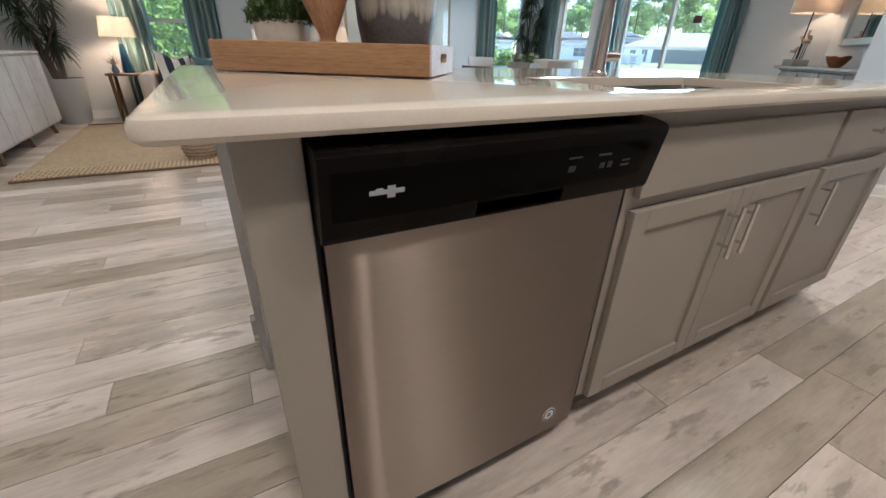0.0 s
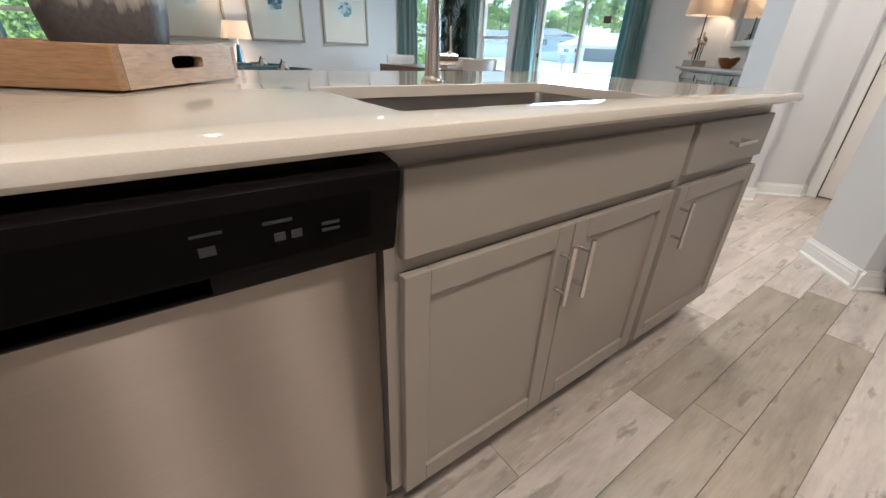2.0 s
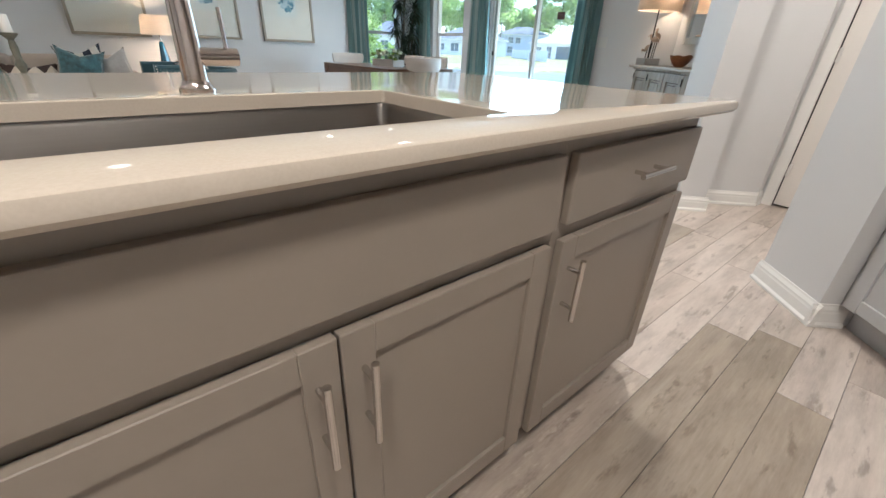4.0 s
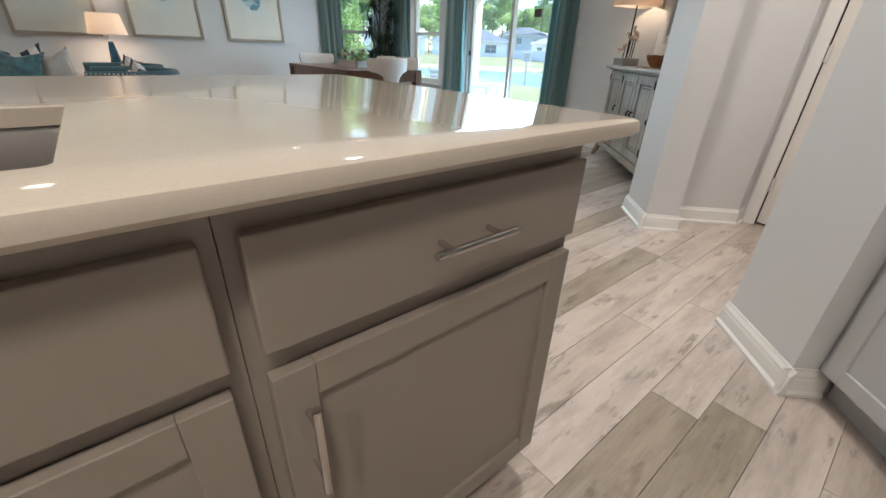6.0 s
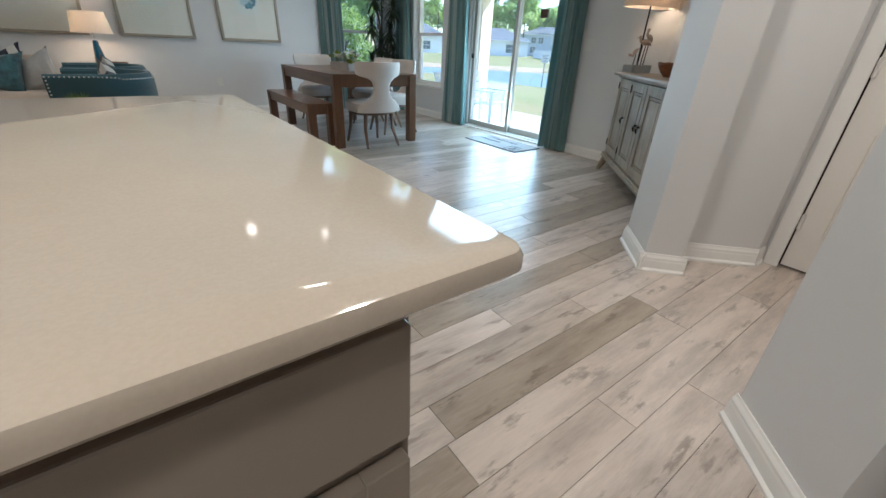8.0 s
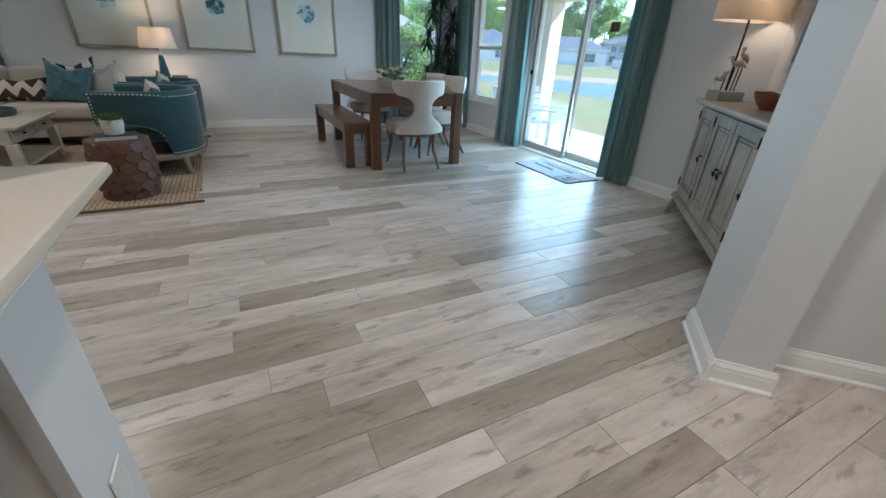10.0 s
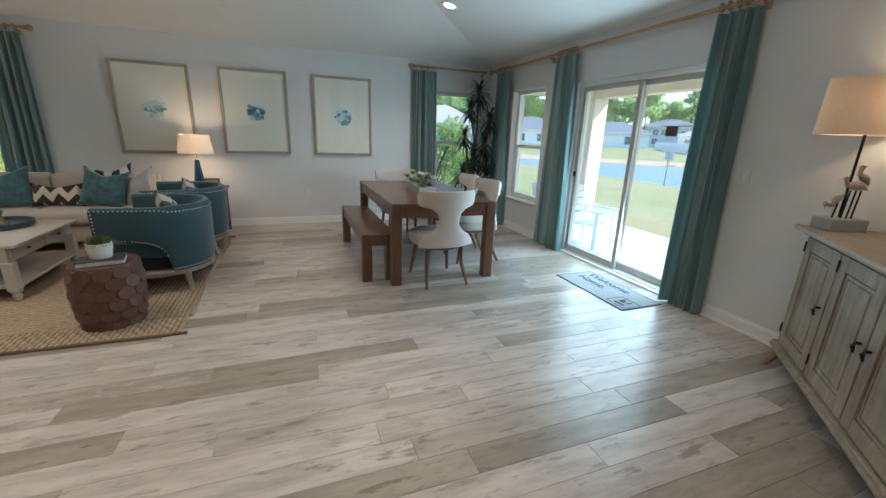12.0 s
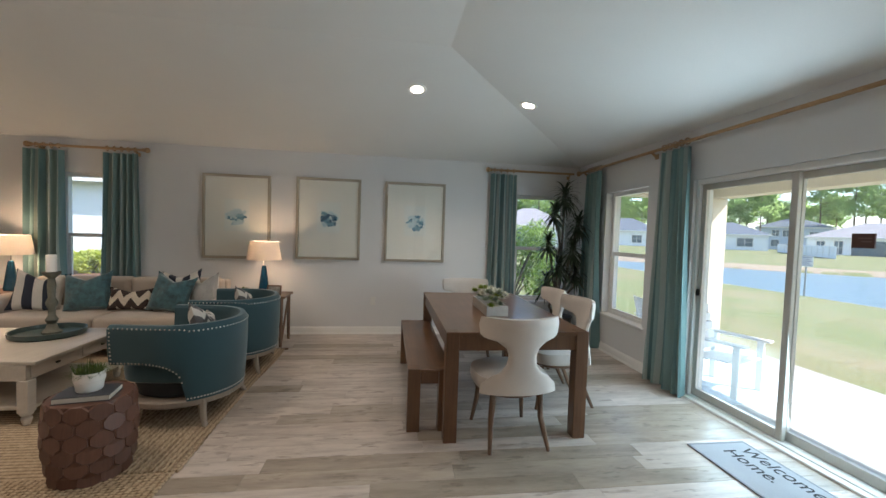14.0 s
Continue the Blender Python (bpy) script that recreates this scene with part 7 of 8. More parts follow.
def barrel_chair(m):
    root = thing("barrel_chair", m, "slate-blue barrel armchair with nailhead trim and a cut-out arm", "armchair", "barrel armchairs")
    R, T, ZT, ZB = 0.425, 0.075, 0.745, 0.205
    A = 128.0

    def zbot(deg):
        s = (abs(deg) - 62) / 66
        return ZB if s <= 0 else ZB + 0.275 * max(0.0, 1 - (1 - min(1, s * 1.25)) ** 3) ** 0.36

    def surf(u, v):
        deg = -A + 2 * A * u
        a = radians(deg)
        zb = zbot(deg)
        r = R - T / 2 - 0.02 * (1 - v) - 0.008 * (2 * v - 1) ** 2
        front = max(0, abs(deg) - 90) / 38
        x = r * math.sin(a)
        y = -r * math.cos(a)
        if front > 0:
            x = math.copysign(r * (1 - 0.02 * front), a)
            y = 0.30 * front
        return x, y, zb + (ZT - 0.012 * math.cos(a) * 0 - zb) * v
    bm = B()
    solid(bm, surf, 72, 12, lambda u, v: T * (1 - 0.55 * max(0, (v - 0.9) / 0.1) ** 2))
    part("shell", bm, M_BLUEF, root, "curved slate-blue back and arms")
    bm = B()
    n_ = 40
    ring = []
    for z, k in ((0.318, 0.94), (0.33, 0.98), (0.40, 1.0), (0.44, 0.97), (0.455, 0.90)):
        row_ = []
        for i in range(n_):
            a = 2 * math.pi * i / n_
            c, s = math.sin(a), -math.cos(a)
            ex = (abs(c) ** 3.2 + abs(s) ** 3.2) ** (-1 / 3.2)
            row_.append(bm.verts.new((0.335 * ex * c * k, 0.02 + 0.335 * ex * s * k, z)))
        ring.append(row_)
    for a, b_ in zip(ring, ring[1:]):
        for i in range(n_):
            bm.faces.new((a[i], a[(i + 1) % n_], b_[(i + 1) % n_], b_[i]))
    bm.faces.new(list(reversed(ring[0])))
    bm.faces.new(ring[-1])
    part("seat_cushion", bm, M_BLUEF, root)
    bm = B()
    lathe(bm, [(0.0, 0.2225), (0.325, 0.2225), (0.325, 0.316), (0.0, 0.317)], 40)
    # near-black deck: the shadow inside the arm cut-out is put into its colour
    part("seat_deck", bm, plain("shaded_deck_cloth", (0.012, 0.014, 0.016), 0.9, var=0.1), root, "cloth deck under the seat, coloured near-black for shade")
    bm = B()
    lathe(bm, [(0.0, 0.160), (0.385, 0.160), (0.398, 0.170), (0.398, 0.202), (0.39, 0.210), (0.0, 0.222)], 44)
    part("base_frame", bm, M_GREYLEG, root)
    for sx in (-1, 1):
        for y0, sy in ((0.24, 1), (-0.25, -1)):
            bm = B()
            tube(bm, [(sx * 0.27, y0, 0.19), (sx * 0.285, y0 + sy * 0.012, 0.10), (sx * 0.325, y0 + sy * 0.05, 0.011)], [0.034, 0.026, 0.017], 8)
            part("leg", bm, M_GREYLEG, root)
    vs, fs = [], []

    def nail(u, v, lift=0.004):
        p, q, q2 = Vector(surf(u, v)), Vector(surf(min(1, u + 0.002), v)), Vector(surf(u, min(1, v + 0.01)))
        nn = (q - p).cross(q2 - p)
        if nn.length < 1e-9:
            return
        nn.normalize()
        ctr = Vector((0, 0.05, p.z))
        if nn.dot(p - ctr) < 0:
            nn = -nn
        c = p + nn * (T / 2 + 0.001)
        t1 = nn.orthogonal().normalized()
        t2 = nn.cross(t1)
        k = len(vs)
        for i in range(6):
            a = 2 * math.pi * i / 6
            vs.append(tuple(c + (t1 * math.cos(a) + t2 * math.sin(a)) * 0.0068))
        vs.append(tuple(c + nn * lift))
        fs.extend((k + i, k + (i + 1) % 6, k + 6) for i in range(6))
    for i in range(66):
        nail(0.006 + 0.988 * i / 65, 0.925)
    for i in range(86):
        nail(0.006 + 0.988 * i / 85, 0.04)
    for e in (0.008, 0.992):
        for j in range(1, 9):
            nail(e, 0.05 + 0.87 * j / 9)
    leafy("nailhead_trim", vs, fs, M_NAIL, root, "row of pewter nailheads")["kind"] = "stuff"
    return root


bc = barrel_chair(pose(2.065, 5.43, 0.0, 0, 0, 86))
copy_thing(bc, pose(2.06, 6.43, 0.0, 0, 0, 94))


def chevron_mat(name, a, c, kx, kz, ph=0.0, bands=False):
    m, nt, b = nodes_of(name)
    tc, sp = nt.nodes.new("ShaderNodeTexCoord"), nt.nodes.new("ShaderNodeSeparateXYZ")
    nt.links.new(tc.outputs["Object"], sp.inputs[0])

    def math_(op, x, y=None):
        n_ = nt.nodes.new("ShaderNodeMath")
        n_.operation = op
        for i, s in enumerate((x, y)):
            if s is None:
                continue
            if isinstance(s, (int, float)):
                n_.inputs[i].default_value = s
            else:
                nt.links.new(s, n_.inputs[i])
        return n_.outputs[0]
    tri = math_("PINGPONG", math_("ADD", sp.outputs[0], 5.0), kx)
    s = math_("FRACT", math_("MULTIPLY", math_("ADD", math_("ADD", math_("MULTIPLY", tri, 1.3), sp.outputs[2]), 5 + ph), kz))
    if bands:
        s = math_("FRACT", math_("MULTIPLY", math_("ADD", math_("MULTIPLY", sp.outputs[2], 0.12), math_("ADD", sp.outputs[0], 5.03)), kz))
    k = math_("GREATER_THAN", s, 0.5)
    w = noise_tex(nt, coords(nt), 250, 3)
    col = mixc(nt, k, a, c)
    col = mixc(nt, 1.0, col, ramp(nt, w, [(0.3, (0.8, 0.8, 0.8)), (0.7, (1.1, 1.1, 1.1))]), "MULTIPLY")
    nt.links.new(col, b.inputs["Base Color"])
    b.inputs["Roughness"].default_value = 0.9
    bump(nt, b, w, 0.3, 0.001)
    return m


M_TEALV = plain("teal_velvet", (0.030, 0.095, 0.112), 0.7, var=0.6, grain=26, stain=13, bmp=0.6, dist=0.006, sheen=0.6)
M_GREYV = plain("pale_grey_velvet", (0.34, 0.34, 0.33), 0.8, var=0.15, grain=40, stain=8, sheen=0.5)
M_HERR = chevron_mat("brown_herringbone", (0.60, 0.53, 0.44), (0.045, 0.028, 0.024), 0.072, 5.4)
M_STRI = chevron_mat("navy_white_bands", (0.62, 0.59, 0.54), (0.022, 0.028, 0.045), 0.42, 6.2, bands=True)
M_PATT = chevron_mat("grey_ikat", (0.55, 0.52, 0.47), (0.10, 0.10, 0.105), 0.05, 9.0)


def pillow(m, w, h, d, mat, label, seed):
    bm = B()
    puff(bm, w, h, d, seed=seed)
    return single("throw_pillow", bm, mat, label, "pillow", m, "throw pillows")


# sofa
M_SOFA = fabric("oatmeal_sofa_fabric", (0.46, 0.395, 0.33), 0.07)


def sofa():
    root = thing("sofa", pose(0.575, 7.08, 0), "oatmeal three-seat sofa with tight back under the window", "sofa")
    W_ = 1.17
    bm = B()
    bx(bm, -W_ + 0.16, W_ - 0.16, -0.42, 0.40, 0.11, 0.30, 0.02, 3)
    part("base", bm, M_SOFA, root)
    for i in range(2):
        bm = B()
        x0, x1 = (-W_ + 0.165, -0.004) if i == 0 else (0.004, W_ - 0.165)
        bx(bm, x0, x1, -0.47, 0.24, 0.302, 0.450, 0.045, 4)
        part("seat_cushion", bm, M_SOFA, root)
        bm = B()
        bx(bm, x0, x1, 0.15, 0.35, 0.455, 0.795, 0.06, 4)
        part("back_cushion", bm, M_SOFA, root)
    bm = B()
    bx(bm, -W_ + 0.16, W_ - 0.16, 0.352, 0.50, 0.11, 0.76, 0.03, 3)
    part("back_frame", bm, M_SOFA, root)
    for s in (-1, 1):
        bm = B()
        bx(bm, s * W_ - (0.155 if s > 0 else 0), s * W_ + (0 if s > 0 else 0.155), -0.45, 0.50, 0.11, 0.625 if s < 0 else 0.60, 0.05, 4)
        part("arm", bm, M_SOFA, root)
    for sx in (-1, 1):
        for y in (-0.36, 0.42):
            bm = B()
            rod(bm, (sx * 1.05, y, 0.12), (sx * 1.07, y, 0.011), 0.028, 0.018, 10)
            part("leg", bm, M_CHLEG, root)


sofa()
pillow(pose(-0.20, 7.02, 0.655, -16, 8, 20), 0.46, 0.46, 0.17, M_STRI, "white pillow with dark navy bands on the sofa", 1)
pillow(pose(0.27, 7.04, 0.655, -18, -6, 6), 0.48, 0.46, 0.19, M_TEALV, "crushed teal velvet pillow on the sofa", 2)
pillow(pose(0.72, 7.03, 0.580, -18, 0, 0), 0.50, 0.27, 0.15, M_HERR, "brown and cream herringbone lumbar pillow on the sofa", 3)
pillow(pose(1.17, 6.98, 0.655, -18, 8, -6), 0.46, 0.46, 0.19, M_TEALV, "crushed teal velvet pillow on the sofa", 4)
pillow(pose(1.20, 7.14, 0.690, -10, -6, -4), 0.46, 0.44, 0.14, M_STRI, "white pillow with dark bands behind a teal one", 5)
pillow(pose(1.47, 7.06, 0.645, -16, -14, -18), 0.42, 0.44, 0.17, M_GREYV, "pale grey velvet pillow on the sofa", 6)
pillow(pose(2.16, 5.50, 0.610, -20, 18, 96), 0.42, 0.40, 0.15, M_PATT, "grey and cream patterned pillow in a barrel chair", 7)
pillow(pose(2.16, 6.42, 0.620, -20, 16, 96), 0.42, 0.40, 0.15, M_PATT, "grey and cream patterned pillow in a barrel chair", 8)

# coffee table
M_CTW = wood("whitewashed_table", (0.56, 0.505, 0.435), (0.42, 0.37, 0.31), 0.4, axis=1, scale=0.8)


def coffee_table():
    root = thing("coffee_table", pose(0.58, 5.67, 0.010), "whitewashed square coffee table with turned legs and a low shelf", "coffee table")
    h = 0.62
    bm = B()
    bx(bm, -h, h, -0.486, 0.486, 0.425, 0.452, 0.006, 2)
    part("tabletop", bm, M_CTW, root, smooth=False)
    bm = B()
    bx(bm, -h + 0.06, h - 0.06, -0.485, 0.485, 0.315, 0.4248, 0.003)
    part("drawer_case", bm, M_CTW, root, smooth=False)
    for y in (-0.235, 0.235):
        bm = B()
        bx(bm, h - 0.061, h - 0.052, y - 0.215, y + 0.215, 0.330, 0.410, 0.003)
        dd = part("drawer_front", bm, M_CTW, root, smooth=False)
        bm = B()
        bx(bm, h - 0.053, h - 0.036, y - 0.016, y + 0.016, 0.364, 0.378, 0.003)
        part("knob", bm, M_IRON, dd, "dark iron knob")
    bm = B()
    bx(bm, -h + 0.04, h - 0.04, -0.47, 0.47, 0.105, 0.130, 0.004)
    part("shelf", bm, M_CTW, root, smooth=False)
    for sx in (-1, 1):
        for sy in (-1, 1):
            bm = B()
            lathe(bm, [(0.0, 0.0), (0.020, 0.0), (0.026, 0.02), (0.032, 0.045), (0.022, 0.062), (0.036, 0.072), (0.040, 0.09)], 16, sx * (h - 0.075), sy * 0.46)
            bx(bm, sx * (h - 0.075) - 0.036, sx * (h - 0.075) + 0.036, sy * 0.46 - 0.036, sy * 0.46 + 0.036, 0.088, 0.315, 0.004)
            part("leg", bm, M_CTW, root)


coffee_table()
tr2 = thing("round_tray", pose(0.74, 5.90, 0.462), "round dark green tray on the coffee table", "tray")
bm = B()
lathe(bm, [(0.0, 0.0), (0.23, 0.0), (0.245, 0.012), (0.25, 0.05), (0.24, 0.05), (0.232, 0.014), (0.0, 0.010)], 44)
part("dish", bm, plain("dark_green_tray", (0.045, 0.075, 0.07), 0.35, var=0.15), tr2)
cs = thing("candlestick", pose(0.75, 5.92, 0.473), "turned pale candlestick with a white pillar candle", "candlestick")
bm = B()
lathe(bm, [(r, z * 1.63) for r, z in ((0.0, 0.0), (0.066, 0.0), (0.070, 0.010), (0.046, 0.022), (0.030, 0.05), (0.044, 0.072), (0.026, 0.095), (0.024, 0.13), (0.040, 0.155), (0.040, 0.165), (0.024, 0.19), (0.030, 0.25), (0.022, 0.29), (0.060, 0.315), (0.062, 0.325), (0.0, 0.325))], 26)
part("stem", bm, plain("aged_pale_paint", (0.15, 0.145, 0.11), 0.7, var=0.35, grain=90, stain=14), cs)
bm = B()
lathe(bm, [(0.0, 0.530), (0.036, 0.530), (0.036, 0.668), (0.032, 0.674), (0.0, 0.668)], 22)
part("candle", bm, plain("white_wax", (0.80, 0.77, 0.72), 0.5, var=0.02), cs, "white pillar candle")

# drum stool of dark scales
M_SCALE = wood("dark_mahogany_scale", (0.150, 0.066, 0.040), (0.055, 0.022, 0.014), 0.48, axis=2, scale=1.2, rand=True)


def drum():
    root = thing("drum_stool", pose(1.945, 4.60, 0.010), "dark brown drum side table clad in overlapping wooden scales", "side table")
    prof = [(0.168, 0.0), (0.192, 0.10), (0.208, 0.22), (0.208, 0.33), (0.196, 0.44), (0.192, 0.452)]
    bm = B()
    lathe(bm, prof, 40)
    part("core", bm, M_SCALE, root)

    def rad(z):
        for (r0, z0), (r1, z1) in zip(prof, prof[1:]):
            if z <= z1:
                return r0 + (r1 - r0) * (z - z0) / (z1 - z0)
        return prof[-1][0]
    n_, rows = 12, 6
    rg2 = random.Random(2)
    shared = None
    for r in range(rows):
        z = 0.040 + r * 0.074
        for i in range(n_):
            a = 2 * math.pi * (i + 0.5 * (r % 2)) / n_
            if shared is None:
                bm = B()
                pts_ = [(0.060 * math.cos(t), 0.0, 0.050 * math.sin(t)) for t in [2 * math.pi * (k + 0.5) / 8 for k in range(8)]]
                f_ = [bm.verts.new((x * 0.90, -0.005, zz * 0.90)) for x, _, zz in pts_]
                b2 = [bm.verts.new((x, 0.004, zz)) for x, _, zz in pts_]
                bm.faces.new(f_)
                for k in range(8):
                    bm.faces.new((f_[k], b2[k], b2[(k + 1) % 8], f_[(k + 1) % 8]))
                shared = mesh_of("scale", bm, M_SCALE, False)
            o_ = new("scale", shared)
            o_.parent = root
            rr = rad(z) - 0.001
            o_.matrix_local = pose(rr * math.sin(a), -rr * math.cos(a), z, -5 + rg2.uniform(-3, 3), 0, math.degrees(a)) @ pose(0, 0, 0, 0, rg2.uniform(-3, 3), 0)


drum()
bk = thing("book", pose(1.955, 4.56, 0.462, 0, 0, 12), "closed book with a dark cover on the drum table", "book")
bm = B()
bx(bm, -0.125, 0.125, -0.085, 0.085, 0.004, 0.030)
part("page_block", bm, plain("book_pages", (0.62, 0.58, 0.50), 0.9, var=0.06, grain=300), bk, smooth=False)
for z in (0.0, 0.0302):
    bm = B()
    bx(bm, -0.130, 0.130, -0.090, 0.090, z, z + 0.0038, 0.001)
    part("cover", bm, plain("dark_book_cloth", (0.045, 0.05, 0.06), 0.7), bk, smooth=False)
grass_pot(pose(1.95, 4.575, 0.4965), 0.072, 0.105, 0.075, 420, "white pot of short grass on a book", 5)


# end tables with lamps
M_ENDW = wood("brown_end_table", (0.22, 0.125, 0.07), (0.12, 0.06, 0.035), 0.45, axis=0)


def end_table(m, w, d, h, label):
    root = thing("end_table", m, label, "side table", "end tables")
    bm = B()
    bx(bm, -w / 2, w / 2, -d / 2, d / 2, h - 0.028, h, 0.004, 2)
    part("top", bm, M_ENDW, root, smooth=False)
    for s in (-1, 1):
        bm = B()
        x = s * (w / 2 - 0.045)
        rod(bm, (x, -d / 2 + 0.04, h - 0.03), (x + s * 0.0, -d / 2 + 0.02, 0.0), 0.021, 0.018, 4)
        part("leg", bm, M_ENDW, root, smooth=False)
        bm = B()
        rod(bm, (x, d / 2 - 0.04, h - 0.03), (x, d / 2 - 0.02, 0.0), 0.021, 0.018, 4)
        part("leg", bm, M_ENDW, root, smooth=False)
        bm = B()
        rod(bm, (x, -d / 2 + 0.06, 0.06), (x, d / 2 - 0.06, h - 0.06), 0.013, 0.013, 4)
        part("brace", bm, M_ENDW, root, smooth=False)
    return root


def glass_lamp(m, power, label):
    root = thing("table_lamp", m, label, "lamp", "blue table lamps")
    bm = B()
    lathe(bm, [(0.0, 0.0), (0.062, 0.0), (0.066, 0.012), (0.068, 0.03), (0.028, 0.335), (0.020, 0.35), (0.0, 0.35)], 8)
    part("base", bm, plain("deep_blue_glaze", (0.012, 0.075, 0.135), 0.12, var=0.25, stain=8, bmp=0.02, coat=0.5), root, "faceted deep blue glazed base", smooth=False)
    bm = B()
    rod(bm, (0, 0, 0.35), (0, 0, 0.60), 0.006, 0.006, 8)
    part("harp", bm, M_NICKEL, root)
    bm = B()
    lathe(bm, [(0.200, 0.425), (0.165, 0.652), (0.161, 0.652), (0.196, 0.425), (0.200, 0.425)], 44, caps=False)
    part("shade", bm, M_SHADEW, root, "tapered white linen shade")
    bulb(m, 0.535, power, root)
    return root


end_table(pose(2.08, 7.26, 0), 0.60, 0.42, 0.617, "brown wooden end table with slanting braces by the sofa")
glass_lamp(pose(2.07, 7.28, 0.617), 3.0, "blue glazed table lamp with a lit white shade by the sofa")
end_table(pose(-0.70, 7.34, 0), 0.58, 0.42, 0.605, "brown wooden end table with slanting braces under a lamp")
glass_lamp(pose(-0.755, 7.36, 0.605), 6.0, "blue glazed table lamp with a lit white shade near the corner")
pf = thing("photo_frame", pose(2.24, 7.10, 0.617, -12, 0, -8), "small dark photo frame on the end table", "photo frame")
bm = B()
for a, b_, c, d in ((-0.085, -0.070, 0, 0.13), (0.070, 0.085, 0, 0.13), (-0.070, 0.070, 0.115, 0.13), (-0.070, 0.070, 0, 0.015)):
    bx(bm, a, b_, -0.008, 0.008, c, d, 0.002)
part("frame", bm, M_ENDW, pf, smooth=False)
bm = B()
bx(bm, -0.071, 0.071, -0.003, 0.003, 0.014, 0.116)
part("photo", bm, plain("grey_print_photo", (0.28, 0.27, 0.25), 0.4, var=0.6, grain=20, stain=25), pf, smooth=False)
grass_pot(pose(1.90, 7.12, 0.617), 0.045, 0.055, 0.065, 260, "small dark clipped plant on the end table", 9)

# white media console and plant by the west wall
def console():
    root = thing("media_console", pose(-1.93, 4.66, 0), "whitewashed patterned media console on dark feet", "console")
    M_WC = wood("whitewashed_console", (0.62, 0.59, 0.56), (0.46, 0.44, 0.42), 0.55, axis=2, scale=1.4)
    bm = B()
    bx(bm, 0.0, 0.44, 0.0, 2.09, 0.105, 0.835, 0.004)
    part("body", bm, M_WC, root, smooth=False)
    bm = B()
    bx(bm, -0.0, 0.47, -0.02, 2.11, 0.8355, 0.858, 0.005, 2)
    part("top", bm, M_WC, root, smooth=False)
    for i in range(4):
        bm = B()
        bx(bm, 0.441, 0.458, 0.012 + i * 0.518, 0.520 + i * 0.518, 0.125, 0.825, 0.003)
        dd = part("door", bm, M_WC, root, smooth=False)
        for j in range(3):
            for k in range(2):
                bm = B()
                bx(bm, 0.458, 0.463, 0.018 + i * 0.518 + k * 0.250, 0.263 + i * 0.518 + k * 0.250, 0.131 + j * 0.231, 0.358 + j * 0.231, 0.002)
                part("tile", bm, M_WC, dd, smooth=False)
    for y in (0.28, 1.02, 1.84):
        for x in (0.06, 0.40):
            bm = B()
            rod(bm, (x, y, 0.108), (x + 0.02, y + (0.03 if y > 1 else -0.03), 0.0), 0.034, 0.022, 4)
            part("foot", bm, M_CHLEG, root, smooth=False)


console()
dracaena(pose(-1.47, 7.30, 0), [(0, 0, 0.08, -0.05, 0.98, 0.33), (0.03, 0, -0.14, -0.10, 1.18, 0.32), (-0.03, 0.02, -0.22, -0.04, 1.50, 0.33), (0, -0.03, 0.10, -0.10, 1.42, 0.32), (0.02, 0.03, -0.08, -0.12, 1.76, 0.34), (0.04, 0.02, 0.22, -0.02, 1.72, 0.32), (-0.04, -0.03, -0.24, -0.05, 1.96, 0.33), (0.03, -0.04, 0.10, -0.05, 2.05, 0.32)], "tall dracaena in a pale grey pot by the console", M_POTG, (0.17, 0.225, 0.545), 19)
bsk = thing("woven_basket", pose(-0.03, 4.62, 0.010), "round woven seagrass basket on the rug", "basket")
bm = B()
prof = []
for k in range(16):
    z = 0.30 * k / 15
    prof.append((0.118 + 0.035 * math.sin(math.pi * k / 15) + (0.006 if k % 2 else 0), z))
lathe(bm, [(0.0, 0.0)] + prof + [(0.108, 0.30), (0.13, 0.15), (0.105, 0.02), (0.0, 0.02)], 40)
part("weave", bm, jute("seagrass", "Z"), bsk)
vs_ = thing("sprig_vase", pose(-0.87, 7.20, 0.605), "small vase with dry flowering sprigs on the end table", "vase")
bm = B()
lathe(bm, [(0.0, 0.0), (0.030, 0.0), (0.042, 0.03), (0.034, 0.07), (0.020, 0.09), (0.024, 0.10), (0.0, 0.095)], 20)
part("vessel", bm, plain("blue_grey_glass", (0.12, 0.17, 0.22), 0.2), vs_)
va, fa_ = [], []
rg = random.Random(6)
for _ in range(70):
    a, el = rg.uniform(0, 6.28), rg.uniform(0.5, 1.4)
    blade(va, fa_, (0, 0, 0.09), (math.cos(a) * math.cos(el), math.sin(a) * math.cos(el), math.sin(el)), rg.uniform(0.10, 0.20), 0.006, 0.3, 3)
leafy("sprigs", va, fa_, plain("dry_sprigs", (0.20, 0.15, 0.14), 0.8, var=0.3), vs_)

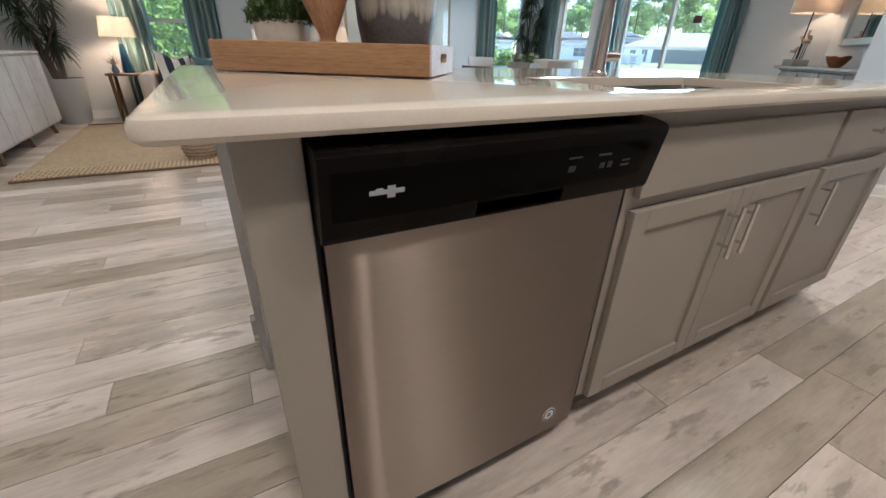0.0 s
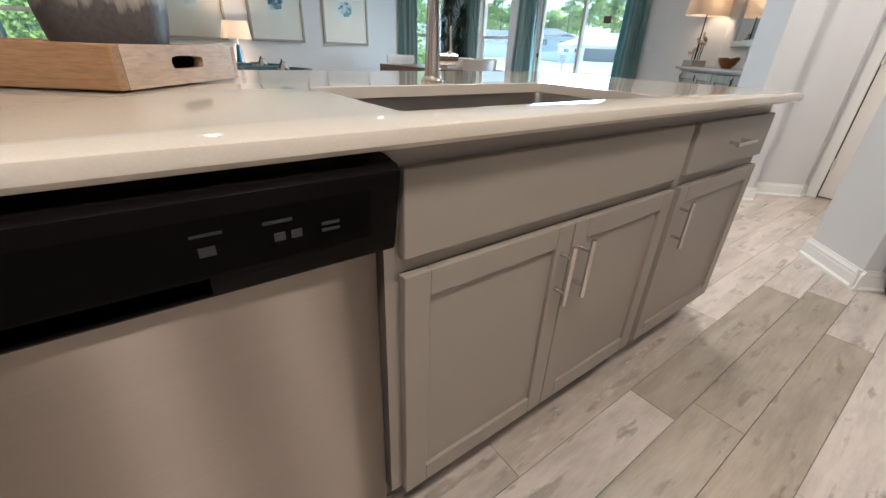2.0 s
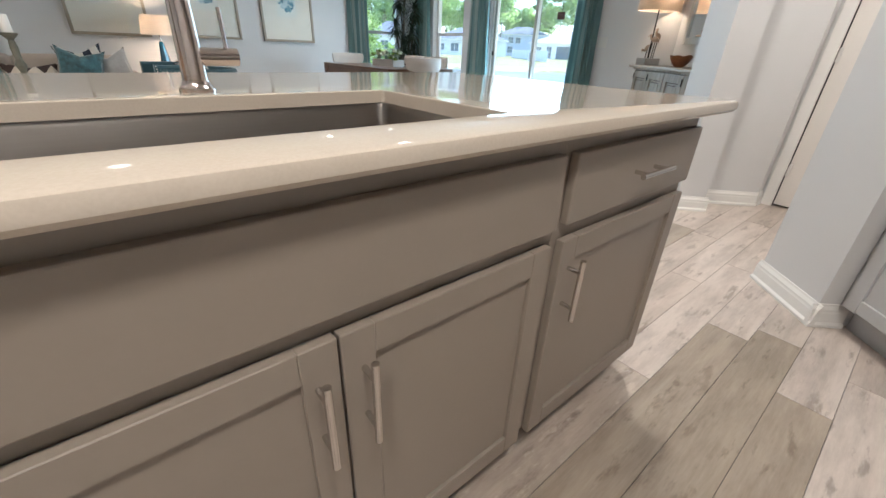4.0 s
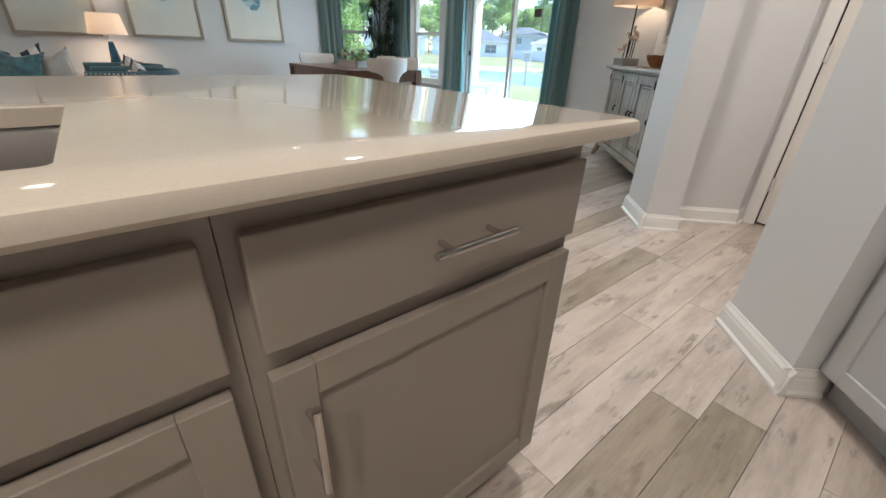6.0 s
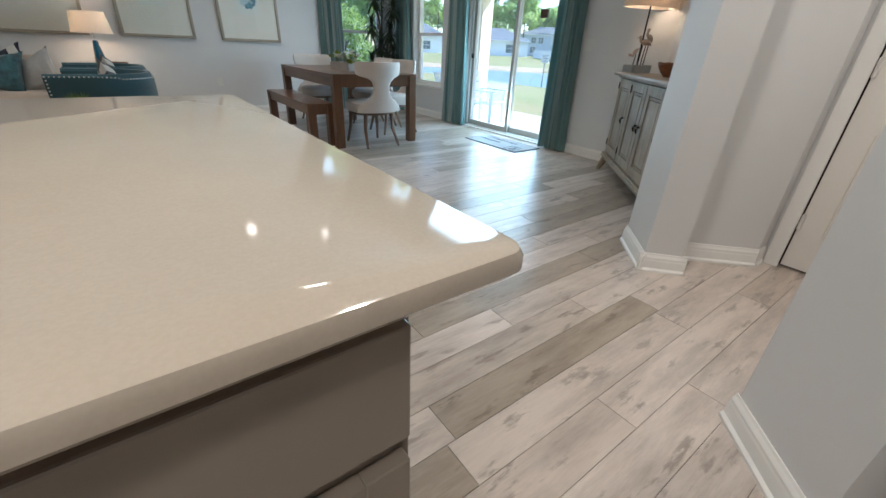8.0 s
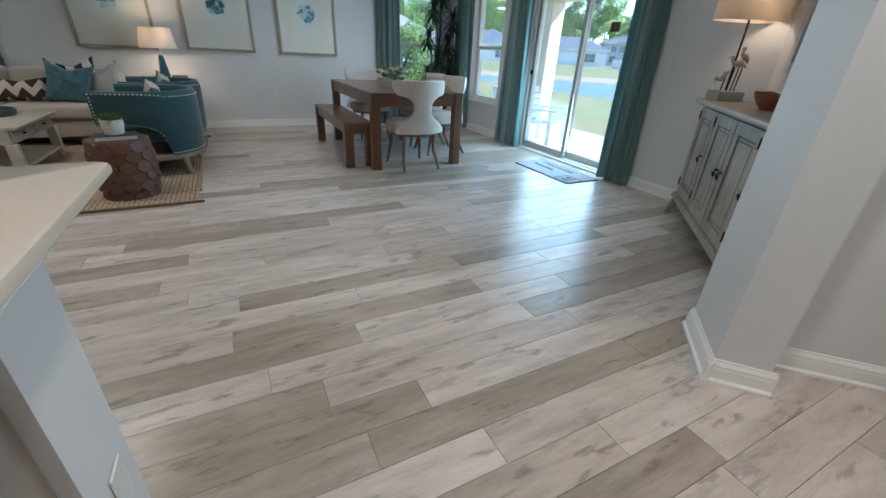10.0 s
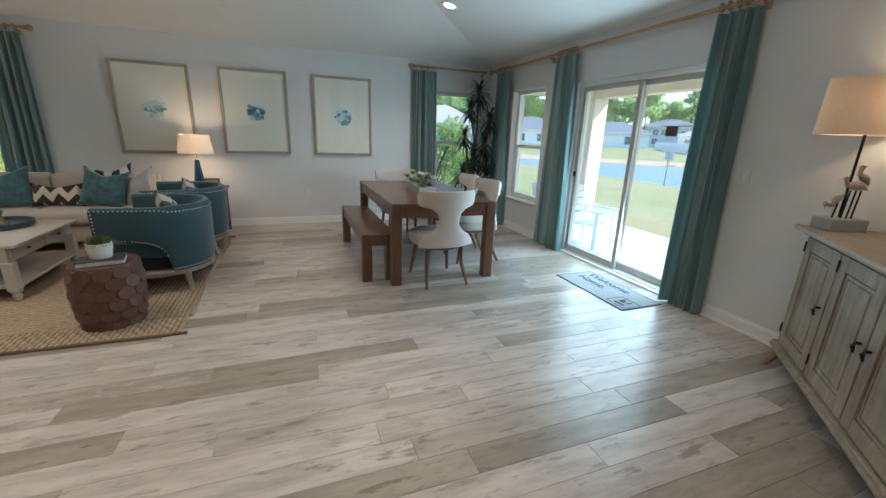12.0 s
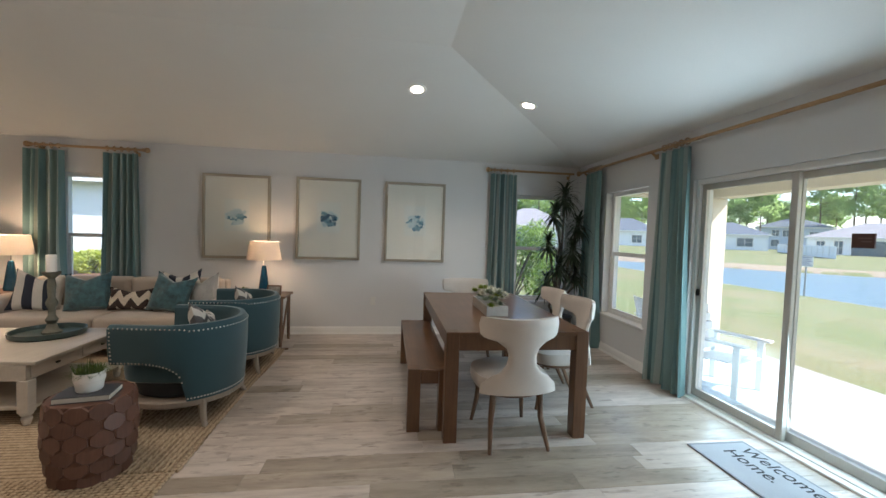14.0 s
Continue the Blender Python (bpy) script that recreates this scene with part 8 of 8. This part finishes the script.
# ---------------------------------------------------------------- floor planks
PW = 0.1490
rng = random.Random(5)
PLANK = plank_mat("plank", False)
PLANK_REST = plank_mat("plank_rest", True)
LENS = (1.22,)
JOINT = {15: 1.76, 16: 1.226, 17: 3.32, 19: 4.036, 20: 3.75, 21: 3.367, 22: 2.998, 23: 3.241, 24: 2.908, 25: 2.728, 26: 3.115, 27: 2.608, 28: 3.20, 29: 2.644}   # a joint in each row of boards


def plank_mesh(L):
    g, h, c = 0.0007, 0.006, 0.0009
    x1, y1 = L - g, PW - g
    v = [(g, g, -h), (x1, g, -h), (x1, y1, -h), (g, y1, -h), (g, g, -c), (x1, g, -c), (x1, y1, -c), (g, y1, -c),
         (g + c, g + c, 0), (x1 - c, g + c, 0), (x1 - c, y1 - c, 0), (g + c, y1 - c, 0)]
    f = [(8, 9, 10, 11)]
    for a, b in ((0, 4), (4, 8)):
        f += [(a + i, a + (i + 1) % 4, b + (i + 1) % 4, b + i) for i in range(4)]
    return v, f


SHARED = {}
for L in LENS:
    me = bpy.data.meshes.new("plank")
    v, f = plank_mesh(L)
    me.from_pydata(v, [], f)
    me.materials.append(PLANK)
    SHARED[L] = me
rest_v, rest_f, count = [], [], 0
y = PLANK_Y0
while y < YN:
    end = XE + 0.05 if y > 2.40 else max(5.14, y + 4.02)     # planks run under the wall's face
    L = LENS[0]
    at = JOINT.get(round((y - PLANK_Y0) / PW), rng.uniform(0, L))
    x = at - L * math.ceil((at - XW) / L)
    while x < end:
        x0, x1 = max(x, XW - 0.02), min(x + L, end)
        whole = x1 - x0 > L - 1e-6
        if whole and -0.4 < y < 4.35 and x1 > 0.1 and x < 6.2 and count < 300:
            o = new("plank", SHARED[L])
            o.location = (x, y, 0)
            o.parent = FLOOR
            count += 1
        elif x1 - x0 > 0.02:
            v, f = plank_mesh(x1 - x0)
            k = len(rest_v)
            rest_v += [(a + x0, b + y, c) for a, b, c in v]
            rest_f += [tuple(i + k for i in q) for q in f]
        x += L
    y += PW
me = bpy.data.meshes.new("planks_beyond")
me.from_pydata(rest_v, [], rest_f)
me.materials.append(PLANK_REST)
o = new("planks_beyond", me)
o.parent = FLOOR
tagged(o, "greige wood-look floor planks", "", "", "stuff")
